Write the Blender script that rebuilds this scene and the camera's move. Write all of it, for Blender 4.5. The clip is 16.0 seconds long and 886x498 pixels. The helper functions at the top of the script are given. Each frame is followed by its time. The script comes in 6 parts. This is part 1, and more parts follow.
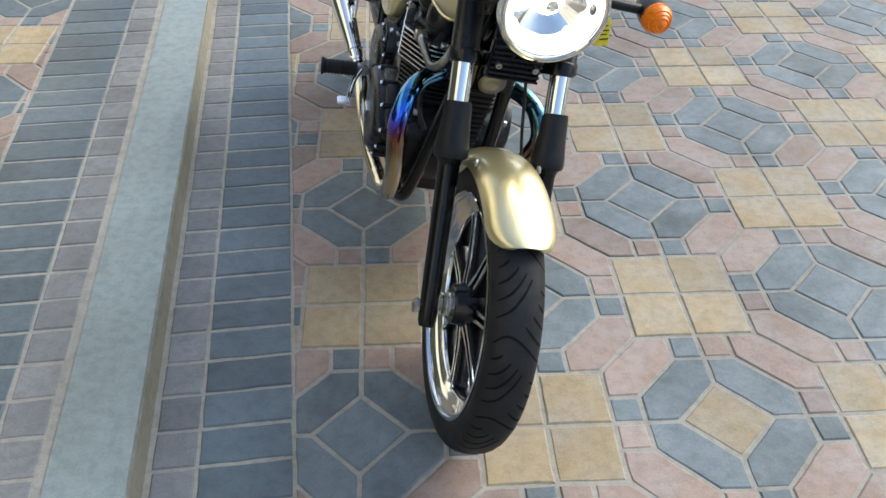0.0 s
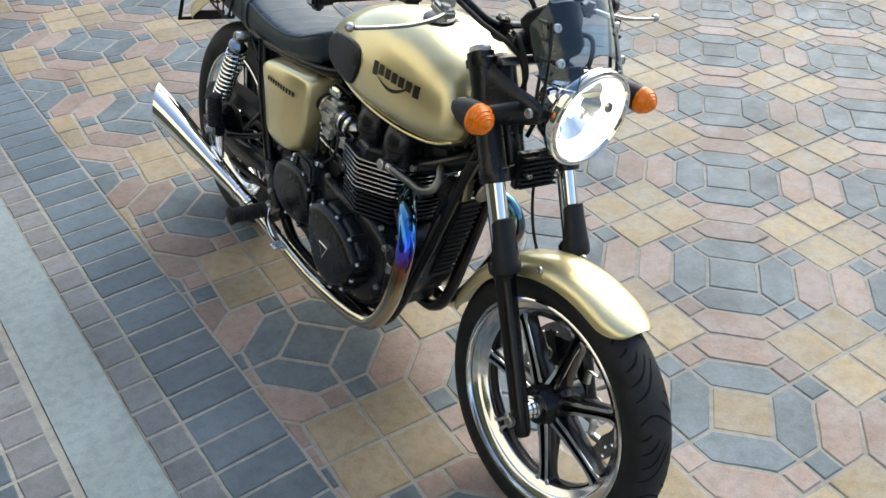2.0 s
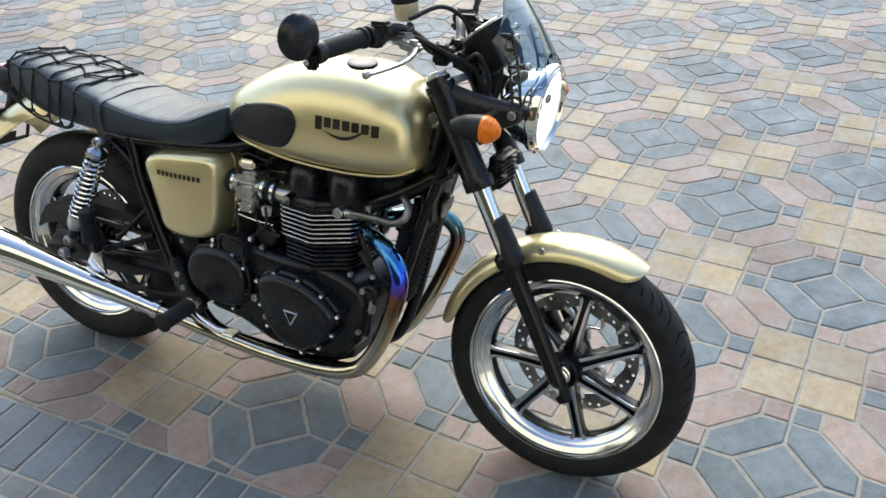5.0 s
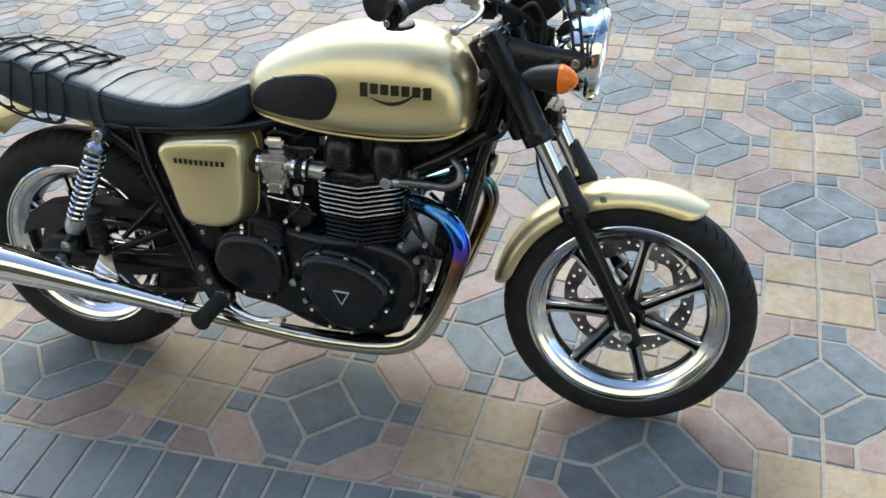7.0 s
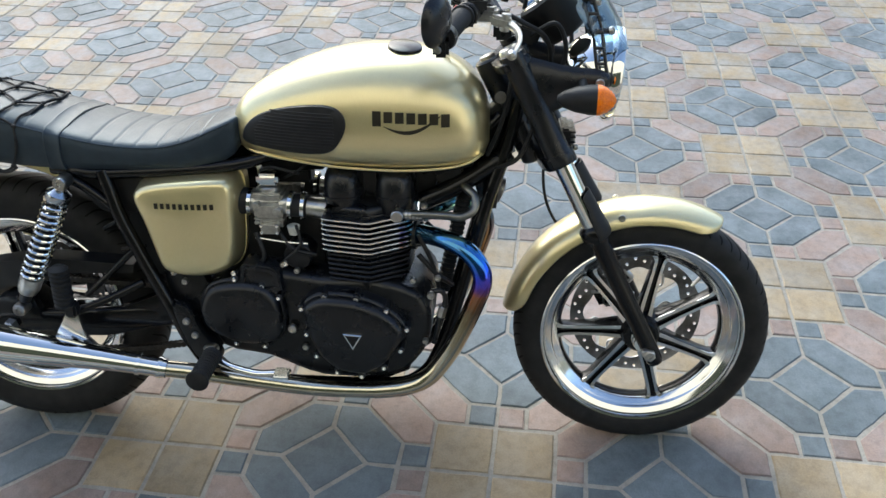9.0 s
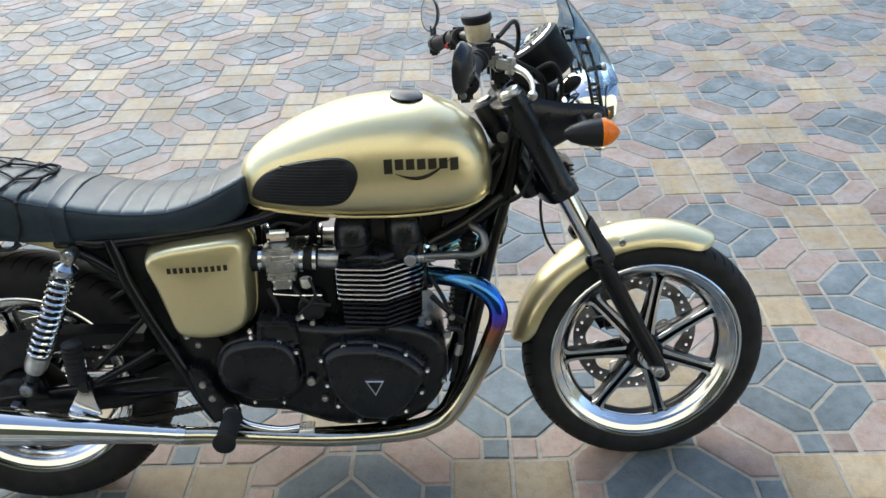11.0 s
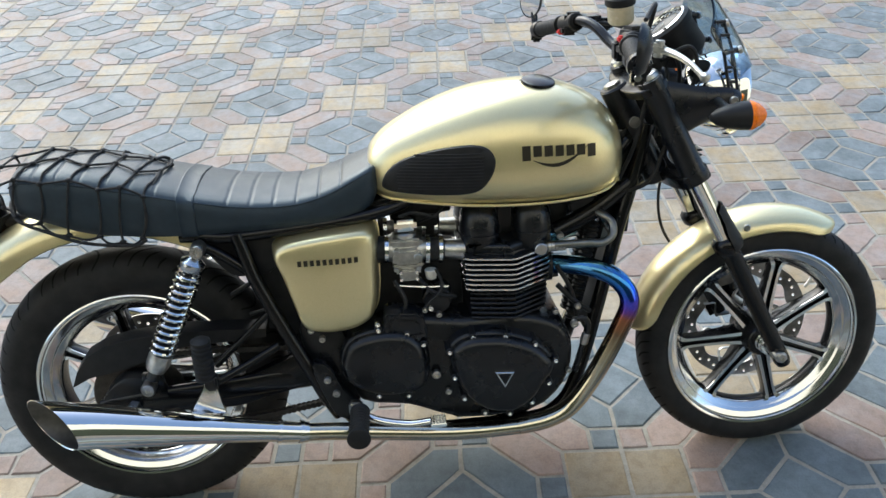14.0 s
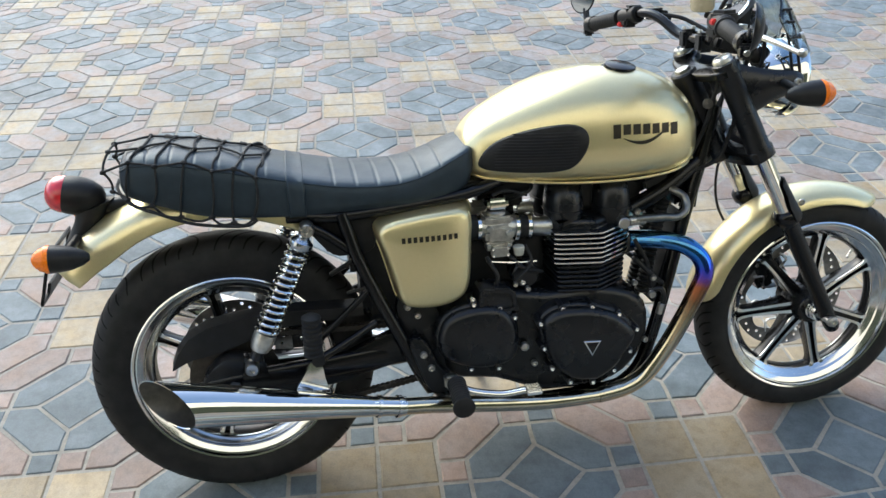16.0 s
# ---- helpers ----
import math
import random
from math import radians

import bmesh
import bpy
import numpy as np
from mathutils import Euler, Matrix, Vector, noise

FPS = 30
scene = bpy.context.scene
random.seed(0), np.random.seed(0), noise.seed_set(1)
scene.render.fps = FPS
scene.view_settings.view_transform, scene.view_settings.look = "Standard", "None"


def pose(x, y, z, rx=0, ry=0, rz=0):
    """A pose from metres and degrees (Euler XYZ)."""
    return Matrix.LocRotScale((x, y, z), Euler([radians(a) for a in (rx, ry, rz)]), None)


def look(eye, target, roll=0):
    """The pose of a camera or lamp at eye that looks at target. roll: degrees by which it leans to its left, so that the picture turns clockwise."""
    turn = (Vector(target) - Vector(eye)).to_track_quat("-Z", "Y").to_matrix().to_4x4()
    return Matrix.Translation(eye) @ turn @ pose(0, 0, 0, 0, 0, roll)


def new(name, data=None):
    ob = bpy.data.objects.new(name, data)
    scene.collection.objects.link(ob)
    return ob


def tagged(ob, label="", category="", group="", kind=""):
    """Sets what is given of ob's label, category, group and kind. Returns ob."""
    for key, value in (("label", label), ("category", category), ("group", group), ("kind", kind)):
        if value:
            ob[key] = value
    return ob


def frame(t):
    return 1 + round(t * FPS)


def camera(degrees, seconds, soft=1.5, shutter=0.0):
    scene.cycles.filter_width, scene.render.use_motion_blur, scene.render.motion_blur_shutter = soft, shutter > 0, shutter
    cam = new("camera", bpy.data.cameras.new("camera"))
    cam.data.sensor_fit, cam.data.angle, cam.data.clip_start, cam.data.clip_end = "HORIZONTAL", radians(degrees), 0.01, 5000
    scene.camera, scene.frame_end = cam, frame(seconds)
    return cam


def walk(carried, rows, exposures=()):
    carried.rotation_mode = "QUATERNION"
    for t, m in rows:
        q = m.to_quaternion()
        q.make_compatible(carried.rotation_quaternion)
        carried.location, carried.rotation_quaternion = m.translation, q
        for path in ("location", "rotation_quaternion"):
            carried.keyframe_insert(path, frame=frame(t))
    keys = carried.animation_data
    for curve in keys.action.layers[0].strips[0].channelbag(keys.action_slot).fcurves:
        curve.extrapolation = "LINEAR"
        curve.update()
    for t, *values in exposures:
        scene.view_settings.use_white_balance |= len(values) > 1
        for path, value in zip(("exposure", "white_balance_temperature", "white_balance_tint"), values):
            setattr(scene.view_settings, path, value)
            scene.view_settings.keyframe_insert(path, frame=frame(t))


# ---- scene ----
cam = camera(55.1, 16.0)
PATH = [
    (0, (0.089, -1.544, 1.465), (0.197, -0.014, 0.181), 1.0),
    (0.5, (-0.067, -1.444, 1.471), (0.205, 0.071, 0.194), -0.5),
    (1, (-0.207, -1.349, 1.475), (0.235, 0.14, 0.215), -0.8),
    (1.5, (-0.43, -1.277, 1.515), (0.261, 0.149, 0.294), -0.6),
    (2, (-0.597, -1.249, 1.596), (0.245, 0.116, 0.402), -0.3),
    (2.5, (-0.716, -1.192, 1.592), (0.209, 0.132, 0.412), -0.2),
    (3, (-0.844, -1.128, 1.596), (0.185, 0.093, 0.391), -1.5),
    (3.5, (-1.034, -1.081, 1.609), (0.144, 0.041, 0.445), -2.1),
    (4, (-1.137, -1.035, 1.619), (0.136, 0.015, 0.488), -2.3),
    (4.2, (-1.148, -1.006, 1.619), (0.164, 0.006, 0.498), -2.5),
    (6.3, (-1.266, -0.562, 1.62), (0.236, 0.085, 0.468), -4.8),
    (6.5, (-1.29, -0.533, 1.615), (0.214, 0.094, 0.456), -5.0),
    (7, (-1.311, -0.46, 1.603), (0.194, 0.113, 0.417), -4.1),
    (7.5, (-1.306, -0.343, 1.603), (0.209, 0.179, 0.406), -3.4),
    (8, (-1.297, -0.239, 1.601), (0.241, 0.203, 0.401), -3.1),
    (8.5, (-1.287, -0.175, 1.599), (0.276, 0.182, 0.403), -1.6),
    (9, (-1.29, -0.092, 1.599), (0.307, 0.148, 0.419), -1.1),
    (9.2, (-1.301, -0.049, 1.607), (0.306, 0.149, 0.434), -1.4),
    (11.3, (-1.349, 0.112, 1.622), (0.324, 0.164, 0.528), -2.5),
    (11.5, (-1.349, 0.121, 1.622), (0.324, 0.177, 0.528), -2.6),
    (12, (-1.348, 0.153, 1.618), (0.324, 0.231, 0.525), -2.9),
    (12.5, (-1.354, 0.182, 1.615), (0.31, 0.296, 0.511), -2.8),
    (13, (-1.347, 0.23, 1.605), (0.297, 0.394, 0.477), -2.5),
    (13.5, (-1.338, 0.332, 1.604), (0.311, 0.424, 0.477), -2.6),
    (14, (-1.327, 0.432, 1.606), (0.337, 0.424, 0.496), -2.3),
    (14.5, (-1.323, 0.521, 1.598), (0.339, 0.478, 0.486), -1.0),
    (15, (-1.362, 0.626, 1.602), (0.298, 0.522, 0.492), -0.7),
    (15.5, (-1.398, 0.722, 1.6), (0.252, 0.564, 0.481), -1.1),
    (16, (-1.43, 0.8, 1.577), (0.252, 0.615, 0.51), -0.5),
]
walk(cam, [(t, look(eye, target, roll)) for t, eye, target, roll in PATH],
     exposures=[(0.0, 1.09, 6400, 8), (3.5, 1.12, 6350, 8), (6.5, 1.17, 6130, 8), (13.0, 1.16, 6120, 7), (16.0, 1.27, 6140, 7)])

# ---- light ----
world = bpy.data.worlds.new("sky")
scene.world = world
world.use_nodes = True
wn = world.node_tree.nodes
sky = wn.new("ShaderNodeTexSky")
sky.sky_type = "NISHITA"
sky.sun_disc = False
sky.sun_elevation = radians(38)
sky.sun_rotation = radians(60)
sky.air_density, sky.dust_density, sky.ozone_density = 1.0, 3.0, 1.2
wn["Background"].inputs["Strength"].default_value = 0.15
world.node_tree.links.new(sky.outputs["Color"], wn["Background"].inputs["Color"])
sun = new("sun", bpy.data.lights.new("sun", "SUN"))
sun.data.energy = 0.6
sun.data.angle = radians(42)
sun.data.color = (0.70, 0.945, 1.0)
sun.matrix_world = look((5.0, 2.6, 6.2), (0, 0, 0))


# ---- materials ----
def nodes_of(name):
    m = bpy.data.materials.new(name)
    m.use_nodes = True
    return m, m.node_tree.nodes, m.node_tree.links, m.node_tree.nodes["Principled BSDF"]


def noise_node(n, l, scale, detail=4.0, rough=0.55, coord="Object"):
    tc = n.new("ShaderNodeTexCoord")
    t = n.new("ShaderNodeTexNoise")
    t.inputs["Scale"].default_value = scale
    t.inputs["Detail"].default_value = detail
    t.inputs["Roughness"].default_value = rough
    l.new(tc.outputs[coord], t.inputs["Vector"])
    return t


def ramp(n, l, source, stops):
    r = n.new("ShaderNodeValToRGB")
    e = r.color_ramp.elements
    while len(e) < len(stops):
        e.new(0.5)
    for k, (p, c) in enumerate(stops):
        e[k].position = p
        e[k].color = (*c, 1) if len(c) == 3 else c
    l.new(source, r.inputs["Fac"])
    return r


def mix(n, l, a, b, fac, mode="MIX"):
    m = n.new("ShaderNodeMix")
    m.data_type, m.blend_type = "RGBA", mode
    for key, v in (("Factor", fac), ("A", a), ("B", b)):
        sockets = [s for s in m.inputs if s.name == key and s.enabled]
        s = sockets[0] if key == "Factor" else [k for k in sockets if k.type == "RGBA"][0]
        if isinstance(v, (int, float)):
            s.default_value = v
        elif isinstance(v, tuple):
            s.default_value = (*v, 1)
        else:
            l.new(v, s)
    return [o for o in m.outputs if o.type == "RGBA"][0]


def bump(n, l, p, source, strength, distance):
    b = n.new("ShaderNodeBump")
    b.inputs["Strength"].default_value = strength
    b.inputs["Distance"].default_value = distance
    l.new(source, b.inputs["Height"])
    l.new(b.outputs["Normal"], p.inputs["Normal"])


def stone(name, colour, dusty, spread=0.35, island=False, rough=0.72):
    """Weathered concrete paver: colour varies from piece to piece, with cloudy stains, grit, fine relief and a sky tint
    painted in along X.
    """
    m, n, l, p = nodes_of(name)
    if island:
        rnd = n.new("ShaderNodeNewGeometry").outputs["Random Per Island"]
    else:
        rnd = n.new("ShaderNodeObjectInfo").outputs["Random"]
    geo = n.new("ShaderNodeNewGeometry")

    def world_noise(scale, detail):
        t = n.new("ShaderNodeTexNoise")
        t.inputs["Scale"].default_value = scale
        t.inputs["Detail"].default_value = detail
        t.inputs["Roughness"].default_value = 0.62
        l.new(geo.outputs["Position"], t.inputs["Vector"])
        return t.outputs["Fac"]
    lo = tuple(c * (1 - spread) for c in colour)
    hi = tuple(min(1, c * (1 + spread)) for c in colour)
    base = ramp(n, l, rnd, [(0.0, lo), (0.5, colour), (1.0, hi)]).outputs["Color"]
    cloud = ramp(n, l, world_noise(9, 5), [(0.35, (0, 0, 0)), (0.72, (1, 1, 1))]).outputs["Color"]
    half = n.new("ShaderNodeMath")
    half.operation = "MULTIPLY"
    # blue sky light on the far paving is painted in: paler, bluer dust with rising X
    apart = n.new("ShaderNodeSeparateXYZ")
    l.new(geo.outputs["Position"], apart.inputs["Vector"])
    sky_tint = n.new("ShaderNodeMapRange")
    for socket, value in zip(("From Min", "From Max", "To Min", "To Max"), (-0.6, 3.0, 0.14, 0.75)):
        sky_tint.inputs[socket].default_value = value
    l.new(apart.outputs["X"], sky_tint.inputs["Value"])
    l.new(sky_tint.outputs["Result"], half.inputs[1])
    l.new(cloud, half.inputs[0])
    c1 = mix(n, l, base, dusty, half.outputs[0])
    grit = ramp(n, l, world_noise(240, 3), [(0.3, (0.88, 0.88, 0.88)), (0.7, (1.09, 1.09, 1.09))]).outputs["Color"]
    c2 = mix(n, l, c1, grit, 1.0, "MULTIPLY")
    blot = ramp(n, l, world_noise(34, 4), [(0.36, (0.72, 0.72, 0.72)), (0.56, (1.05, 1.05, 1.05))]).outputs["Color"]
    c3 = mix(n, l, c2, blot, 0.55, "MULTIPLY")
    stain = ramp(n, l, world_noise(2.3, 4), [(0.34, (0.80, 0.79, 0.77)), (0.60, (1.06, 1.06, 1.06))]).outputs["Color"]
    c4 = mix(n, l, c3, stain, 1.0, "MULTIPLY")
    l.new(c4, p.inputs["Base Color"])
    p.inputs["Roughness"].default_value = rough
    p.inputs["Specular IOR Level"].default_value = 0.38
    bump(n, l, p, world_noise(90, 6), 0.28, 0.004)
    return m


def plain(name, colour, rough=0.5, metal=0.0, coat=0.0, coat_rough=0.05, var=0.12, scale=60.0, relief=0.0, relief_scale=300.0, spec=0.5):
    """Paint, plastic or metal with a little mottling in colour and gloss."""
    m, n, l, p = nodes_of(name)
    t = noise_node(n, l, scale)
    lo, hi = tuple(c * (1 - var) for c in colour), tuple(min(1, c * (1 + var)) for c in colour)
    l.new(ramp(n, l, t.outputs["Fac"], [(0.3, lo), (0.7, hi)]).outputs["Color"], p.inputs["Base Color"])
    r = ramp(n, l, noise_node(n, l, scale * 0.3).outputs["Fac"], [(0.3, (rough * 0.85,) * 3), (0.7, (min(1, rough * 1.2),) * 3)])
    l.new(r.outputs["Color"], p.inputs["Roughness"])
    p.inputs["Metallic"].default_value = metal
    p.inputs["Coat Weight"].default_value = coat
    p.inputs["Coat Roughness"].default_value = coat_rough
    p.inputs["Specular IOR Level"].default_value = spec
    if relief:
        bump(n, l, p, noise_node(n, l, relief_scale).outputs["Fac"], 0.5, relief)
    return m


BLUE, PINK, TAN = (0.120, 0.147, 0.158), (0.292, 0.206, 0.162), (0.348, 0.262, 0.150)
# dust colour, blued to carry the sky's light on the far paving
DUST_SKY = (0.30, 0.33, 0.345)
M = {}
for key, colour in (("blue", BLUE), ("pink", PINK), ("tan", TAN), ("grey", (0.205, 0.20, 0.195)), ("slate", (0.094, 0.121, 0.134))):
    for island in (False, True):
        M[key + ("_far" if island else "")] = stone("paver_" + key + ("_joined" if island else ""), colour, DUST_SKY if key != "slate" else (0.2, 0.21, 0.23), 0.22, island, 0.36 if key == "slate" else 0.64)
M["mortar"] = stone("mortar", (0.36, 0.335, 0.285), (0.22, 0.205, 0.175), 0.1, True, 0.9)
M["concrete"] = stone("channel_concrete", (0.275, 0.315, 0.305), (0.15, 0.18, 0.175), 0.1, True, 0.48)
M["groove"] = stone("groove_concrete", (0.24, 0.22, 0.17), (0.34, 0.31, 0.25), 0.1, True, 0.85)
# warm cream for the unseen wall added as a fill reflector
M["bounce"] = stone("bounce_wall_cream", (0.80, 0.745, 0.60), (0.72, 0.665, 0.53), 0.05, True, 0.85)
# very dark green for the unseen wall that puts a band into the chrome
M["dark_band"] = stone("dark_band_wall", (0.026, 0.032, 0.017), (0.020, 0.024, 0.014), 0.05, True, 0.85)
M["plaster"] = stone("wall_plaster", (0.26, 0.27, 0.22), (0.22, 0.22, 0.18), 0.05, True, 0.85)


# ---- mesh helpers ----
def part(name, bm, material, parent=None, label="", smooth=40.0):
    """Links a bmesh as one mesh object under a thing or a part."""
    me = bpy.data.meshes.new(name)
    bm.to_mesh(me)
    bm.free()
    if smooth:
        me.shade_smooth()
        me.set_sharp_from_angle(angle=radians(smooth))
    me.materials.append(material)
    ob = new(name, me)
    if parent is not None:
        ob.parent = parent
    if label:
        ob["label"] = label
    return ob


def structure(name, bm, material, label, category):
    return tagged(part(name, bm, material), label, category, "", "structure")


def ngon_piece(bm, poly, top=0.0, depth=0.012, edge=0.0035, jitter=None):
    """A paver: a polygon (counter-clockwise) with upright sides and a worn, chamfered rim."""
    k = len(poly)
    cx, cy = sum(p[0] for p in poly) / k, sum(p[1] for p in poly) / k
    inner = shrink(poly, edge)
    dz = jitter or (0, 0, 0)

    def at(p, z):
        return bm.verts.new((p[0], p[1], z + dz[0] + dz[1] * (p[0] - cx) + dz[2] * (p[1] - cy)))
    low = [at(p, top - depth) for p in poly]
    mid = [at(p, top - edge * 0.8) for p in poly]
    up = [at(p, top) for p in inner]
    for a in range(k):
        b = (a + 1) % k
        bm.faces.new((low[a], low[b], mid[b], mid[a]))
        bm.faces.new((mid[a], mid[b], up[b], up[a]))
    bm.faces.new(up)


def inset(poly, d):
    """The same for an outline drawn in either sense."""
    k = len(poly)
    turn = sum(poly[i - 1][0] * poly[i][1] - poly[i][0] * poly[i - 1][1] for i in range(k))
    return shrink(poly if turn > 0 else poly[::-1], d)


def shrink(poly, d):
    """A convex polygon drawn in by d on every side."""
    out, k = [], len(poly)
    for i in range(k):
        a, b, c = Vector(poly[i - 1]), Vector(poly[i]), Vector(poly[(i + 1) % k])
        u, v = (b - a).normalized(), (c - b).normalized()
        nu, nv = Vector((-u.y, u.x)), Vector((-v.y, v.x))
        s = nu + nv
        out.append(tuple(b + s * (d / max(0.3, 1 + nu.dot(nv)))))
    return out

# ---- ground: mortar bed, pavers, border bricks and drain channel ----
CELL, SMALL, HALF = 0.40, 0.072, 0.148          # spacing of medallions, small square, half a block of four
OCT = CELL - HALF - SMALL                       # medallion centre to its flat side
CORE = OCT + SMALL - HALF                       # centre to corner of the medallion's middle stone
JOINT = 0.0090
STEP = 0.087                                    # height of the terrace over the yard
EDGE = Vector((-0.163, -0.15))                  # a point on the border's inner edge
ALONG = Vector((-0.0838, 1.0)).normalized()
ACROSS = Vector((-ALONG.y, ALONG.x))


def border_place(a, b):
    p = EDGE + ALONG * a + ACROSS * b
    return (p.x, p.y)


def cut_by_border(poly, side, limit):
    """Keeps what lies beyond limit across the border, on that side."""
    out, k = [], len(poly)
    f = [side * ((Vector(p) - EDGE).dot(ACROSS) - limit) for p in poly]
    for i in range(k):
        j = (i + 1) % k
        if f[i] >= 0:
            out.append(poly[i])
        if (f[i] >= 0) != (f[j] >= 0):
            s = f[i] / (f[i] - f[j])
            out.append(tuple(Vector(poly[i]) + s * (Vector(poly[j]) - Vector(poly[i]))))
    clean = []
    for p in out:
        if not clean or (Vector(p) - Vector(clean[-1])).length > 0.004:
            clean.append(p)
    if len(clean) > 2 and (Vector(clean[0]) - Vector(clean[-1])).length <= 0.004:
        clean.pop()
    return clean


def area(poly):
    return 0.5 * sum(poly[i - 1][0] * poly[i][1] - poly[i][0] * poly[i - 1][1] for i in range(len(poly)))


def pattern_cell(i, j):
    """The stones that belong to one lattice place: a medallion where i + j is odd, else a block of four."""
    cx, cy = i * CELL, j * CELL
    u, a, q, h = SMALL, OCT, CORE, HALF
    made = []
    if (i + j) % 2:
        tan_core = (i, j) in ((2, -1), (-4, 3))
        made.append(("tan" if tan_core else "blue", "core_paver", [(q, 0), (0, q), (-q, 0), (0, -q)]))
        hexa = [(a, 0), (a, u), (u, a), (0, a), (0, q), (q, 0)]
        rose = [(a, u), (a + u, u), (a + u, h), (h, a + u), (u, a + u), (u, a)]
        for k in range(4):
            c, s = ((1, 0), (0, 1), (-1, 0), (0, -1))[k]
            turn = lambda pts: [(c * x - s * y, s * x + c * y) for x, y in pts]
            made.append(("blue", "hexagonal_paver", turn(hexa)))
            made.append(("pink", "rose_paver", turn(rose)))
            first = k % 2
            made.append(("blue" if first else "pink", "small_paver", turn([(a, 0), (a + u, 0), (a + u, u), (a, u)])))
            made.append(("pink" if first else "blue", "small_paver", turn([(a, -u), (a + u, -u), (a + u, 0), (a, 0)])))
    else:
        for sx in (-1, 0):
            for sy in (-1, 0):
                made.append(("tan", "square_paver", [(sx * h, sy * h), (sx * h + h, sy * h), (sx * h + h, sy * h + h), (sx * h, sy * h + h)]))
    return [(m, nm, [(x + cx, y + cy) for x, y in pts]) for m, nm, pts in made]


def worn(poly, step, rough=0.0013):
    """The outline with its edges broken up, as chipped by wear."""
    out, k = [], len(poly)
    for i in range(k):
        a, b = Vector(poly[i]), Vector(poly[(i + 1) % k])
        n = max(1, int((b - a).length / step))
        for j in range(n):
            p = a.lerp(b, j / n)
            out.append((p.x + random.uniform(-rough, rough), p.y + random.uniform(-rough, rough)))
    return out


bm = bmesh.new()
bmesh.ops.create_grid(bm, x_segments=8, y_segments=8, size=150.0)
for v in bm.verts:
    v.co.z = -0.07
structure("ground", bm, M["mortar"], "dusty grey mortar bed under the paving", "ground")

# one slab of mortar on each side of the drain, cut along the border
def slab(name, b0, b1, z, material, label, category, a0=-9.0, a1=14.0, depth=0.06):
    b = bmesh.new()
    low = [b.verts.new((*border_place(a, c), z - depth)) for a, c in ((a0, b0), (a0, b1), (a1, b1), (a1, b0))]
    up = [b.verts.new((v.co.x, v.co.y, z)) for v in low]
    for k in range(4):
        b.faces.new((low[k - 1], low[k], up[k], up[k - 1]))
    b.faces.new(up)
    bmesh.ops.recalc_face_normals(b, faces=b.faces)
    return structure(name, b, material, label, category)


pavement = slab("pavement", -13.0, 0.299, -0.0028, M["mortar"], "patterned paving of blue-grey, rose and tan concrete pavers", "pavement")
pavement_2 = slab("pavement_2", 0.461, 7.0, STEP - 0.0028, M["mortar"], "raised terrace paving one low step up, rose, tan and slate pavers", "pavement", depth=0.15)
slab("kerb_riser", 0.299, 0.304, STEP - 0.006, M["groove"], "stained brown mortar riser of the low step", "kerb", depth=0.09)
kerb = slab("kerb", 0.304, 0.459, STEP + 0.001, M["concrete"], "pale blue-grey concrete kerb along the edge of the raised terrace", "kerb", depth=0.15)

TERRACE = (-0.062, 0.078)                             # the terrace's pattern is laid apart from the yard's
pieces = []
for i in range(-13, 27):
    for j in range(-20, 27):
        for key, nm, poly in pattern_cell(i, j):
            c = sum((Vector(p) for p in poly), Vector((0, 0))) / len(poly)
            over = (c - EDGE).dot(ACROSS)
            if over < 0.2:
                cut = cut_by_border(poly, -1, -0.001)
                if len(cut) > 2 and abs(area(cut)) > 0.0005:
                    pieces.append((key, nm, cut, c, 0))
            if over > 0.5:
                cut = cut_by_border([(x + TERRACE[0], y + TERRACE[1]) for x, y in poly], 1, 0.807)
                if len(cut) > 2 and abs(area(cut)) > 0.0005:
                    pieces.append((key, nm, cut, c, 1))
far = {}
near_made = []
for key, nm, poly, c, side in pieces:
    poly = shrink(poly, JOINT / 2)
    if area(poly) <= 0.0001:
        continue
    tilt = (random.uniform(-0.0012, 0.0012), random.uniform(-0.007, 0.007), random.uniform(-0.007, 0.007))
    poly = worn(poly, 0.034 if -0.7 < c.x < 2.4 and -1.4 < c.y < 2.6 else 0.12)
    if side == 0 and -0.6 < c.x < 1.75 and -1.3 < c.y < 1.95:
        near_made.append((key, nm, poly, tilt))
    else:
        b = far.setdefault((key, side), bmesh.new())
        ngon_piece(b, poly, STEP * side, jitter=tilt)
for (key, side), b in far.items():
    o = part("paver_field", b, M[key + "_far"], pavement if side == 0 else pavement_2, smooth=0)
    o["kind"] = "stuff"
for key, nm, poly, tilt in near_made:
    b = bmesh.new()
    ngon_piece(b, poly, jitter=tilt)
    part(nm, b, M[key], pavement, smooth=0)


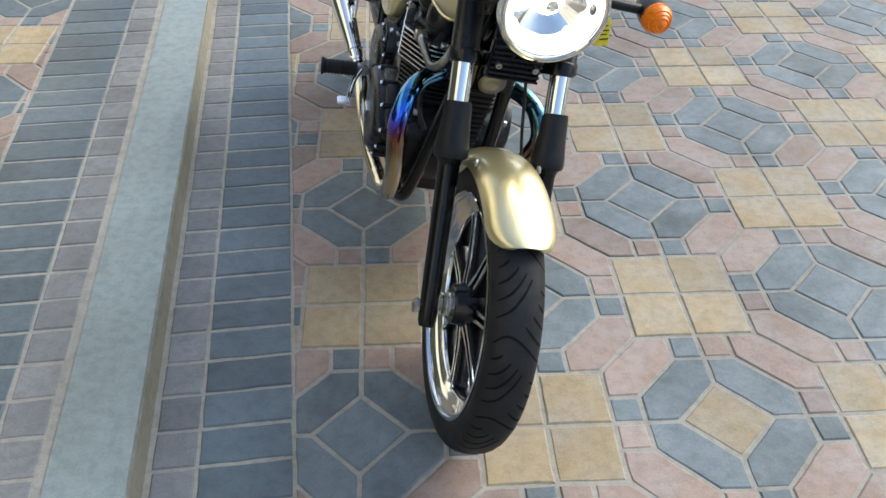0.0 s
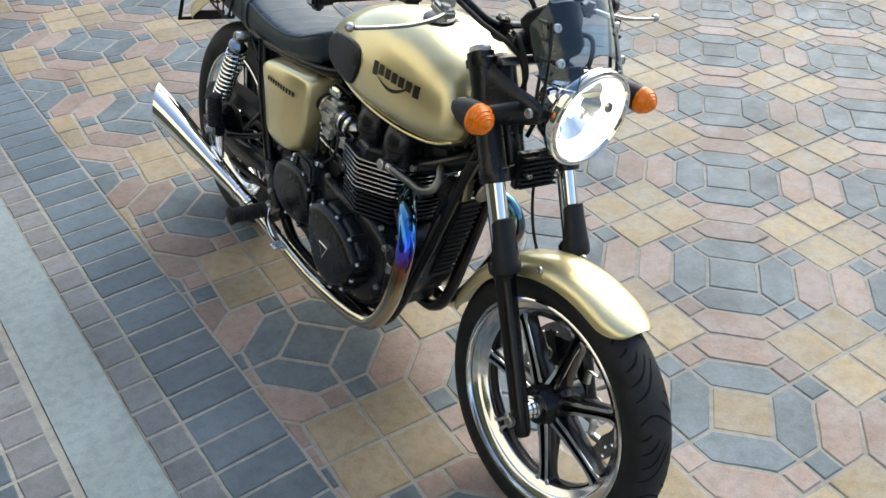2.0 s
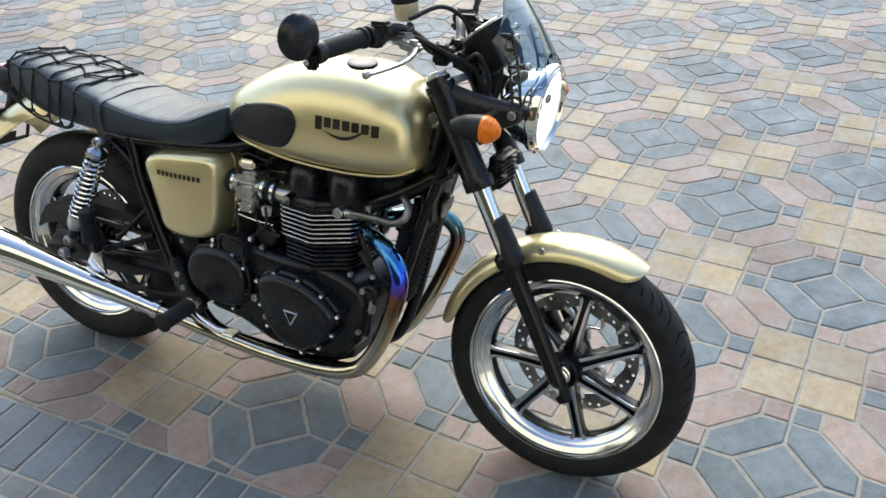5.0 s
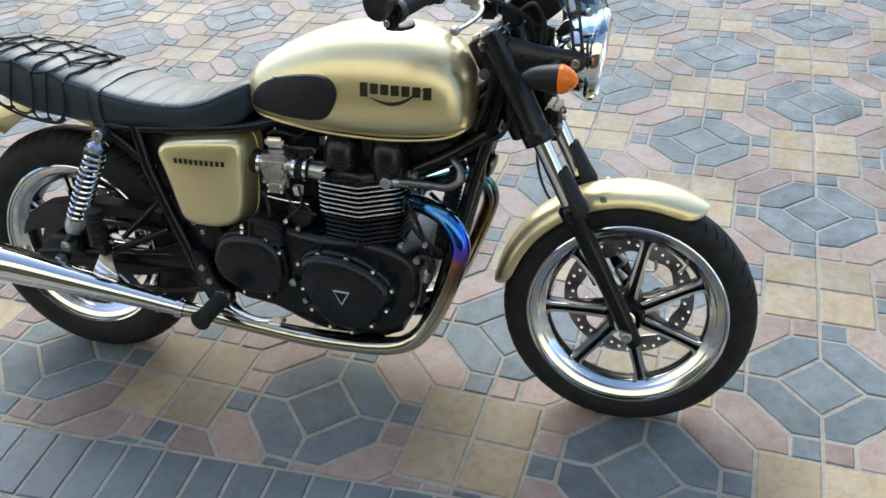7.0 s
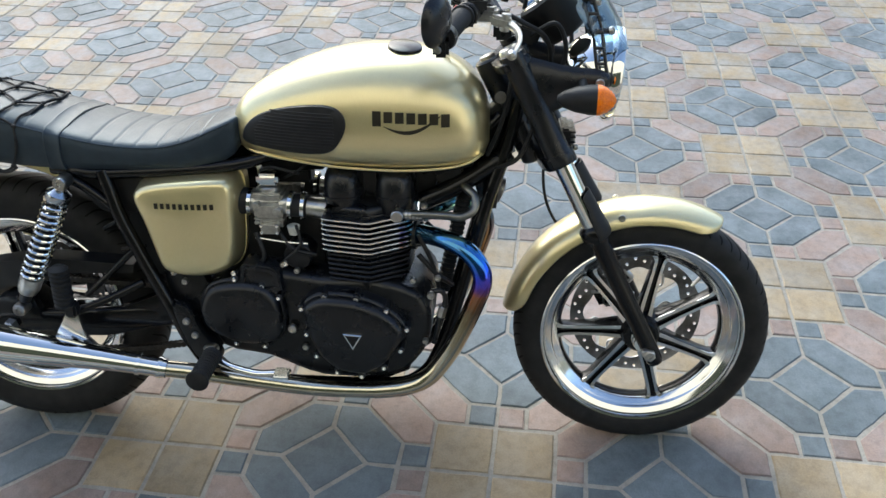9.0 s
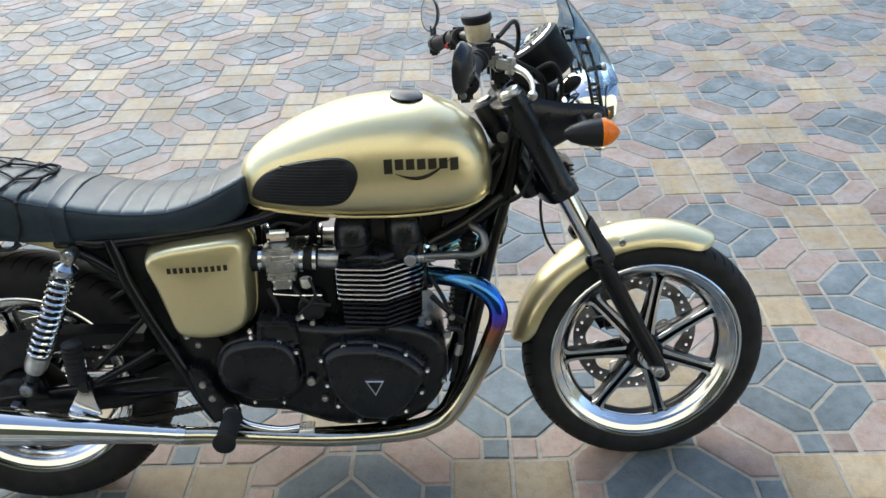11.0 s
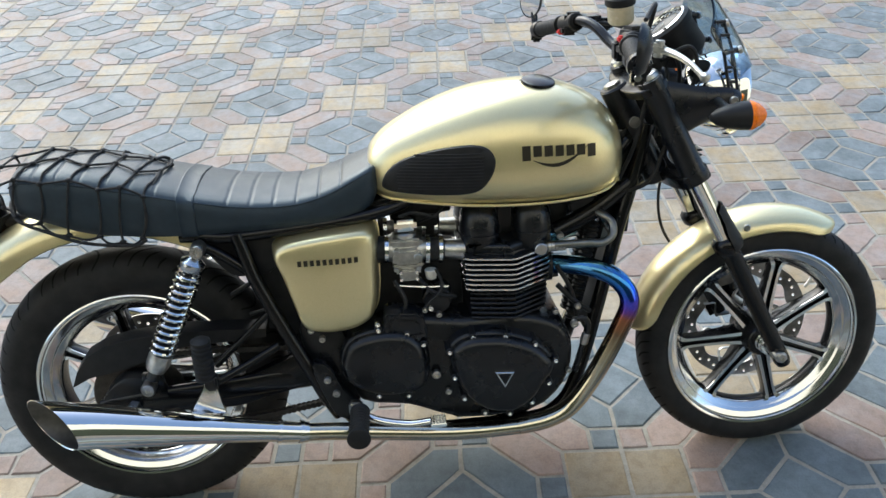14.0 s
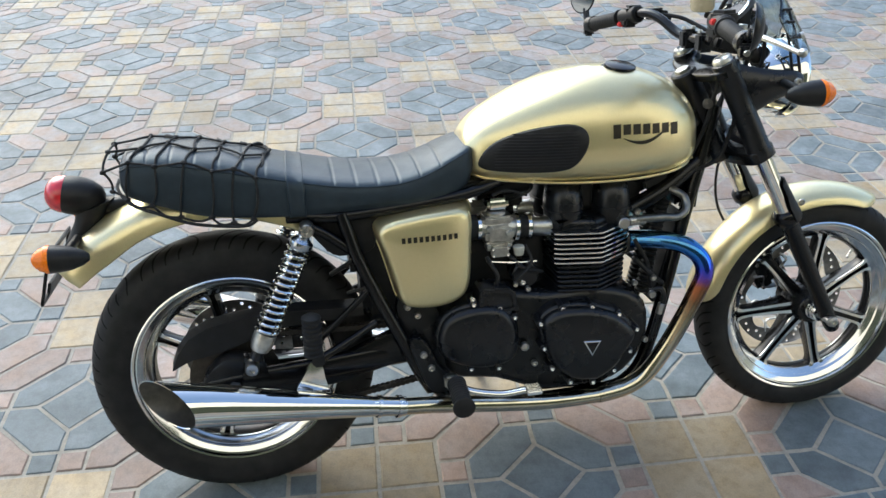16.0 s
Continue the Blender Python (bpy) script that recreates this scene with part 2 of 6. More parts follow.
def brick_row(b0, b1, key, parent, pitch, shift, z=0.0):
    """A row of bricks along the border; those by the motorcycle are pieces of their own."""
    joined = bmesh.new()
    for k in range(-88, 138):
        a = k * pitch + shift
        poly = [border_place(x, y) for x, y in ((a, b0), (a + pitch, b0), (a + pitch, b1), (a, b1))]
        poly = worn(shrink(poly if area(poly) > 0 else poly[::-1], JOINT * 0.42), 0.036 if -15 <= k <= 30 else 0.2, 0.0014)
        tilt = (random.uniform(-0.001, 0.001), random.uniform(-0.008, 0.008), random.uniform(-0.008, 0.008))
        if -12 <= k <= 24:
            b = bmesh.new()
            ngon_piece(b, poly, z, jitter=tilt)
            part("brick", b, M[key], parent, smooth=0)
        else:
            ngon_piece(joined, poly, z, jitter=tilt)
    o = part("brick_field", joined, M[key + "_far"], parent, smooth=0)
    o["kind"] = "stuff"


brick_row(-0.002, 0.196, "slate", pavement, 0.0981, -0.0107)
brick_row(0.196, 0.290, "grey", pavement, 0.0981, -0.0107)
brick_row(0.477, 0.573, "grey", pavement_2, 0.101, 0.048, STEP)
brick_row(0.573, 0.805, "slate", pavement_2, 0.101, 0.048, STEP)

# unseen plain walls added to close the place; the west two shape reflections and fill
for nm, at, size, label, cat in (
        ("wall_west", (-5.4, 0.5, 1.75), (0.3, 11.0, 3.6), "unseen dark green wall added for a dark band in reflections", "wall"),
        ("wall_west_2", (-7.2, 1.5, 5.4), (0.3, 34, 11.1), "unseen tall cream wall added to bounce warm light", "wall"),
        ("wall_east", (15.0, 1.5, 0.6), (0.25, 40, 1.4), "plain plastered yard wall", "wall"),
        ("wall_south", (5.0, -13.6, 1.1), (19.8, 0.25, 2.4), "plain plastered yard wall", "wall"),
        ("wall_north", (5.0, 16.6, 1.1), (19.8, 0.25, 2.4), "plain plastered yard wall", "wall")):
    bm = bmesh.new()
    bmesh.ops.create_cube(bm, size=1.0, matrix=Matrix.Translation(at) @ Matrix.Diagonal((*size, 1)))
    structure(nm, bm, {"wall_west": M["dark_band"], "wall_west_2": M["bounce"]}.get(nm, M["plaster"]), label, cat)

# ---- shape helpers in the motorcycle's own axes: X ahead, Y to its left, Z up ----
def spline(points, steps=6, closed=False):
    """A smooth curve (Catmull-Rom) through the points; each point may carry extra values, such as a radius."""
    p = [np.array(q, float) for q in points]
    k = len(p)
    out = []
    for i in range(k if closed else k - 1):
        a = p[i - 1] if closed or i > 0 else 2 * p[0] - p[1]
        b, c = p[i], p[(i + 1) % k]
        d = p[(i + 2) % k] if closed or i + 2 < k else 2 * p[-1] - p[-2]
        for s in range(steps):
            t = s / steps
            out.append(0.5 * (2 * b + (c - a) * t + (2 * a - 5 * b + 4 * c - d) * t ** 2 + (3 * b - a - 3 * c + d) * t ** 3))
    if not closed:
        out.append(p[-1])
    return out


def tube(bm, points, radius=0.01, seg=12, steps=6, closed=False, caps=True, flat=1.0):
    """A tube along a smooth curve; points may carry a radius of their own as a fourth value."""
    pts = spline(points, steps, closed) if steps > 1 else [np.array(q, float) for q in points]
    c = [Vector(q[:3]) for q in pts]
    rad = [float(q[3]) if len(q) > 3 else radius for q in pts]
    k = len(c)
    tang = [((c[(i + 1) % k] if closed or i + 1 < k else c[i]) - (c[i - 1] if closed or i > 0 else c[i])).normalized() for i in range(k)]
    n = tang[0].orthogonal().normalized()
    rings = []
    for i in range(k):
        n = (n - tang[i] * n.dot(tang[i])).normalized()
        b = tang[i].cross(n)
        rings.append([bm.verts.new(c[i] + rad[i] * (math.cos(2 * math.pi * s / seg) * n + flat * math.sin(2 * math.pi * s / seg) * b)) for s in range(seg)])
    skin(bm, rings, closed, caps)
    return bm


def skin(bm, rings, closed=False, caps=True):
    k = len(rings)
    for i in range(k if closed else k - 1):
        a, b = rings[i], rings[(i + 1) % k]
        m = len(a)
        for s in range(m):
            f = (a[s], a[(s + 1) % m], b[(s + 1) % m], b[s])
            bm.faces.new(f)
    if caps and not closed:
        bm.faces.new(rings[0][::-1])
        bm.faces.new(rings[-1])
    bmesh.ops.recalc_face_normals(bm, faces=bm.faces)


def loft(bm, sections, caps=True, closed=False):
    """Skins a row of rings, each a list of points."""
    skin(bm, [[bm.verts.new(p) for p in s] for s in sections], closed, caps)
    return bm


def turned(bm, profile, base, axis, seg=32, closed=True):
    """A turned shape: profile of (radius, along) about an axis from base. A closed profile makes a ring."""
    ax = Vector(axis).normalized()
    n = ax.orthogonal().normalized()
    b = ax.cross(n)
    base = Vector(base)
    rings = []
    for s in range(seg):
        w = 2 * math.pi * s / seg
        d = math.cos(w) * n + math.sin(w) * b
        rings.append([bm.verts.new(base + ax * h + d * max(r, 0.0003)) for r, h in profile])
    m = len(profile)
    for s in range(seg):
        p, q = rings[s], rings[(s + 1) % seg]
        for i in range(m if closed else m - 1):
            j = (i + 1) % m
            bm.faces.new((p[i], p[j], q[j], q[i]))
    bmesh.ops.recalc_face_normals(bm, faces=bm.faces)
    return bm


def rod(bm, a, b, r0, r1=None, seg=16, edge=0.12):
    """A round bar from a to b with softened ends."""
    r1 = r0 if r1 is None else r1
    a, b = Vector(a), Vector(b)
    h = (b - a).length
    e = min(edge * max(r0, r1), h * 0.3)
    return turned(bm, [(0, 0), (r0 - e, 0), (r0, e), (r1, h - e), (r1 - e, h), (0, h)], a, b - a, seg, False)


def slab_of(bm, outline, y0, y1, edge=0.006, axis="Y", dome=0.0, rounds=2):
    """An outline in X, Z (or in X, Y for axis Z) given thickness, with rounded rims. y0 is the back, y1 the face."""
    k = len(outline)
    s = 1 if y1 > y0 else -1
    if sum(outline[i - 1][0] * outline[i][1] - outline[i][0] * outline[i - 1][1] for i in range(k)) < 0:
        outline = outline[::-1]
    rings = [(outline, y0)]
    for r in range(rounds + 1):
        w = math.pi / 2 * r / rounds
        rings.append((shrink(outline, edge * (1 - math.cos(w))), y1 - s * edge * (1 - math.sin(w))))
    vs = []
    for ring, y in rings:
        vs.append([bm.verts.new((p[0], y, p[1]) if axis == "Y" else (p[0], p[1], y)) for p in ring])
    for a, b in zip(vs, vs[1:]):
        for i in range(k):
            bm.faces.new((a[i], a[(i + 1) % k], b[(i + 1) % k], b[i]))
    bm.faces.new(vs[0])
    if dome:
        cx, cz = sum(p[0] for p in outline) / k, sum(p[1] for p in outline) / k
        top = vs[-1]
        mids = []
        for f, lift in ((0.88, 0.22), (0.74, 0.45), (0.56, 0.69), (0.36, 0.87), (0.16, 0.97)):
            mids.append([bm.verts.new((cx + (p[0] - cx) * f, y1 + s * dome * lift, cz + (p[1] - cz) * f) if axis == "Y" else (cx + (p[0] - cx) * f, cz + (p[1] - cz) * f, y1 + s * dome * lift)) for p in rings[-1][0]])
        for a, b in zip([top] + mids, mids):
            for i in range(k):
                bm.faces.new((a[i], a[(i + 1) % k], b[(i + 1) % k], b[i]))
        bm.faces.new(mids[-1])
    else:
        bm.faces.new(vs[-1])
    bmesh.ops.recalc_face_normals(bm, faces=bm.faces)
    return bm


def smooth_outline(points, steps=4):
    return [tuple(q[:2]) for q in spline(points, steps, True)]


def block(bm, centre, size, edge=0.006, turn=None):
    """A box with bevelled edges."""
    m = Matrix.Translation(centre) @ (turn.to_4x4() if turn else Matrix.Identity(4))
    b = bmesh.new()
    bmesh.ops.create_cube(b, size=1.0, matrix=Matrix.Diagonal((*size, 1)))
    bmesh.ops.bevel(b, geom=b.edges[:], offset=edge, segments=2, affect="EDGES")
    b.transform(m)
    me = bpy.data.meshes.new("tmp")
    b.to_mesh(me)
    b.free()
    bm.from_mesh(me)
    bpy.data.meshes.remove(me)
    return bm


def bolt(bm, at, axis, r=0.006, h=0.006):
    """A hexagon-socket bolt head."""
    turned(bm, [(0, 0), (r, 0), (r, h * 0.75), (r * 0.85, h), (r * 0.5, h), (r * 0.5, h * 0.5), (0, h * 0.5)], at, axis, 10, False)
    return bm


def flip(bm):
    """The other side's twin: mirrored across the middle plane."""
    for v in bm.verts:
        v.co.y = -v.co.y
    bmesh.ops.reverse_faces(bm, faces=bm.faces)
    return bm


# ---- motorcycle materials ----
def gold_paint():
    m, n, l, p = nodes_of("champagne_gold_paint")
    flake = noise_node(n, l, 900, 2)
    c = ramp(n, l, flake.outputs["Fac"], [(0.35, (0.73, 0.63, 0.335)), (0.65, (0.84, 0.735, 0.42))])
    l.new(c.outputs["Color"], p.inputs["Base Color"])
    p.inputs["Metallic"].default_value = 0.82
    p.inputs["Roughness"].default_value = 0.34
    p.inputs["Coat Weight"].default_value = 1.0
    p.inputs["Coat Roughness"].default_value = 0.04
    return m


BLUED = [(0.60, (0.20, 0.06, 0.36)), (0.67, (0.03, 0.08, 0.85)), (0.78, (0.03, 0.22, 0.70)), (0.90, (0.09, 0.24, 0.30))]
TEAL = [(0.62, (0.16, 0.10, 0.10)), (0.70, (0.07, 0.10, 0.13)), (0.80, (0.07, 0.20, 0.25)), (0.92, (0.12, 0.30, 0.34))]


def heat_tint(name, hot):
    """Steel header pipe tinted by heat: its hot colours by the head, bronze further down, then bare metal."""
    m, n, l, p = nodes_of(name)
    tc = n.new("ShaderNodeTexCoord")
    sep = n.new("ShaderNodeSeparateXYZ")
    l.new(tc.outputs["Object"], sep.inputs["Vector"])
    wob = noise_node(n, l, 30)
    add = n.new("ShaderNodeMath")
    add.operation = "MULTIPLY_ADD"
    add.inputs[1].default_value = 0.05
    l.new(wob.outputs["Fac"], add.inputs[0])
    l.new(sep.outputs["Z"], add.inputs[2])
    r = n.new("ShaderNodeMapRange")
    r.inputs["From Min"].default_value = 0.295
    r.inputs["From Max"].default_value = 0.628
    l.new(add.outputs[0], r.inputs["Value"])
    c = ramp(n, l, r.outputs["Result"], [(0.0, (0.66, 0.60, 0.47)), (0.26, (0.50, 0.40, 0.24)), (0.42, (0.26, 0.15, 0.07)), (0.53, (0.46, 0.15, 0.05) if hot is BLUED else (0.24, 0.14, 0.08))] + hot)
    l.new(c.outputs["Color"], p.inputs["Base Color"])
    p.inputs["Metallic"].default_value = 1.0
    p.inputs["Roughness"].default_value = 0.14
    p.inputs["Coat Weight"].default_value = 0.6
    return m


def clear(name, colour, rough=0.02, ior=1.45):
    m, n, l, p = nodes_of(name)
    p.inputs["Base Color"].default_value = (*colour, 1)
    p.inputs["Roughness"].default_value = rough
    p.inputs["IOR"].default_value = ior
    p.inputs["Transmission Weight"].default_value = 1.0
    return m


M.update(
    gold=gold_paint(), tint=heat_tint("heat_tinted_pipe", BLUED), tint_teal=heat_tint("teal_tinted_pipe", TEAL),
    gloss=plain("gloss_black_paint", (0.004, 0.004, 0.0046), 0.22, 0, 0.0, 0.06, 0.2, spec=0.36),
    satin=plain("satin_black_engine_paint", (0.0082, 0.0089, 0.0108), 0.28, 0, 0.0, 0.1, 0.3, 50, 0.0003, 500, 0.42),
    plastic=plain("black_plastic", (0.012, 0.0122, 0.013), 0.42, 0, 0, 0.1, 0.25, 50, 0.0003, 400, 0.28),
    rubber=plain("tyre_rubber", (0.014, 0.0142, 0.0148), 0.6, 0, 0, 0.1, 0.35, 30, 0.0008, 220, 0.3),
    vinyl=plain("black_seat_vinyl", (0.020, 0.028, 0.038), 0.40, 0, 0, 0.1, 0.2, 40, 0.0006, 700, 0.42),
    chrome=plain("chrome", (0.84, 0.84, 0.81), 0.018, 1.0, 0, 0.1, 0.03, 20),
    brushed=plain("machined_aluminium", (0.82, 0.82, 0.81), 0.12, 1.0, 0, 0.1, 0.03, 25),
    alu=plain("polished_aluminium", (0.86, 0.86, 0.85), 0.15, 1.0, 0, 0.1, 0.06, 40),
    cast=plain("cast_aluminium", (0.50, 0.50, 0.48), 0.34, 1.0, 0, 0.1, 0.25, 60, 0.0006, 300),
    steel=plain("brushed_steel", (0.50, 0.49, 0.47), 0.3, 1.0, 0, 0.1, 0.15, 50),
    disc=plain("brake_disc_steel", (0.30, 0.29, 0.28), 0.35, 1.0, 0, 0.1, 0.2, 90),
    orange=plain("amber_lens", (1.0, 0.20, 0.001), 0.16, 0, 0.25, 0.03, 0.22, 260, 0.0010, 500, 0.35),
    red=plain("red_lens", (0.55, 0.02, 0.03), 0.15, 0, 0.8, 0.03, 0.1),
    redpaint=plain("red_switch", (0.55, 0.03, 0.03), 0.4),
    badge=plain("dark_badge", (0.03, 0.025, 0.015), 0.35, 0.3),
    yellow=plain("yellow_tag", (0.75, 0.62, 0.03), 0.6),
    white=plain("white_dial", (0.75, 0.75, 0.72), 0.5),
    glass=clear("clear_lens", (0.97, 0.98, 1.0)),
    smoke=clear("smoked_screen", (0.45, 0.57, 0.66), 0.03, ior=1.5),
    amberliquid=plain("brake_fluid_pot", (0.55, 0.48, 0.33), 0.25),
    cord=plain("black_elastic_cord", (0.012, 0.012, 0.012), 0.8, 0, 0, 0.1, 0.3, 200, 0.0008, 900),
    mirror=plain("mirror_glass", (0.8, 0.8, 0.8), 0.02, 1.0, 0, 0.1, 0.01),
)

# the blue sky's sheen on the seat is put into its specular tint
for node in M["vinyl"].node_tree.nodes:
    if node.type == "BSDF_PRINCIPLED":
        node.inputs["Specular Tint"].default_value = (0.72, 0.90, 1.0, 1)

F = Vector((math.sin(0.0715), -math.cos(0.0715), 0.0))
LEAN = radians(12.05)
BIKE_SIZE = 0.989
SIDE = Vector((0, 0, 1)).cross(F)
LEFT = math.cos(LEAN) * SIDE - math.sin(LEAN) * Vector((0, 0, 1))
UP = math.cos(LEAN) * Vector((0, 0, 1)) + math.sin(LEAN) * SIDE
bike = new("motorcycle")
bike.matrix_world = Matrix(((F.x, LEFT.x, UP.x, 0.079), (F.y, LEFT.y, UP.y, 1.121), (F.z, LEFT.z, UP.z, 0.001), (0, 0, 0, 1))) @ Matrix.Scale(BIKE_SIZE, 4)
tagged(bike, "champagne gold and black roadster motorcycle leaning on its side stand", "motorcycle")
M.update(
    dull=plain("dull_grey_metal", (0.20, 0.20, 0.19), 0.34, 1.0, 0, 0.1, 0.2, 60),
    pipe=plain("straw_tinted_chrome", (0.66, 0.61, 0.48), 0.10, 1.0, 0, 0.1, 0.08, 25),
    soot=plain("sooty_steel", (0.10, 0.095, 0.085), 0.55, 0.6, 0, 0.1, 0.3, 40),
    shockcap=plain("grey_chrome", (0.45, 0.48, 0.52), 0.18, 1.0, 0, 0.1, 0.08, 30),
    chainm=plain("oily_chain_steel", (0.05, 0.045, 0.04), 0.4, 0.8, 0, 0.1, 0.3, 90),
    reflector=plain("lamp_reflector", (0.93, 0.93, 0.92), 0.42, 0.3, 0, 0.1, 0.04, 90, 0.002, 60),
)
bulb_mat, bn, bl, bp = nodes_of("lit_bulb")
bp.inputs["Emission Color"].default_value = (1.0, 0.93, 0.78, 1)
bp.inputs["Emission Strength"].default_value = 34.0
M["bulb"] = bulb_mat


# ---- wheels ----
def wheel(name, cx, cz, big, tyre_w, rim_w, label):
    """Cast seven-spoke wheel: rim with its hub, tyre with tread grooves, black rim well, twin-ribbed spokes."""
    rim_r = 0.2315
    w = rim_w / 2
    b = bmesh.new()
    prof = [(rim_r, -w), (rim_r, -w + 0.004), (rim_r - 0.012, -w + 0.007), (rim_r - 0.016, -w * 0.45), (rim_r - 0.036, -w * 0.30), (rim_r - 0.036, w * 0.30),
            (rim_r - 0.016, w * 0.45), (rim_r - 0.012, w - 0.007), (rim_r, w - 0.004), (rim_r, w),
            (rim_r - 0.003, w + 0.002), (rim_r - 0.007, w + 0.0005), (rim_r - 0.009, w - 0.006), (rim_r - 0.012, w - 0.009), (rim_r - 0.024, w - 0.013), (rim_r - 0.027, w - 0.017), (rim_r - 0.030, w - 0.021), (rim_r - 0.043, w - 0.027), (rim_r - 0.046, w - 0.031), (rim_r - 0.044, -w + 0.031), (rim_r - 0.042, -w + 0.027),
            (rim_r - 0.030, -w + 0.021), (rim_r - 0.027, -w + 0.017), (rim_r - 0.024, -w + 0.013), (rim_r - 0.012, -w + 0.009), (rim_r - 0.009, -w + 0.006), (rim_r - 0.007, -w - 0.0005), (rim_r - 0.003, -w - 0.002)]
    turned(b, prof, (cx, 0, cz), (0, 1, 0), 72)
    rim = part(name, b, M["brushed"], bike, label)
    # tyre carcass
    b = bmesh.new()
    tw, r0 = tyre_w / 2, rim_r - 0.0015
    h = big - r0
    sec = []
    for k in range(15):
        a = math.pi * k / 14
        sec.append((r0 + h * (math.sin(a) ** 0.72 if math.sin(a) > 0 else 0), -math.copysign(abs(math.cos(a)) ** 0.8, math.cos(a)) * (tw if 2 < k < 12 else (w + (tw - w) * (-0.35, 0.45, 0.85)[min(k, 14 - k)]))))
    inner = [(r0 - 0.006, w - 0.012), (r0 - 0.006, -w + 0.012)]
    turned(b, sec + inner, (cx, 0, cz), (0, 1, 0), 96)
    part("tyre", b, M["rubber"], rim, "black road tyre with angled tread grooves", 50)

    def tread(a, y):
        """A point on the tyre's skin at angle a and offset y."""
        best = sec[0]
        for p, q in zip(sec[2:12], sec[3:13]):
            if (p[1] - y) * (q[1] - y) <= 0 and p[1] != q[1]:
                s = (y - p[1]) / (q[1] - p[1])
                best = (p[0] + s * (q[0] - p[0]), y)
        return Vector((cx + best[0] * math.cos(a), y, cz + best[0] * math.sin(a)))
    # groove shade, painted as dark strips over the skin: in each repeat one long wave across the crown, with fingers of
    # growing length beside it
    b = bmesh.new()
    count = 11
    way = 1 if name == "front_wheel" else -1

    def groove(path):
        """A dark strip for a sipe's shade, along points of (share of the half width, angle)."""
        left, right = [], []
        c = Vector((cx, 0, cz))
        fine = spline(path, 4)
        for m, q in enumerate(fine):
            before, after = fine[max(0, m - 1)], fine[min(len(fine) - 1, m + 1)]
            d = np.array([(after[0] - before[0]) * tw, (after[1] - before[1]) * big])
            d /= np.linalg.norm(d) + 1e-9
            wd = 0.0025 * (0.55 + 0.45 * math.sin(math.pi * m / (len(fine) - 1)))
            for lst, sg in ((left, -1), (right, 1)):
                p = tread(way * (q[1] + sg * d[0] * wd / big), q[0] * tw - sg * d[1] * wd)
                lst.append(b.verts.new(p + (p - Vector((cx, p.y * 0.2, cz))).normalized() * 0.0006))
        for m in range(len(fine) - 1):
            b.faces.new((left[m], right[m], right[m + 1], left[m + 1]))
    for k in range(count):
        a0 = 2 * math.pi * k / count
        groove([(-0.80, a0 - 0.05), (-0.60, a0 - 0.01), (-0.35, a0), (0.0, a0 - 0.03), (0.40, a0 - 0.09), (0.80, a0 - 0.16)])
        for n_finger, (inner, rise) in enumerate(((-0.50, 0.04), (-0.20, 0.10), (0.06, 0.17), (0.26, 0.24)), 1):
            sh = a0 - 0.05 - 0.104 * n_finger
            groove([(-0.80, sh), (-0.80 + (inner + 0.80) * 0.4, sh + rise * 0.22), (-0.80 + (inner + 0.80) * 0.75, sh + rise * 0.60), (inner, sh + rise)])
        for n_finger, (inner, rise) in enumerate(((0.12, 0.12), (0.36, 0.08), (0.52, 0.05), (0.60, 0.03)), 1):
            sh = a0 - 0.16 + 0.104 * n_finger
            groove([(0.80, sh), (0.80 + (inner - 0.80) * 0.4, sh + rise * 0.35), (inner, sh + rise)])
    part("tread_groove", b, M["groove_shade"], rim)
    # black inner ring of the rim
    b = bmesh.new()
    turned(b, [(rim_r - 0.042, -w + 0.036), (rim_r - 0.042, w - 0.036), (rim_r - 0.0475, w - 0.035), (rim_r - 0.050, 0), (rim_r - 0.0475, -w + 0.035)], (cx, 0, cz), (0, 1, 0), 72)
    part("rim_well", b, M["gloss"], rim, "gloss black inner ring")
    # hub
    b = bmesh.new()
    turned(b, [(0.018, -0.052), (0.036, -0.052), (0.041, -0.047), (0.043, -0.03), (0.05, -0.022), (0.052, 0.0), (0.05, 0.022), (0.038, 0.035), (0.038, 0.062), (0.018, 0.062)], (cx, 0, cz), (0, 1, 0), 32)
    for k in range(7):
        a = 2 * math.pi * k / 7 + SPOKE[name]
        bolt(b, (cx + 0.043 * math.cos(a + 0.45), -0.024, cz + 0.043 * math.sin(a + 0.45)), (0, -1, 0), 0.004, 0.003)
    part("hub", b, M["gloss"], rim, "gloss black wheel hub")
    # spokes
    for k in range(7):
        a = 2 * math.pi * k / 7 + SPOKE[name]
        d, t = Vector((math.cos(a), 0, math.sin(a))), Vector((-math.sin(a), 0, math.cos(a)))
        c = Vector((cx, 0, cz))
        b = bmesh.new()
        stations = [(0.040, 0.017, 0.026), (0.09, 0.0135, 0.020), (0.15, 0.012, 0.0165), (0.176, 0.0135, 0.0165), (0.186, 0.019, 0.0175), (0.1915, 0.028, 0.019)]
        rings = []
        for r, half, deep in stations:
            m = c + d * r
            g = half * 0.36
            rings.append([m + t * x + Vector((0, y, 0)) for x, y in (
                (-half, -deep + 0.004), (-half + 0.002, -deep), (-g - 0.0025, -deep), (-g, -deep + 0.007), (g, -deep + 0.007), (g + 0.0025, -deep), (half - 0.002, -deep), (half, -deep + 0.004),
                (half, deep - 0.004), (half - 0.002, deep), (g, deep), (-g, deep), (-half + 0.002, deep), (-half, deep - 0.004))])
        loft(b, rings)
        part("spoke", b, M["gloss"], rim, smooth=30)
        # machined ridges along both edges of the face
        b = bmesh.new()
        for sgn in (-1, 1):
            rr = []
            for r, half, deep in stations:
                m = c + d * r
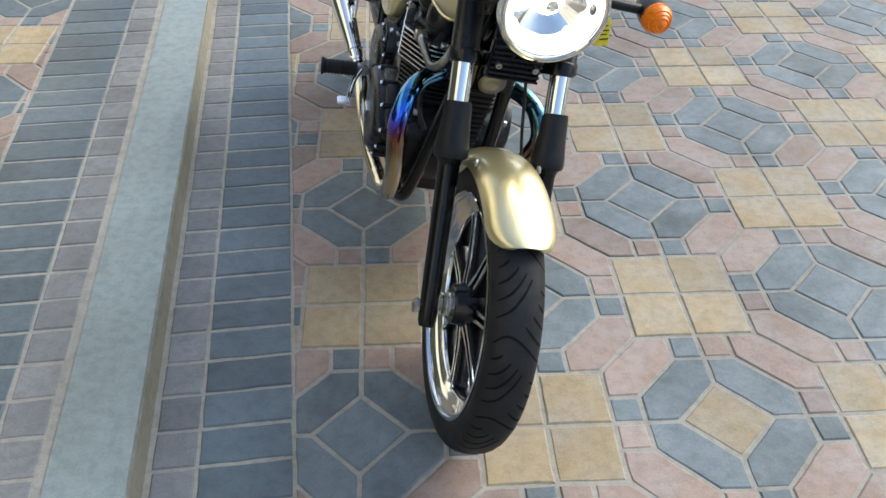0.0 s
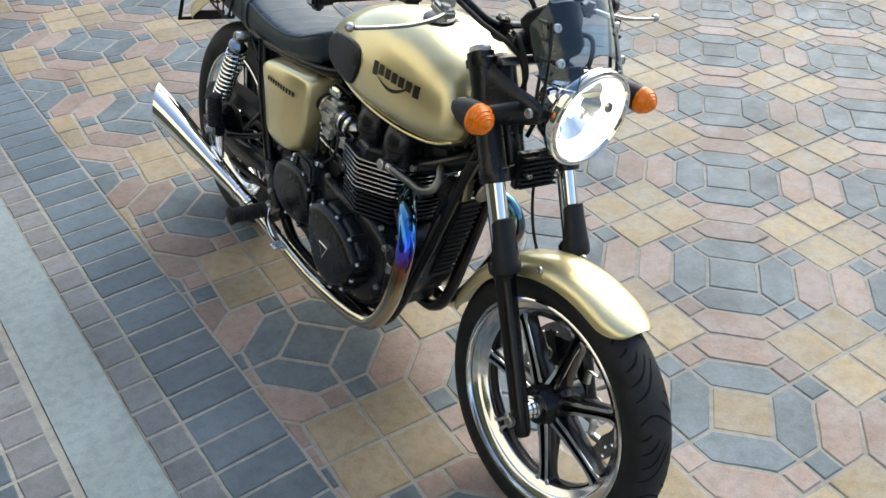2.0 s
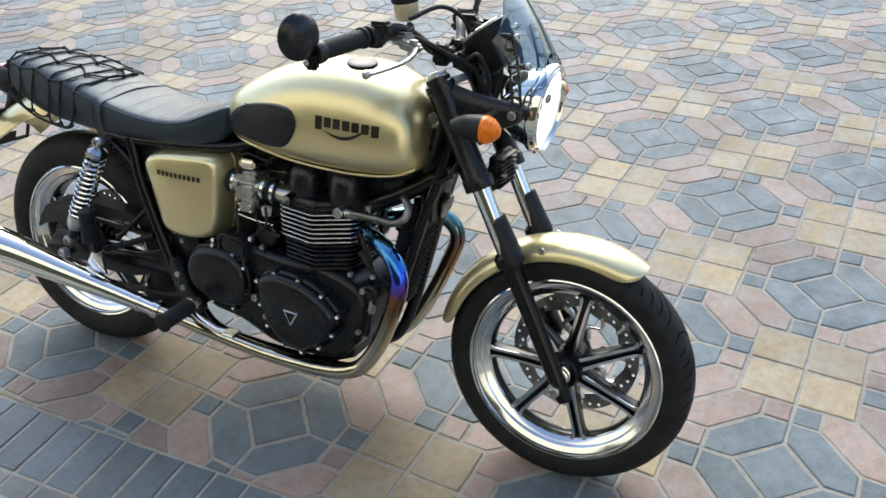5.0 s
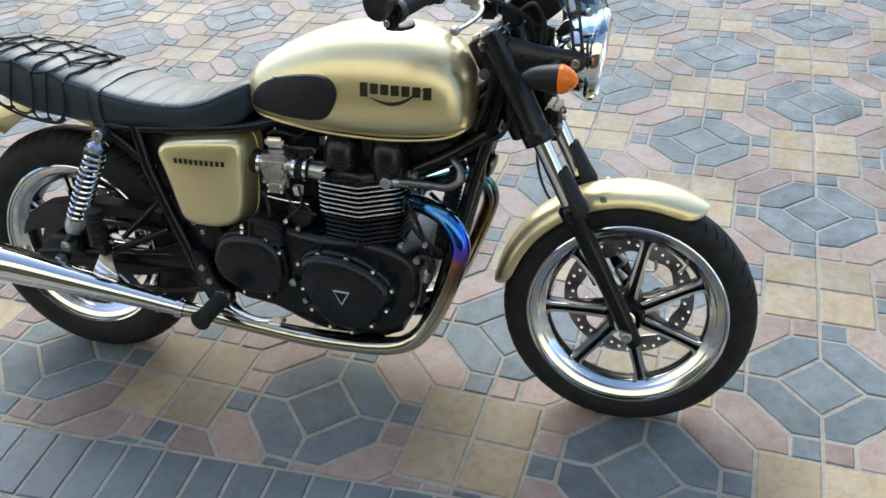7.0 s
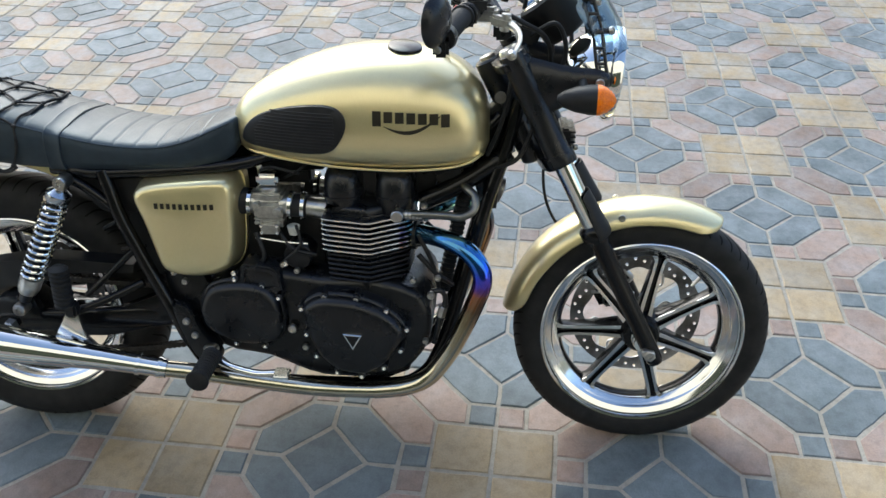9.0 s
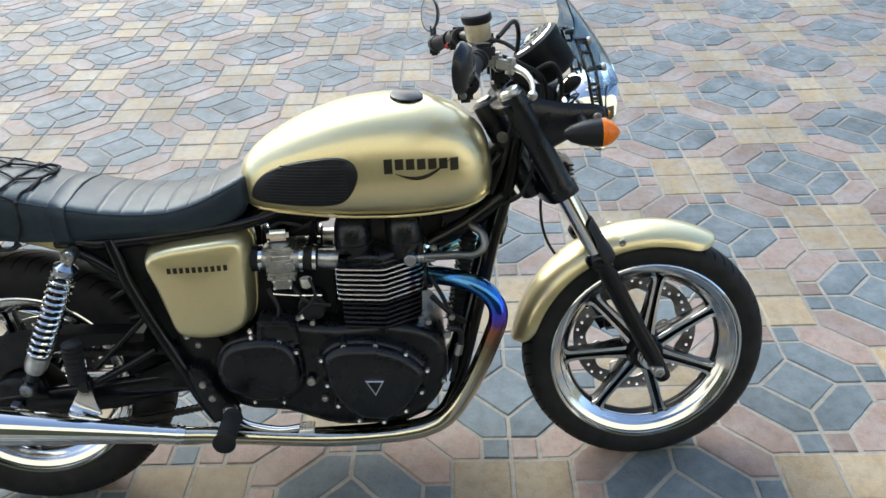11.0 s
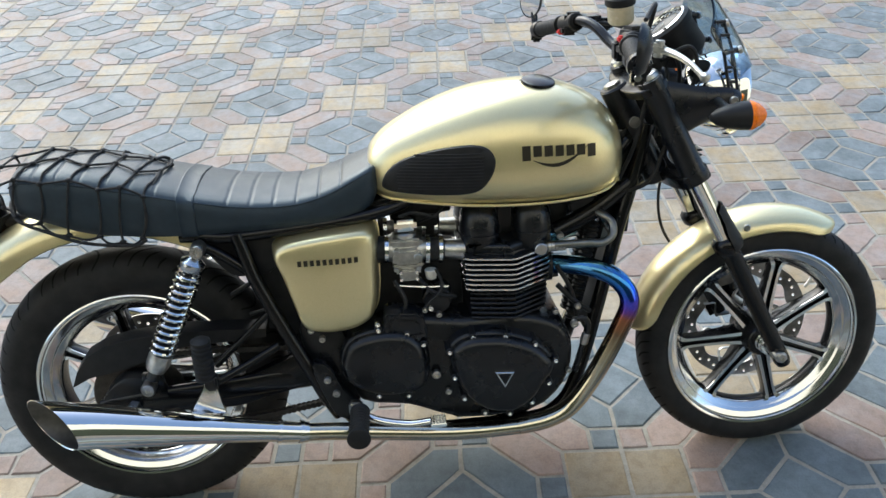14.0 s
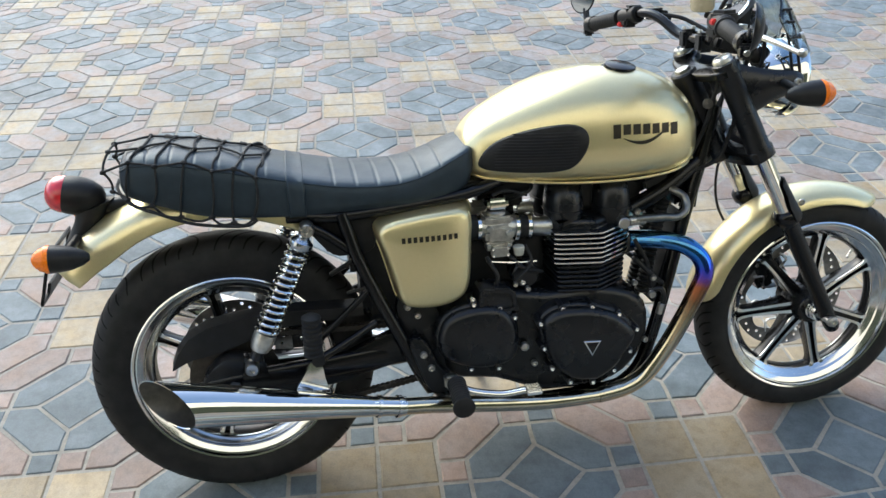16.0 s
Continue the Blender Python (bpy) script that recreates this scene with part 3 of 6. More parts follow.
                g = half * 0.36
                x0, x1 = sgn * (g + 0.001), sgn * (half - 0.0006)
                rr.append([m + t * x + Vector((0, y, 0)) for x, y in ((x0, -deep + 0.001), (x0, -deep - 0.0012), (x1, -deep - 0.0012), (x1, -deep + 0.001))])
            loft(b, rr)
        part("spoke_ridge", b, M["brushed"], rim, "machined bright spoke edge", 30)
    # valve
    b = bmesh.new()
    a = SPOKE[name] + 2 * math.pi / 14 * 0.7
    d = Vector((math.cos(a), 0, math.sin(a)))
    rod(b, Vector((cx, -0.004, cz)) + d * 0.186, Vector((cx, -0.012, cz)) + d * 0.156, 0.0042, 0.0036, 10)
    part("valve", b, M["steel"], rim, "steel tyre valve")
    return rim


def disc_with_holes(cx, y, cz, r_out, r_in, holes, thick, waves=0, depth=0.0):
    """A drilled brake disc with a scalloped inner edge."""
    b = bmesh.new()
    edges = []

    def loop(pts):
        vs = [b.verts.new((cx + x, y, cz + z)) for x, z in pts]
        for i in range(len(vs)):
            edges.append(b.edges.new((vs[i - 1], vs[i])))
    n = 72
    loop([(r_out * math.cos(2 * math.pi * k / n), r_out * math.sin(2 * math.pi * k / n)) for k in range(n)])
    loop([((r_in + depth * math.cos(waves * 2 * math.pi * k / n)) * math.cos(2 * math.pi * k / n), (r_in + depth * math.cos(waves * 2 * math.pi * k / n)) * math.sin(2 * math.pi * k / n)) for k in range(n)])
    for k in range(holes):
        a = 2 * math.pi * k / holes
        r = r_in + (r_out - r_in) * (0.42 + 0.34 * ((k % 3) / 2))
        loop([(r * math.cos(a) + 0.0042 * math.cos(w), r * math.sin(a) + 0.0042 * math.sin(w)) for w in [2 * math.pi * i / 8 for i in range(8)]])
    bmesh.ops.triangle_fill(b, use_beauty=True, edges=edges)
    faces = b.faces[:]
    ext = bmesh.ops.extrude_face_region(b, geom=faces)
    for v in ext["geom"]:
        if isinstance(v, bmesh.types.BMVert):
            v.co.y += thick
    bmesh.ops.recalc_face_normals(b, faces=b.faces)
    return b


# near-black stands in for the shade inside the tread's grooves
M["groove_shade"] = plain("tread_groove_shadow_rubber", (0.006, 0.006, 0.006), 0.9, 0, 0, 0.1, 0.2, 60, 0, 100, 0.2)
SPOKE = {"front_wheel": radians(28.5), "rear_wheel": radians(-2)}
FX, FZ, RX, RZ = 1.462, 0.2925, 0.018, 0.318
front = wheel("front_wheel", FX, FZ, 0.293, 0.106, 0.092, "polished seven-spoke front wheel with a black tyre")
rear = wheel("rear_wheel", RX, RZ, 0.321, 0.130, 0.108, "polished seven-spoke rear wheel with a black tyre")
part("brake_disc", disc_with_holes(FX, 0.062, FZ, 0.155, 0.118, 42, 0.005, 8, 0.006), M["disc"], front, "drilled steel brake disc", 30)
for k in range(8):
    a = 2 * math.pi * k / 8 + 0.2
    b = bmesh.new()
    tube(b, [(FX + 0.05 * math.cos(a), 0.063, FZ + 0.05 * math.sin(a)), (FX + 0.078 * math.cos(a + 0.22), 0.063, FZ + 0.078 * math.sin(a + 0.22)), (FX + 0.096 * math.cos(a - 0.04), 0.064, FZ + 0.096 * math.sin(a - 0.04)), (FX + 0.122 * math.cos(a + 0.1), 0.064, FZ + 0.122 * math.sin(a + 0.1))], 0.0085, 8, 5, flat=0.35)
    part("disc_carrier", b, M["cast"], front, "curved steel disc carrier arm")
part("brake_disc", disc_with_holes(RX, 0.066, RZ, 0.128, 0.085, 36, 0.005), M["disc"], rear, "drilled steel rear brake disc", 30)

# ---- front fork ----
RAKE = Vector((-0.4505, 0, 0.8928)).normalized()
AHEAD = Vector((RAKE.z, 0, -RAKE.x))


def leg(s, y, out=0.0):
    """A point s metres up the fork leg from the axle; out: metres ahead of it."""
    return Vector((1.474, y, 0.288)) + RAKE * s + AHEAD * out


for sgn, tag in ((-1, "right"), (1, "left")):
    y = sgn * 0.098
    b = bmesh.new()
    turned(b, [(0, -0.038), (0.016, -0.036), (0.019, -0.025), (0.0195, 0.03), (0.0205, 0.19), (0.0215, 0.288), (0.0245, 0.298), (0.0300, 0.304), (0.0315, 0.310), (0.0315, 0.326), (0.0265, 0.332), (0.0225, 0.336), (0, 0.336)], leg(0, y), RAKE, 24, False)
    part("fork_slider", b, M["gloss"], bike, "gloss black fork lower leg")
    b = bmesh.new()
    rod(b, leg(0.30, y), leg(0.53, y), 0.0205, seg=24)
    part("stanchion", b, M["chrome"], bike, "chrome fork stanchion")
    # half-round guard on the front of the stanchion
    b = bmesh.new()
    ring = []
    for s, wide in ((0.304, 0.0325), (0.310, 0.0350), (0.325, 0.0348), (0.345, 0.0325), (0.375, 0.0305), (0.405, 0.0288), (0.412, 0.0285)):
        half = 1.45 if s < 0.36 else (1.25 if s < 0.41 else 0.9)
        row = []
        for rr, rev in ((wide, False), (wide - 0.003, True)):
            pts = [leg(s, y) + (AHEAD * math.cos(half * k / 8) + Vector((0, 1, 0)) * math.sin(half * k / 8)) * rr for k in range(-8, 9)]
            row += pts[::-1] if rev else pts
        ring.append(row)
    loft(b, ring)
    part("fork_guard", b, M["plastic"], bike, "matt black stanchion guard")
    b = bmesh.new()
    turned(b, [(0.021, 0.487), (0.0285, 0.487), (0.030, 0.492), (0.030, 0.508), (0.0270, 0.514), (0.0262, 0.64), (0.0258, 0.70), (0.0270, 0.705), (0.0270, 0.735), (0.021, 0.738)], leg(0, y), RAKE, 24)
    part("fork_shroud", b, M["satin"], bike, "satin black upper fork cover")
    b = bmesh.new()
    turned(b, [(0, 0.735), (0.0225, 0.735), (0.0225, 0.742), (0.0195, 0.747), (0.012, 0.749), (0.011, 0.746), (0, 0.746)], leg(0, y), RAKE, 20, False)
    part("fork_cap", b, M["cast"], bike, "bright fork top cap")
    # headlight ear
    b = bmesh.new()
    rings = []
    for q, hh, yy in ((-0.012, 0.068, y), (0.02, 0.056, y * 1.02), (0.05, 0.045, y * 1.02), (0.08, 0.036, y), (0.12, 0.027, y * 0.98), (0.142, 0.018, y * 0.96), (0.148, 0.010, y * 0.95)):
        c = Vector((1.19 + q, yy, 0.872 + 0.14 * q))
        rings.append([c + Vector((0, min(0.015, hh) * math.cos(w), hh * math.sin(w))) for w in [2 * math.pi * k / 12 for k in range(12)]])
    loft(b, rings)
    part("headlight_bracket", b, M["satin"], bike)
    b = bmesh.new()
    bolt(b, (1.318, y * 0.97 + sgn * 0.013, 0.890), (0, sgn, 0), 0.0095, 0.008)
    part("bracket_bolt", b, M["steel"], bike)
b = bmesh.new()
rod(b, (FX, -0.126, FZ - 0.002), (FX, 0.126, FZ - 0.002), 0.0095, seg=12)
turned(b, [(0, 0), (0.0135, 0), (0.0135, 0.010), (0.011, 0.012), (0.006, 0.012), (0.006, 0.006), (0, 0.006)], (FX + 0.008, -0.118, FZ - 0.006), (0, -1, 0), 6, False)
part("front_axle", b, M["steel"], front, "steel wheel axle with its nut")
b = bmesh.new()
turned(b, [(0.010, -0.050), (0.0245, -0.050), (0.0245, -0.057), (0.0215, -0.059), (0.0215, -0.063), (0.0235, -0.065), (0.0235, -0.071), (0.0205, -0.073), (0.0205, -0.085), (0.010, -0.085)], (FX, 0, FZ), (0, 1, 0), 20)
part("axle_spacer", b, M["alu"], front, "bright ribbed axle spacer")
for s, nm, w in ((0.498, "lower_yoke", 0.028), (0.716, "upper_yoke", 0.018)):
    b = bmesh.new()
    out = [(-0.052, -0.040), (-0.030, -0.122), (0.008, -0.13), (0.03, -0.115), (0.028, -0.085), (0.0, -0.06), (-0.01, 0), (0.0, 0.06), (0.028, 0.085), (0.03, 0.115), (0.008, 0.13), (-0.030, 0.122), (-0.052, 0.040)]
    slab_of(b, smooth_outline([(x, y * 0.93) for x, y in out], 3), -w / 2, w / 2, 0.005, "Z", rounds=3)
    rot = Matrix((AHEAD, Vector((0, 1, 0)), RAKE)).transposed().to_4x4()
    b.transform(Matrix.Translation(leg(s, 0)) @ rot)
    part(nm, b, M["gloss"], bike, "black fork yoke")
b = bmesh.new()
rod(b, leg(0.49, 0, -0.055), leg(0.73, 0, -0.055), 0.03, seg=20)
part("head_tube", b, M["satin"], bike)
b = bmesh.new()
turned(b, [(0, 0), (0.018, 0), (0.019, 0.004), (0.017, 0.012), (0, 0.014)], leg(0.724, 0, -0.055), RAKE, 6, False)
part("steering_nut", b, M["steel"], bike, "steel steering head nut")


# front mudguard
def guard(name, cx, cz, radius, a0, a1, half, drop, mat, label, lip=0.0, taper=0.0, stations=28):
    """An arched mudguard: a rounded channel of sheet metal swept over the wheel."""
    b = bmesh.new()
    rings = []
    for k in range(stations + 1):
        u = k / stations
        a = radians(a0 + (a1 - a0) * u)
        u = 0.5 - 0.5 * math.cos(math.pi * u)
        a = radians(a0 + (a1 - a0) * u)
        end = min(1.0, min(u, 1 - u) / 0.10)
        round_off = 0.42 + 0.58 * math.sqrt(1 - (1 - end) ** 2)
        hw = half * (1 - taper * (1 - u)) * round_off
        r = radius + lip * max(0, u - 0.8) ** 2 * 25
        row = []
        for off, rev in ((0.0, False), (-0.003, True)):
            pts = []
            for s in range(-8, 9):
                w = s / 8
                y = (hw + off) * math.sin(w * math.pi / 2 * 0.96)
                z = r + off - drop * round_off ** 1.5 * (1 - math.cos(w * math.pi / 2 * 0.96) ** 0.8)
                pts.append((cx + z * math.cos(a), y, cz + z * math.sin(a)))
            row += pts[::-1] if rev else pts
        rings.append(row)
    loft(b, rings)
    return part(name, b, mat, bike, label)


guard("front_mudguard", FX, FZ, 0.323, 61, 171, 0.066, 0.045, M["gold"], "champagne gold front mudguard")
for sgn in (-1, 1):
    b = bmesh.new()
    bolt(b, (1.392, sgn * 0.0605, 0.588), (0.0, sgn, 0.15), 0.008, 0.005)
    part("mudguard_bolt", b, M["steel"], bike, "steel mudguard bolt")
b = bmesh.new()
block(b, leg(0.1, 0.098, -0.055) + Vector((0, -0.012, 0)), (0.05, 0.055, 0.10), 0.012, Matrix.Rotation(radians(-30), 3, "Y"))
part("brake_caliper", b, M["satin"], bike, "black front brake caliper")

# ---- fuel tank ----
TANK = [  # X, half width, height of widest line, top, bottom
    (0.562, 0.052, 0.775, 0.800, 0.748), (0.570, 0.070, 0.778, 0.824, 0.732), (0.597, 0.094, 0.782, 0.852, 0.719), (0.64, 0.112, 0.786, 0.879, 0.711), (0.70, 0.131, 0.79, 0.907, 0.705),
    (0.77, 0.146, 0.793, 0.930, 0.699), (0.84, 0.152, 0.795, 0.942, 0.695), (0.91, 0.152, 0.795, 0.944, 0.693), (0.97, 0.147, 0.795, 0.937, 0.694), (1.03, 0.136, 0.792, 0.914, 0.699),
    (1.070, 0.119, 0.787, 0.884, 0.709), (1.093, 0.092, 0.782, 0.850, 0.723), (1.104, 0.052, 0.776, 0.812, 0.742)]


def tank_section(x):
    p = spline(TANK, 10)
    for a, c in zip(p, p[1:]):
        if a[0] <= x <= c[0]:
            s = (x - a[0]) / (c[0] - a[0])
            return a + s * (c - a)
    return p[-1] if x > p[-1][0] else p[0]


def tank_ring(row, grow=0.0):
    x, w, zm, top, low = row
    pts = []
    for k in range(40):
        a = 2 * math.pi * k / 40
        c, s = math.cos(a), math.sin(a)
        if s >= 0:
            pts.append((x, (w + grow) * math.copysign(abs(c) ** 0.72, c), zm + (top - zm + grow) * abs(s) ** 0.86))
        else:
            pts.append((x, (w + grow) * math.copysign(abs(c) ** 0.55, c), zm - (zm - low + grow) * abs(s) ** 0.8))
    return pts


def tank_side(x, z):
    """How far out the tank's side lies at that place."""
    x, w, zm, top, low = tank_section(x)
    if z >= zm:
        s = min(1, ((z - zm) / (top - zm)) ** (1 / 0.86))
        return w * max(0, 1 - s * s) ** 0.36
    s = min(1, ((zm - z) / (zm - low)) ** (1 / 0.8))
    return w * max(0, 1 - s * s) ** 0.275


b = bmesh.new()
loft(b, [tank_ring(r) for r in spline(TANK, 5)])
tank = part("fuel_tank", b, M["gold"], bike, "champagne gold teardrop fuel tank", 60)
# seam along the lower edge
b = bmesh.new()
seam = []
for r in spline(TANK[1:-1], 3):
    x, w, zm, top, low = r
    seam.append((x, -(w * 0.76), low + 0.0105))
tube(b, seam + [(p[0], -p[1], p[2]) for p in seam[::-1]], 0.003, 8, 2, closed=True)
part("tank_seam", b, M["gold"], tank)
b = bmesh.new()
turned(b, [(0.0, 0.0085), (0.030, 0.008), (0.0345, 0.006), (0.036, 0.0), (0.034, -0.012), (0, -0.012)], (0.928, -0.038, 0.940), (0.10, -0.19, 1), 32, False)
cap = part("filler_cap", b, M["gloss"], tank, "black round filler cap")
b = bmesh.new()
turned(b, [(0.034, 0), (0.043, 0), (0.044, 0.004), (0.034, 0.006)], (0.928, -0.038, 0.932), (0.10, -0.19, 1), 32)
part("cap_ring", b, M["plastic"], tank)
PAD = [(0.590, 0.765), (0.605, 0.795), (0.640, 0.820), (0.70, 0.838), (0.77, 0.846), (0.805, 0.838), (0.819, 0.815), (0.812, 0.785), (0.79, 0.755), (0.76, 0.744), (0.70, 0.742), (0.63, 0.747), (0.60, 0.753)]
for sgn in (-1, 1):
    def pad_sheet(outline, lift, b):
        """A thin cushion that follows the tank's side."""
        k = len(outline)
        cx, cz = 0.71, 0.79
        rings = []
        for f, up in ((1.0, -0.004), (1.0, lift * 0.6), (0.965, lift), (0.7, lift), (0.35, lift)):
            rings.append([b.verts.new((cx + (p[0] - cx) * f, sgn * (tank_side(cx + (p[0] - cx) * f, cz + (p[1] - cz) * f) + up), cz + (p[1] - cz) * f)) for p in outline])
        for p, q in zip(rings, rings[1:]):
            for i in range(k):
                b.faces.new((p[i], p[(i + 1) % k], q[(i + 1) % k], q[i]))
        b.faces.new(rings[-1])
        bmesh.ops.recalc_face_normals(b, faces=b.faces)
    b = bmesh.new()
    pad_sheet(smooth_outline(PAD, 4), 0.007, b)
    pad = part("knee_pad", b, M["plastic"], tank, "black ribbed rubber knee pad")
    b = bmesh.new()
    for k in range(12):
        z = 0.757 + k * 0.0066
        lo, hi = 0.622 + 0.0 * k + max(0, (z - 0.79)) * 0.95, 0.795 - max(0, 0.775 - z) * 0.6 - max(0, z - 0.825) * 1.2
        tube(b, [(x, sgn * (tank_side(x, z) + 0.0068), z) for x in np.linspace(lo, hi, 7)], 0.0016, 6, 1)
    part("pad_rib", b, M["rubber"], pad)
    # maker's mark: plain dark bars over a swept underline
    b = bmesh.new()
    x0, wide = 0.873, 0.0172
    for k in range(7):
        b = bmesh.new()
        tall = 0.030 if k == 0 else (0.026 if k == 6 else 0.022)
        xa = x0 + k * 0.0226
        xb = xa + wide
        zt = 0.838 - 0.055 * (xa - x0)
        vs = [[b.verts.new((x, sgn * (tank_side(x, z) + 0.0012), z)) for z in (zt, zt - tall * 0.5, zt - tall)] for x in (xa, (xa + xb) / 2, xb)]
        for i in range(2):
            for j in range(2):
                b.faces.new((vs[i][j], vs[i + 1][j], vs[i + 1][j + 1], vs[i][j + 1]))
        bmesh.ops.recalc_face_normals(b, faces=b.faces)
        part("tank_mark", b, M["badge"], tank, "plain dark bar")
    b = bmesh.new()
    arc = [(0.895 + 0.115 * u, 0.811 - 0.020 * math.sin(math.pi * min(1, u * 0.95 + 0.05)) + 0.018 * u ** 2) for u in np.linspace(0, 1, 12)]
    wid = [0.0006 + 0.0034 * math.sin(math.pi * u) for u in np.linspace(0, 1, 12)]
    up = [b.verts.new((x, sgn * (tank_side(x, z + w) + 0.0012), z + w)) for (x, z), w in zip(arc, wid)]
    dn = [b.verts.new((x, sgn * (tank_side(x, z - w) + 0.0012), z - w)) for (x, z), w in zip(arc, wid)]
    for i in range(11):
        b.faces.new((up[i], up[i + 1], dn[i + 1], dn[i]))
    bmesh.ops.recalc_face_normals(b, faces=b.faces)
    part("tank_mark", b, M["badge"], tank, "dark swept line under the bars")

# ---- seat ----
SEAT = [  # X, half width, top, crease, low
    (-0.158, 0.062, 0.808, 0.799, 0.782), (-0.150, 0.088, 0.836, 0.813, 0.768), (-0.126, 0.108, 0.852, 0.825, 0.756), (-0.07, 0.120, 0.852, 0.827, 0.737), (0.0, 0.126, 0.841, 0.816, 0.714), (0.10, 0.128, 0.817, 0.792, 0.700),
    (0.20, 0.129, 0.787, 0.768, 0.694), (0.30, 0.128, 0.766, 0.748, 0.693), (0.40, 0.124, 0.760, 0.742, 0.692), (0.47, 0.117, 0.772, 0.754, 0.693), (0.53, 0.108, 0.795, 0.778, 0.706), (0.565, 0.096, 0.808, 0.792, 0.722), (0.580, 0.080, 0.806, 0.795, 0.745)]


def seat_ring(r):
    x, w, top, cr, low = r
    half = [(0, top), (w * 0.35, top - 0.002), (w * 0.65, top - 0.007), (w * 0.85, (top + cr) / 2), (w * 0.95, cr + 0.003), (w * 0.985, cr - 0.004), (w, cr - 0.02), (w * 0.995, (cr + low) / 2 - 0.01), (w * 0.97, low + 0.012), (w * 0.9, low), (w * 0.5, low + 0.004)]
    return [(x, y, z) for y, z in half] + [(x, -y, z) for y, z in half[:0:-1]]


b = bmesh.new()
rows = []
for r in spline(SEAT, 36):
    x = r[0]
    dip = 0.0
    if 0.235 < x < 0.54 or x < 0.15:
        ph = ((x + 0.21) / 0.0462) % 1.0
        dip = 0.0020 * math.exp(-((ph - 0.5) / 0.055) ** 2) if 0.1 < ph < 0.9 else 0
    q = np.array(r)
    ring = seat_ring(q)
    rows.append([(p[0], p[1], p[2] - (dip if p[2] > q[3] + 0.002 else 0)) for p in ring])
loft(b, rows)
seat = part("seat", b, M["vinyl"], bike, "black pleated vinyl dual seat", 55)
for sgn in (-1, 1):
    b = bmesh.new()
    tube(b, [(r[0], sgn * r[1] * 0.972, r[3] + 0.001) for r in spline(SEAT[1:-1], 3)], 0.0022, 6, 2)
    part("seat_piping", b, M["vinyl"], seat)


def seat_over(x, y, lift):
    """A point just above the seat's skin."""
    p = spline(SEAT, 12)
    r = min(p, key=lambda q: abs(q[0] - x))
    ring = [(abs(q[1]), q[2]) for q in seat_ring(r)[:11]]
    for a, c in zip(ring, ring[1:9]):
        if a[0] <= abs(y) <= c[0]:
            s = (abs(y) - a[0]) / max(1e-6, c[0] - a[0])
            return (x, y, a[1] + s * (c[1] - a[1]) + lift)
    return (x, y, r[3] + lift)


b = bmesh.new()
rings = []
for xx, lift in ((0.1775, 0.0), (0.178, 0.0040), (0.1805, 0.0046), (0.183, 0.0034), (0.195, 0.0034), (0.2075, 0.0034), (0.210, 0.0046), (0.2125, 0.0040), (0.213, 0.0)):
    ring = seat_ring(min(spline(SEAT, 60), key=lambda q: abs(q[0] - xx)))
    c = Vector((xx, 0, 0.74))
    order = [Vector((xx, p[1], p[2])) for p in [ring[k] for k in range(9, -1, -1)] + [ring[-k] for k in range(1, 10)]]
    out = [p + (p - c).normalized() * lift for p in order]
    rings.append(out + [p - (p - c).normalized() * 0.003 for p in order[::-1]])
loft(b, rings)
part("seat_strap", b, M["vinyl"], seat, "black strap across the seat", 30)


# ---- side panels ----
PANEL = [(0.347, 0.640), (0.352, 0.662), (0.377, 0.675), (0.428, 0.683), (0.50, 0.688), (0.548, 0.688), (0.570, 0.678), (0.576, 0.65), (0.573, 0.607), (0.568, 0.52), (0.556, 0.474), (0.528, 0.453), (0.481, 0.445), (0.43, 0.449), (0.395, 0.466), (0.379, 0.52), (0.362, 0.59)]


def pillow(bm, outline, middle, back, face):
    """A pressed panel: a flat face that rolls over softly to its rim."""
    rings = []
    for f in (1.0, 1.0, 0.997, 0.988, 0.972, 0.948, 0.915, 0.87, 0.80, 0.65, 0.45, 0.22, 0.06):
        k = max(0.0, (f - 0.80) / 0.20)
        y = face + (back + 0.022 - face) * k ** 3.2 + 0.006 * min(1, f / 0.8) ** 2 if len(rings) else back
        rings.append([bm.verts.new((middle[0] + (p[0] - middle[0]) * f, y, middle[1] + (p[1] - middle[1]) * f)) for p in outline])
    k = len(outline)
    for a, c in zip(rings, rings[1:]):
        for i in range(k):
            bm.faces.new((a[i], a[(i + 1) % k], c[(i + 1) % k], c[i]))
    bm.faces.new(rings[0])
    bm.faces.new(rings[-1])
    bmesh.ops.recalc_face_normals(bm, faces=bm.faces)


def panel_skew(x):
    return 0.05 * (x - 0.41) + 1.1 * max(0.0, x - 0.47) ** 1.9


for sgn in (-1, 1):
    b = bmesh.new()
    pillow(b, smooth_outline(PANEL, 4), (0.466, 0.582), -0.085, -0.156)
    for v in b.verts:
        v.co.y += panel_skew(v.co.x)
    if sgn > 0:
        flip(b)
    panel = part("side_panel", b, M["gold"], bike, "champagne gold side panel", 70)
    b = bmesh.new()
    n = 10
    for k in range(n):
        x0, x1 = 0.405 + 0.128 * k / n, 0.405 + 0.128 * (k + 0.62) / n
        for x in (x0,):
            zt = 0.634 - 0.035 * (x0 - 0.405)
            vs = [b.verts.new((xx, sgn * (0.1556 - panel_skew(xx)), zz)) for xx, zz in ((x0, zt), (x1, zt), (x1, zt - 0.0125), (x0, zt - 0.0125))]
            b.faces.new(vs)
    bmesh.ops.recalc_face_normals(b, faces=b.faces)
    o = part("panel_mark", b, M["badge"], panel, "dark plain bars")
    o["kind"] = "stuff"

# ---- engine ----
b = bmesh.new()
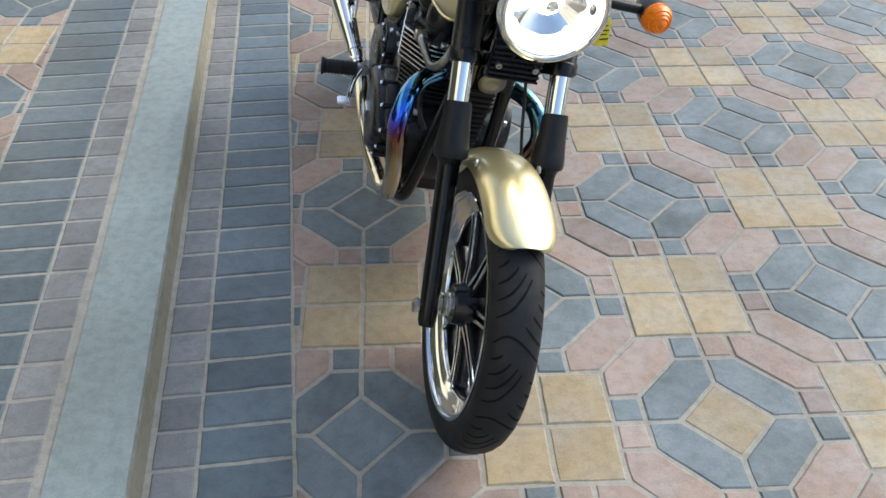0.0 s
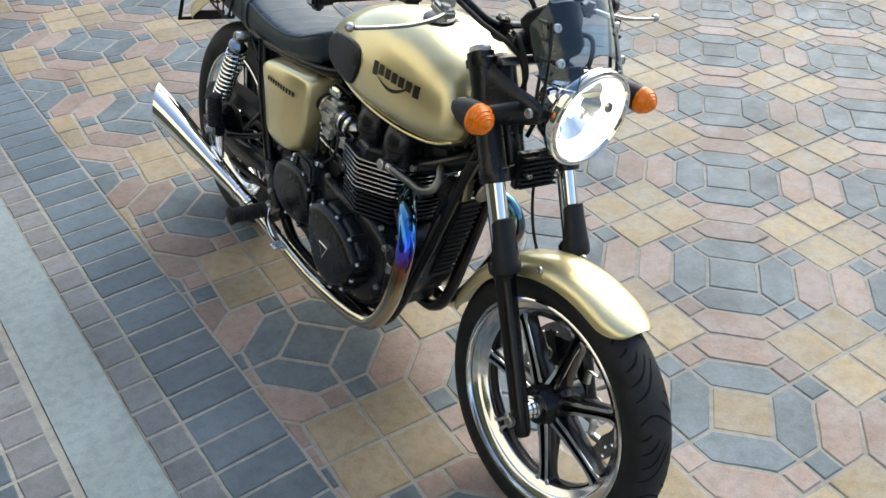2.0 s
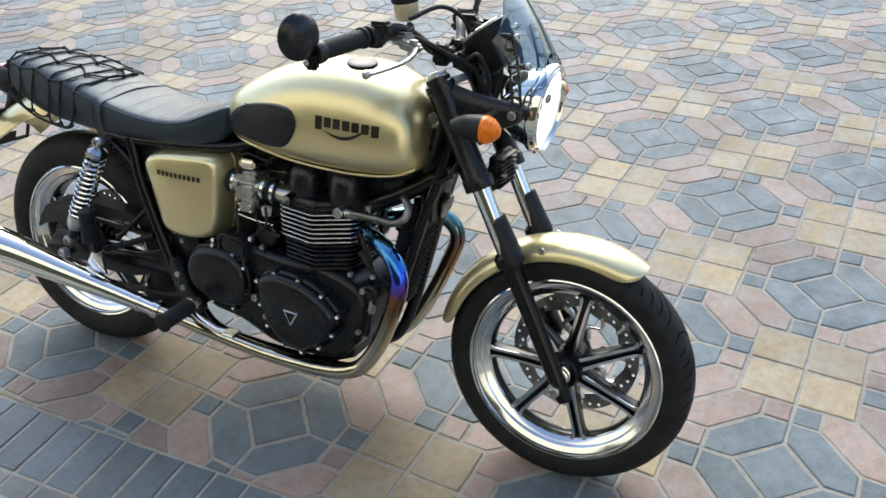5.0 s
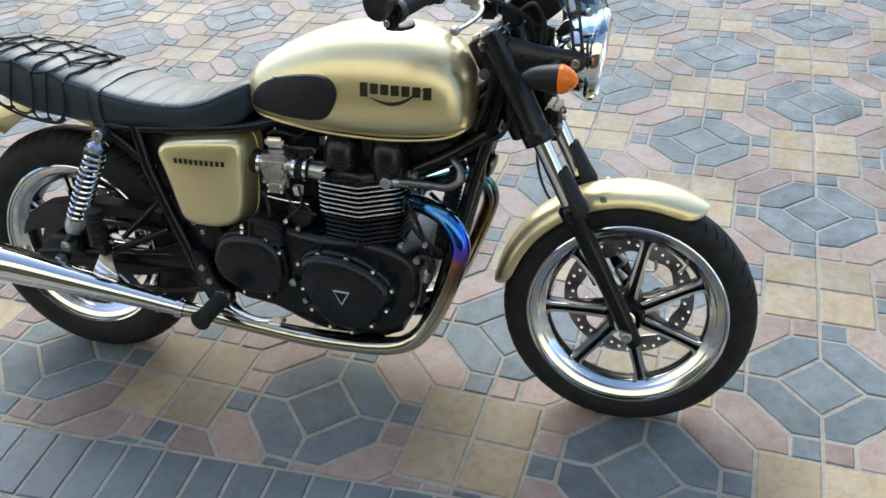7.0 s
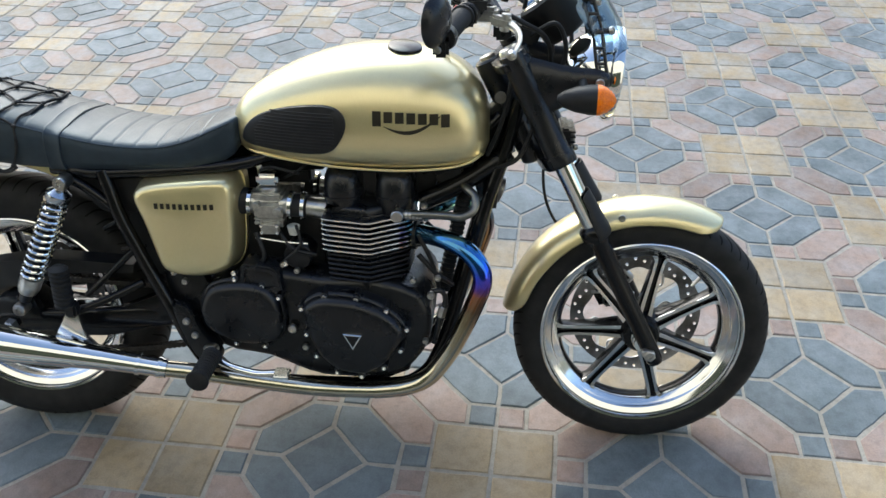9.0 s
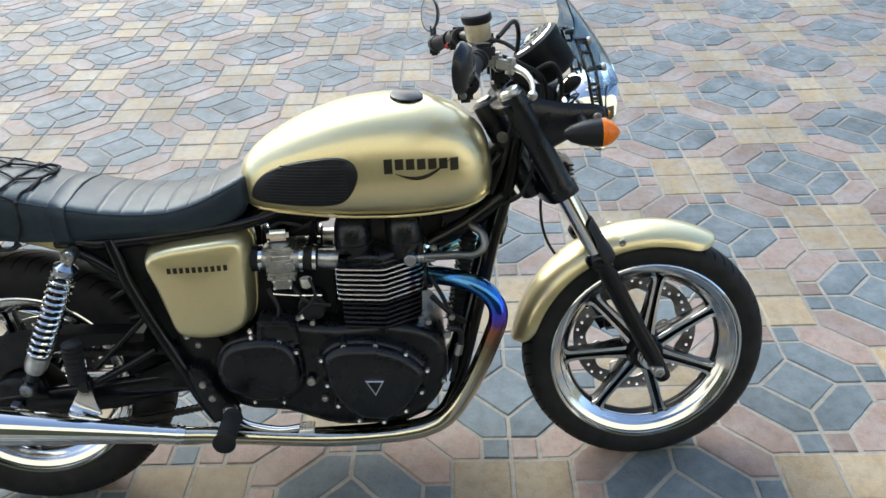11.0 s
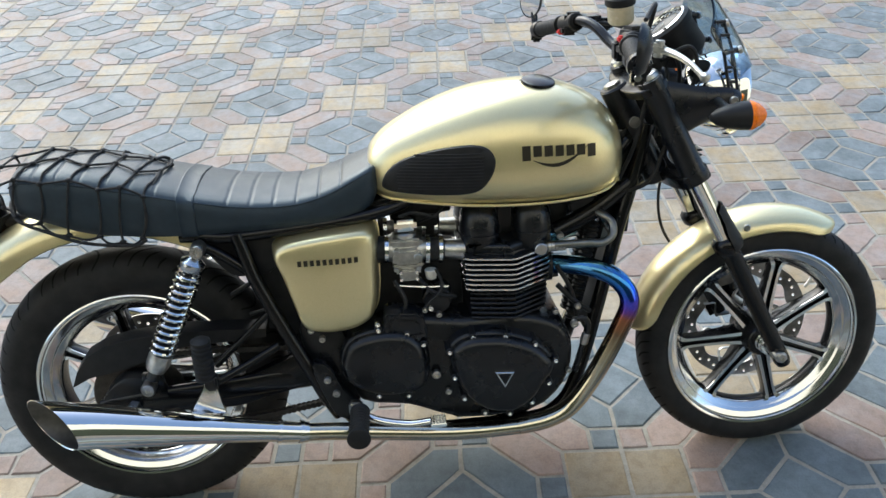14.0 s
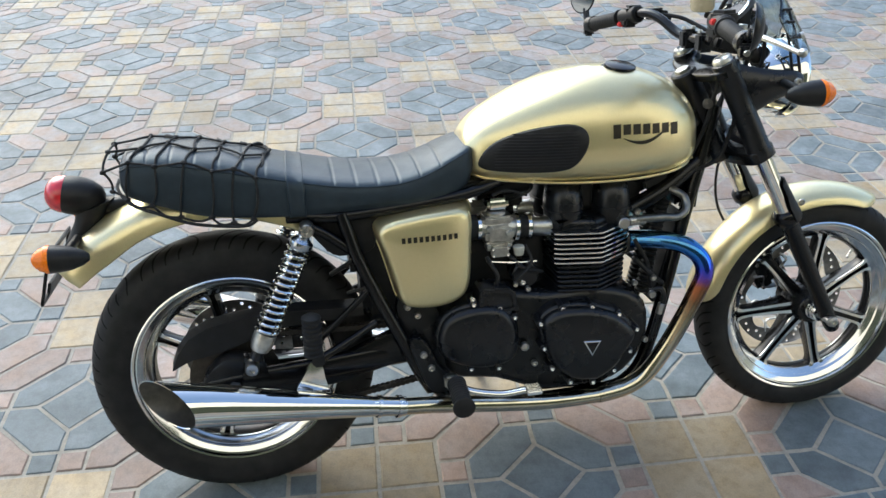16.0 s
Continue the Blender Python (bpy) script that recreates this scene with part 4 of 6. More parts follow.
slab_of(b, smooth_outline([(0.505, 0.272), (0.49, 0.36), (0.53, 0.44), (0.62, 0.47), (0.74, 0.455), (0.86, 0.455), (0.96, 0.42), (0.985, 0.35), (0.965, 0.27), (0.90, 0.21), (0.78, 0.198), (0.70, 0.21), (0.61, 0.248)], 3), 0.125, -0.125, 0.02, rounds=3)
engine = part("engine", b, M["satin"], bike, "satin black parallel-twin engine")
COVER = [(0.704, 0.400), (0.718, 0.424), (0.755, 0.438), (0.823, 0.434), (0.886, 0.410), (0.929, 0.370), (0.934, 0.340), (0.918, 0.312), (0.888, 0.268), (0.85, 0.243), (0.829, 0.239), (0.776, 0.250), (0.732, 0.293), (0.712, 0.345)]
b = bmesh.new()
slab_of(b, smooth_outline(COVER, 3), -0.11, -0.161, 0.010, rounds=3)
cover = part("clutch_cover", b, M["satin"], engine, "satin black rounded clutch cover")
b = bmesh.new()
slab_of(b, inset(smooth_outline(COVER, 4), 0.006), -0.140, -0.186, 0.020, dome=0.004, rounds=6)
part("cover_dome", b, M["satin"], cover)
for p in ((0.757, 0.432), (0.826, 0.428), (0.891, 0.402), (0.935, 0.358), (0.920, 0.304), (0.882, 0.259), (0.831, 0.235), (0.776, 0.243), (0.732, 0.284), (0.713, 0.338), (0.705, 0.401)):
    b = bmesh.new()
    rod(b, (p[0], -0.12, p[1]), (p[0], -0.1675, p[1]), 0.0085, seg=14)
    part("bolt_boss", b, M["satin"], cover)
    b = bmesh.new()
    bolt(b, (p[0], -0.1665, p[1]), (0, -1, 0), 0.0055, 0.006)
    part("cover_bolt", b, M["alu"], cover)
b = bmesh.new()
tri_pts = [(0.798, 0.357), (0.840, 0.354), (0.819, 0.317)]
slab_of(b, tri_pts[::-1], -0.188, -0.1955, 0.001, rounds=1)
part("triangle_badge", b, M["alu"], cover, "small bright-rimmed triangular badge")
b = bmesh.new()
slab_of(b, shrink(tri_pts[::-1], 0.0032) if area(tri_pts[::-1]) > 0 else shrink(tri_pts, 0.0032), -0.19, -0.1962, 0.0004, rounds=1)
part("badge_face", b, M["gloss"], cover)
SPROCKET = [(0.470, 0.395), (0.485, 0.43), (0.515, 0.450), (0.57, 0.458), (0.62, 0.450), (0.652, 0.418), (0.663, 0.37), (0.654, 0.315), (0.61, 0.295), (0.549, 0.297), (0.49, 0.325), (0.470, 0.36)]
b = bmesh.new()
slab_of(b, smooth_outline(SPROCKET, 3), -0.09, -0.142, 0.010, rounds=3)
slab_of(b, inset(smooth_outline(SPROCKET, 4), 0.006), -0.125, -0.163, 0.020, rounds=6, dome=0.003)
sp = part("sprocket_cover", b, M["satin"], engine, "satin black sprocket cover")
for p in ((0.557, 0.458), (0.617, 0.443), (0.651, 0.415), (0.650, 0.345), (0.611, 0.293), (0.546, 0.298)):
    b = bmesh.new()
    rod(b, (p[0], -0.10, p[1]), (p[0], -0.147, p[1]), 0.0085, seg=14)
    part("bolt_boss", b, M["satin"], sp)
    b = bmesh.new()
    bolt(b, (p[0], -0.146, p[1]), (0, -1, 0), 0.0055, 0.006)
    part("cover_bolt", b, M["alu"], sp)
b = bmesh.new()
BOX = [(0.566, 0.440), (0.572, 0.488), (0.582, 0.495), (0.640, 0.488), (0.655, 0.476), (0.662, 0.432), (0.610, 0.425)]
slab_of(b, BOX[::-1], -0.09, -0.146, 0.005)
box = part("starter_cover", b, M["satin"], engine, "square black starter cover with a raised rim")
b = bmesh.new()
outer, inner = inset(BOX, 0.004), inset(BOX, 0.011)
rows = [[b.verts.new((p[0], y, p[1])) for p in q] for q, y in ((outer, -0.145), (outer, -0.150), (inner, -0.150), (inner, -0.145))]
for r0, r1 in zip(rows, rows[1:]):
    for i in range(len(BOX)):
        b.faces.new((r0[i], r0[(i + 1) % len(BOX)], r1[(i + 1) % len(BOX)], r1[i]))
bmesh.ops.recalc_face_normals(b, faces=b.faces)
part("cover_rim", b, M["satin"], box)
for x, z in ((0.672, 0.497), (0.556, 0.470)):
    b = bmesh.new()
    bolt(b, (x, -0.140, z), (0, -1, 0), 0.0062, 0.007)
    part("cover_bolt", b, M["alu"], box)
b = bmesh.new()
turned(b, [(0, 0), (0.085, 0), (0.092, -0.01), (0.092, 0.03), (0.08, 0.05), (0.0, 0.058)], (0.80, 0.12, 0.345), (0, 1, 0), 32, False)
part("alternator_cover", b, M["satin"], engine, "satin black round alternator cover")
b = bmesh.new()
slab_of(b, [(0.66, 0.25), (0.675, 0.205), (0.72, 0.18), (0.87, 0.172), (0.93, 0.20), (0.94, 0.24)], 0.085, -0.085, 0.01)
part("sump", b, M["satin"], engine)
# small nuts and fittings on the crankcase
for x, z, y, r in ((0.985, 0.425, -0.128, 0.009), (0.945, 0.455, -0.118, 0.007), (0.972, 0.31, -0.127, 0.007), (0.69, 0.47, -0.115, 0.007), (0.66, 0.485, -0.118, 0.006), (0.70, 0.285, -0.128, 0.008), (0.675, 0.335, -0.135, 0.011)):
    b = bmesh.new()
    bolt(b, (x, y, z), (0, -1, 0), r, 0.010)
    part("engine_bolt", b, M["steel"], engine)

FIN = [(0.752, -0.124), (0.765, -0.131), (0.845, -0.1475), (0.858, -0.147), (0.930, -0.100), (0.942, -0.085), (0.947, 0.0), (0.942, 0.085), (0.930, 0.100), (0.858, 0.147), (0.845, 0.1475), (0.765, 0.131), (0.752, 0.124), (0.744, 0.0)]
b = bmesh.new()
slab_of(b, shrink(FIN, 0.022), 0.43, 0.603, 0.004, "Z")
cyl = part("cylinder_block", b, M["satin"], engine, "finned black cylinder block with bright fin edges")
for k in range(6):
    z = 0.4525 + 0.0118 * k
    b = bmesh.new()
    slab_of(b, shrink(FIN, 0.0075 + 0.0005 * (5 - k)), z, z + 0.0042, 0.0012, "Z", rounds=1)
    part("fin", b, M["satin"], cyl)
for k in range(7):
    z = 0.5235 + 0.0116 * k
    b = bmesh.new()
    slab_of(b, FIN, z, z + 0.0052, 0.0012, "Z", rounds=1)
    fin = part("fin", b, M["satin"], cyl)
    b = bmesh.new()
    outer, inner = shrink(FIN, -0.0009), shrink(FIN, 0.002)
    rings = [[(p[0], p[1], zz) for p in q] for q, zz in ((outer, z + 0.0012), (outer, z + 0.0044), (inner, z + 0.0050), (inner, z + 0.0004))]
    k2 = len(outer)
    vs = [[b.verts.new(p) for p in r] for r in rings]
    for i in range(k2):
        for a, c in ((0, 1), (1, 2), (2, 3), (3, 0)):
            b.faces.new((vs[a][i], vs[a][(i + 1) % k2], vs[c][(i + 1) % k2], vs[c][i]))
    bmesh.ops.recalc_face_normals(b, faces=b.faces)
    part("fin_edge", b, M["alu"], cyl, "machined bright fin edge")
b = bmesh.new()
slab_of(b, smooth_outline(shrink(FIN, 0.026), 2), 0.597, 0.620, 0.012, "Z", rounds=4)
head = part("cylinder_head", b, M["satin"], engine, "satin black cylinder head")
for sgn in (-1, 1):
    for x in (0.792, 0.905):
        b = bmesh.new()
        rings = []
        for z, f in ((0.592, 0.95), (0.640, 1.0), (0.658, 0.985), (0.674, 0.93), (0.686, 0.82), (0.694, 0.64), (0.699, 0.34)):
            rings.append([(x + 0.043 * f * math.copysign(abs(math.cos(w)) ** 0.85, math.cos(w)), sgn * (0.056 + 0.055 * f * math.copysign(abs(math.sin(w)) ** 0.85, math.sin(w))), z) for w in [2 * math.pi * k / 24 for k in range(24)]])
        loft(b, rings)
        part("cam_cover", b, M["satin"], head, "rounded black cam cover", 50)
        b = bmesh.new()
        loft(b, [[(x + 0.0455 * math.copysign(abs(math.cos(w)) ** 0.85, math.cos(w)), sgn * (0.056 + 0.0575 * math.copysign(abs(math.sin(w)) ** 0.85, math.sin(w))), z) for w in [2 * math.pi * k / 24 for k in range(24)]] for z in (0.632, 0.637)])
        part("cover_joint", b, M["satin"], head)
b = bmesh.new()
block(b, (0.848, 0, 0.662), (0.05, 0.12, 0.085), 0.010)
part("cam_bridge", b, M["gloss"], head)

# carburettors and intake
for sgn in (-1, 1):
    b = bmesh.new()
    y = sgn * 0.070
    rod(b, (0.632, y, 0.565), (0.630, y, 0.650), 0.024, 0.023, 20)
    block(b, (0.631, y, 0.600), (0.052, 0.070, 0.040), 0.007)
    block(b, (0.630, y, 0.632), (0.058, 0.060, 0.018), 0.005)
    block(b, (0.632, y, 0.566), (0.044, 0.050, 0.034), 0.009)
    block(b, (0.632, y, 0.581), (0.056, 0.062, 0.008), 0.003)
    rod(b, (0.632, y, 0.553), (0.632, y, 0.540), 0.009, seg=6)
    rod(b, (0.650, y, 0.600), (0.650, y + sgn * 0.046, 0.604), 0.008, seg=12)
    rod(b, (0.615, y, 0.615), (0.612, y + sgn * 0.044, 0.617), 0.006, seg=10)
    rod(b, (0.590, y, 0.612), (0.675, y, 0.606), 0.027, 0.025, 20)
    for k in range(4):
        rod(b, (0.61 + 0.02 * (k % 2) * 2, y + sgn * (0.024 if k < 2 else 0.03), 0.575 + 0.028 * (k // 2)), (0.61 + 0.02 * (k % 2) * 2, y + sgn * 0.036, 0.575 + 0.028 * (k // 2)), 0.0045, seg=8)
    for v in b.verts:
        v.co.x = 0.631 + (v.co.x - 0.631) * (1.2 if 0.55 < v.co.z < 0.645 else 1.0)
    carb = part("carburettor", b, M["cast"], bike, "cast aluminium carburettor")
    b = bmesh.new()
    rod(b, (0.680, y + sgn * 0.012, 0.562), (0.680, y + sgn * 0.012, 0.540), 0.014, 0.011, 14)
    part("drain_cap", b, M["white"], carb, "white plastic cap")
    b = bmesh.new()
    tube(b, [(0.600, y + sgn * 0.034, 0.540), (0.66, y + sgn * 0.036, 0.532), (0.715, y + sgn * 0.034, 0.528)], 0.0026, 8, 3)
    part("link_rod", b, M["alu"], carb, "thin bright linkage rod")
    b = bmesh.new()
    block(b, (0.632, y + sgn * 0.026, 0.560), (0.040, 0.018, 0.026), 0.004)
    bowl = part("float_bowl", b, M["cast"], carb, "cast float bowl")
    for dx in (-0.017, 0.017):
        for z in (0.552, 0.568):
            b = bmesh.new()
            bolt(b, (0.632 + dx, y + sgn * 0.034, z), (0, sgn, 0), 0.004, 0.004)
            part("bowl_screw", b, M["alu"], bowl)
    b = bmesh.new()
    block(b, (0.632, y, 0.668), (0.048, 0.050, 0.026), 0.007)
    part("carburettor_top", b, M["chrome"], carb, "chromed carburettor cap")
    for x in (0.588, 0.676, 0.704):
        b = bmesh.new()
        turned(b, [(0.026, -0.004), (0.031, -0.004), (0.031, 0.004), (0.026, 0.004)], (x, y, 0.610 - 0.07 * (x - 0.6)), (1, 0, -0.07), 24)
        part("hose_clamp", b, M["alu"], carb, "bright hose clamp")
    b = bmesh.new()
    rod(b, (0.54, y, 0.614), (0.59, y, 0.612), 0.033, 0.028, 20)
    part("intake_rubber", b, M["rubber"], carb, "black intake rubber")
    b = bmesh.new()
    rod(b, (0.672, y, 0.605), (0.712, y, 0.602), 0.0255, 0.0255, 20)
    part("intake_rubber", b, M["rubber"], carb, "black intake rubber")
    b = bmesh.new()
    rod(b, (0.708, y, 0.602), (0.758, y, 0.597), 0.021, 0.024, 20)
    part("intake_stub", b, M["cast"], carb)
for sgn in (-1, 1):
    b = bmesh.new()
    tube(b, [(0.960, sgn * 0.05, 0.612), (1.04, sgn * 0.048, 0.652), (1.15, sgn * 0.03, 0.722)], 0.0205, 14, 5)
    brace = part("frame_brace", b, M["gloss"], bike)
    b = bmesh.new()
    bolt(b, (0.966, sgn * 0.069, 0.612), (0, sgn, 0), 0.0085, 0.009)
    part("brace_bolt", b, M["steel"], brace)
    # added black filler that darkens the gap between tank and cam covers
    b = bmesh.new()
    slab_of(b, smooth_outline([(0.925, 0.705), (0.995, 0.705), (0.988, 0.635), (0.968, 0.60), (0.940, 0.612), (0.932, 0.66)], 3), sgn * 0.012, sgn * 0.032, 0.004)
    part("coil_bracket", b, M["plastic"], bike, "black filler plate above the cylinder head")
b = bmesh.new()
rod(b, (0.60, 0.012, 0.676), (0.735, 0.012, 0.688), 0.027, 0.027, 18)
rod(b, (0.735, 0.012, 0.688), (0.752, 0.012, 0.690), 0.012, 0.010, 12)
block(b, (0.665, 0.012, 0.652), (0.09, 0.05, 0.035), 0.006)
part("ignition_coil", b, M["plastic"], bike, "black ignition coil under the tank")
b = bmesh.new()
tube(b, [(0.755, 0.012, 0.690), (0.79, -0.01, 0.712), (0.83, -0.03, 0.715), (0.85, -0.045, 0.70)], 0.005, 8, 5)
part("ignition_lead", b, M["rubber"], bike)
# added black filler so no ground shows below the carburettors
b = bmesh.new()
block(b, (0.645, 0, 0.515), (0.21, 0.10, 0.15), 0.012)
part("electrics_tray", b, M["plastic"], bike)
b = bmesh.new()
rod(b, (0.690, -0.105, 0.497), (0.690, 0.105, 0.497), 0.032, seg=20)
part("starter_motor", b, M["satin"], engine, "black starter motor")
b = bmesh.new()
block(b, (0.425, 0, 0.60), (0.26, 0.17, 0.17), 0.02)
part("air_box", b, M["plastic"], bike)
# added black filler that darkens the gap beside the rear frame tube
b = bmesh.new()
block(b, (0.40, 0, 0.49), (0.17, 0.15, 0.14), 0.02)
part("battery_box", b, M["plastic"], bike, "black plastic box filling the gap below the air box")
# loose cables and wires behind the cylinder
for k, (p0, p1, p2) in enumerate((((0.64, -0.08, 0.56), (0.68, -0.11, 0.52), (0.73, -0.10, 0.50)), ((0.66, -0.05, 0.66), (0.70, -0.09, 0.69), (0.72, -0.05, 0.70)), ((0.60, -0.10, 0.55), (0.62, -0.12, 0.50), (0.58, -0.11, 0.46)), ((0.69, -0.1, 0.57), (0.70, -0.115, 0.53), (0.66, -0.12, 0.49)), ((0.955, -0.09, 0.55), (0.985, -0.10, 0.49), (1.0, -0.09, 0.42)), ((0.62, -0.09, 0.69), (0.65, -0.10, 0.70), (0.70, -0.08, 0.68)))):
    b = bmesh.new()
    tube(b, [p0, p1, p2], 0.0035 if k % 2 else 0.005, 8, 6)
    part("hose", b, M["rubber"] if k % 2 else M["plastic"], bike)
b = bmesh.new()
tube(b, [(0.912, -0.114, 0.605), (0.964, -0.118, 0.608), (1.016, -0.115, 0.606), (1.049, -0.11, 0.602), (1.074, -0.10, 0.614), (1.076, -0.085, 0.638), (1.058, -0.07, 0.652), (1.03, -0.03, 0.662)], 0.0092, 12, 5)
hose = part("breather_pipe", b, M["dull"], bike, "grey metal breather pipe by the cylinder head")
b = bmesh.new()
rod(b, (0.914, -0.095, 0.605), (0.914, -0.130, 0.605), 0.0145, 0.0135, 16)
for k in range(5):
    turned(b, [(0.0090, -0.003), (0.0112, -0.003), (0.0112, 0.003), (0.0090, 0.003)], (0.934 + 0.0075 * k, -0.1155, 0.6055), (1, -0.05, 0.03), 14)
part("pipe_union", b, M["steel"], hose)

# ---- exhaust ----
HEADER = [(0.925, -0.050, 0.535), (0.960, -0.066, 0.543), (1.017, -0.114, 0.550), (1.061, -0.143, 0.540), (1.090, -0.158, 0.511), (1.097, -0.163, 0.473), (1.080, -0.154, 0.415), (1.054, -0.142, 0.345), (1.022, -0.132, 0.276), (0.978, -0.127, 0.213), (0.924, -0.131, 0.187), (0.853, -0.139, 0.181)]
LOWER = [(0.853, -0.139, 0.181), (0.765, -0.153, 0.189), (0.679, -0.161, 0.199), (0.545, -0.166, 0.218), (0.442, -0.168, 0.232), (0.375, -0.172, 0.240)]
for sgn in (-1, 1):
    b = bmesh.new()
    tube(b, HEADER, 0.0210, 20, 6)
    if sgn > 0:
        flip(b)
    ex = part("exhaust_header", b, M["tint"] if sgn < 0 else M["tint_teal"], bike, "heat-tinted blue and bronze header pipe" if sgn < 0 else "heat-tinted teal and bronze header pipe")
    b = bmesh.new()
    turned(b, [(0.019, -0.006), (0.034, -0.006), (0.034, 0.006), (0.019, 0.010)], (0.944, -0.053, 0.536), (1, -0.1, 0), 16)
    for a in (0.6, 3.7):
        bolt(b, (0.948, -0.053 + 0.028 * math.cos(a), 0.536 + 0.028 * math.sin(a)), (1, 0, 0), 0.005, 0.012)
    if sgn > 0:
        flip(b)
    part("header_flange", b, M["satin"], ex)
    b = bmesh.new()
    tube(b, LOWER, 0.0192, 20, 5)
    if sgn > 0:
        flip(b)
    part("exhaust_pipe", b, M["pipe"], ex, "straw-tinted chrome exhaust pipe")
    # slash-cut silencer
    b = bmesh.new()
    A, E = Vector((0.385, -0.171, 0.239)), Vector((-0.155, -0.262, 0.377))
    ax = (E - A).normalized()
    side = ax.cross(Vector((0, 0, 1))).normalized()
    if side.y > 0:
        side = -side
    upv = side.cross(ax)
    if upv.z < 0:
        upv = -upv
    length = (E - A).length
    prof = [(0.0, 0.0225), (0.012, 0.0235), (0.018, 0.0215), (0.07, 0.023), (0.16, 0.0275), (0.30, 0.037), (0.40, 0.0435), (0.435, 0.0455), (length, 0.0485)]
    rings = []
    seg = 40

    def end_cut(w, r):
        # the mouth is cut on the slant: longest at the top and inner side
        return length - 0.050 + 0.055 * math.cos(w - 2.75)
    for d, r in prof[:-1]:
        rings.append([A + ax * d + (side * math.cos(w) + upv * math.sin(w)) * r for w in [2 * math.pi * k / seg for k in range(seg)]])
    rings.append([A + ax * end_cut(w, 0) + (side * math.cos(w) + upv * math.sin(w)) * 0.0485 for w in [2 * math.pi * k / seg for k in range(seg)]])
    rings.append([A + ax * (end_cut(w, 0) - 0.001) + (side * math.cos(w) + upv * math.sin(w)) * 0.0462 for w in [2 * math.pi * k / seg for k in range(seg)]])
    loft(b, rings, caps=False)
    if sgn > 0:
        flip(b)
    part("silencer", b, M["chrome"], ex, "chrome slash-cut silencer", 35)
    b = bmesh.new()
    rings = [[A + ax * (end_cut(w, 0) - 0.0015) + (side * math.cos(w) + upv * math.sin(w)) * 0.0464 for w in [2 * math.pi * k / seg for k in range(seg)]]]
    rings += [[A + ax * d + (side * math.cos(w) + upv * math.sin(w)) * r for w in [2 * math.pi * k / seg for k in range(seg)]] for d, r in ((length - 0.14, 0.0405), (length - 0.24, 0.031))]
    loft(b, rings, caps=False)
    b.faces.new([v for v in b.verts][-seg:])
    if sgn > 0:
        flip(b)
    part("silencer_bore", b, M["soot"], ex, "sooty grey inside of the silencer mouth")
    b = bmesh.new()
    for d in (0.015, 0.062):
        turned(b, [(0.0235, -0.004), (0.0255, -0.004), (0.0255, 0.004), (0.0235, 0.004)], A + ax * d, ax, 28)
    if sgn > 0:
        flip(b)
    part("clamp_band", b, M["alu"], ex)

# ---- frame ----
FRAME = {
    "rear_frame_tube": ([(0.283, -0.112, 0.690), (0.297, -0.115, 0.640), (0.313, -0.120, 0.582), (0.361, -0.125, 0.462), (0.401, -0.128, 0.370), (0.425, -0.130, 0.309), (0.455, -0.130, 0.250)], 0.0150),
    "seat_rail": ([(0.17, -0.098, 0.688), (0.22, -0.105, 0.687), (0.30, -0.108, 0.683), (0.56, -0.09, 0.700), (0.70, -0.05, 0.735)], 0.0135),
    "brace_tube": ([(0.200, -0.112, 0.390), (0.262, -0.114, 0.446), (0.332, -0.117, 0.511)], 0.0072),
    "shock_tube": ([(0.214, -0.112, 0.668), (0.25, -0.112, 0.645), (0.305, -0.114, 0.60)], 0.011),
    "downtube": ([(1.165, -0.030, 0.835), (1.135, -0.040, 0.72), (1.098, -0.052, 0.60), (1.055, -0.066, 0.44), (1.005, -0.078, 0.27), (0.955, -0.085, 0.190), (0.86, -0.09, 0.166), (0.55, -0.10, 0.180), (0.46, -0.11, 0.25)], 0.0155),
    "head_brace": ([(1.125, -0.026, 0.80), (1.05, -0.045, 0.735), (0.96, -0.060, 0.690)], 0.013),
}
for nm, (pts, r) in FRAME.items():
    for sgn in (-1, 1):
        b = bmesh.new()
        tube(b, [(x, sgn * -y, z) for x, y, z in pts], r, 14, 5)
        part(nm, b, M["gloss"], bike)
for sgn in (-1, 1):
    b = bmesh.new()
    slab_of(b, smooth_outline([(0.208, 0.690), (0.206, 0.660), (0.220, 0.638), (0.260, 0.591), (0.302, 0.587), (0.350, 0.598), (0.362, 0.684), (0.30, 0.690)], 3), sgn * 0.083, sgn * 0.095, 0.004)
    part("underseat_panel", b, M["plastic"], bike, "black plastic panel under the seat")
    b = bmesh.new()
    rod(b, (0.250, sgn * 0.080, 0.540), (0.312, sgn * 0.084, 0.575), 0.0055, seg=10)
    rod(b, (0.283, sgn * 0.080, 0.491), (0.342, sgn * 0.084, 0.504), 0.0048, seg=10)
    part("guard_strut", b, M["plastic"], bike)
    b = bmesh.new()
    slab_of(b, smooth_outline([(0.11, 0.326), (0.219, 0.340), (0.30, 0.373), (0.385, 0.402), (0.395, 0.365), (0.385, 0.326), (0.30, 0.303), (0.228, 0.287), (0.11, 0.290)], 3), sgn * 0.098, sgn * 0.120, 0.006)
    part("swingarm_side", b, M["gloss"], bike, "flat black swinging arm")
b = bmesh.new()
tube(b, [(1.14, 0, 0.80), (0.95, 0, 0.735), (0.70, 0, 0.715), (0.45, 0, 0.68)], 0.02, 14, 5)
part("top_tube", b, M["gloss"], bike)
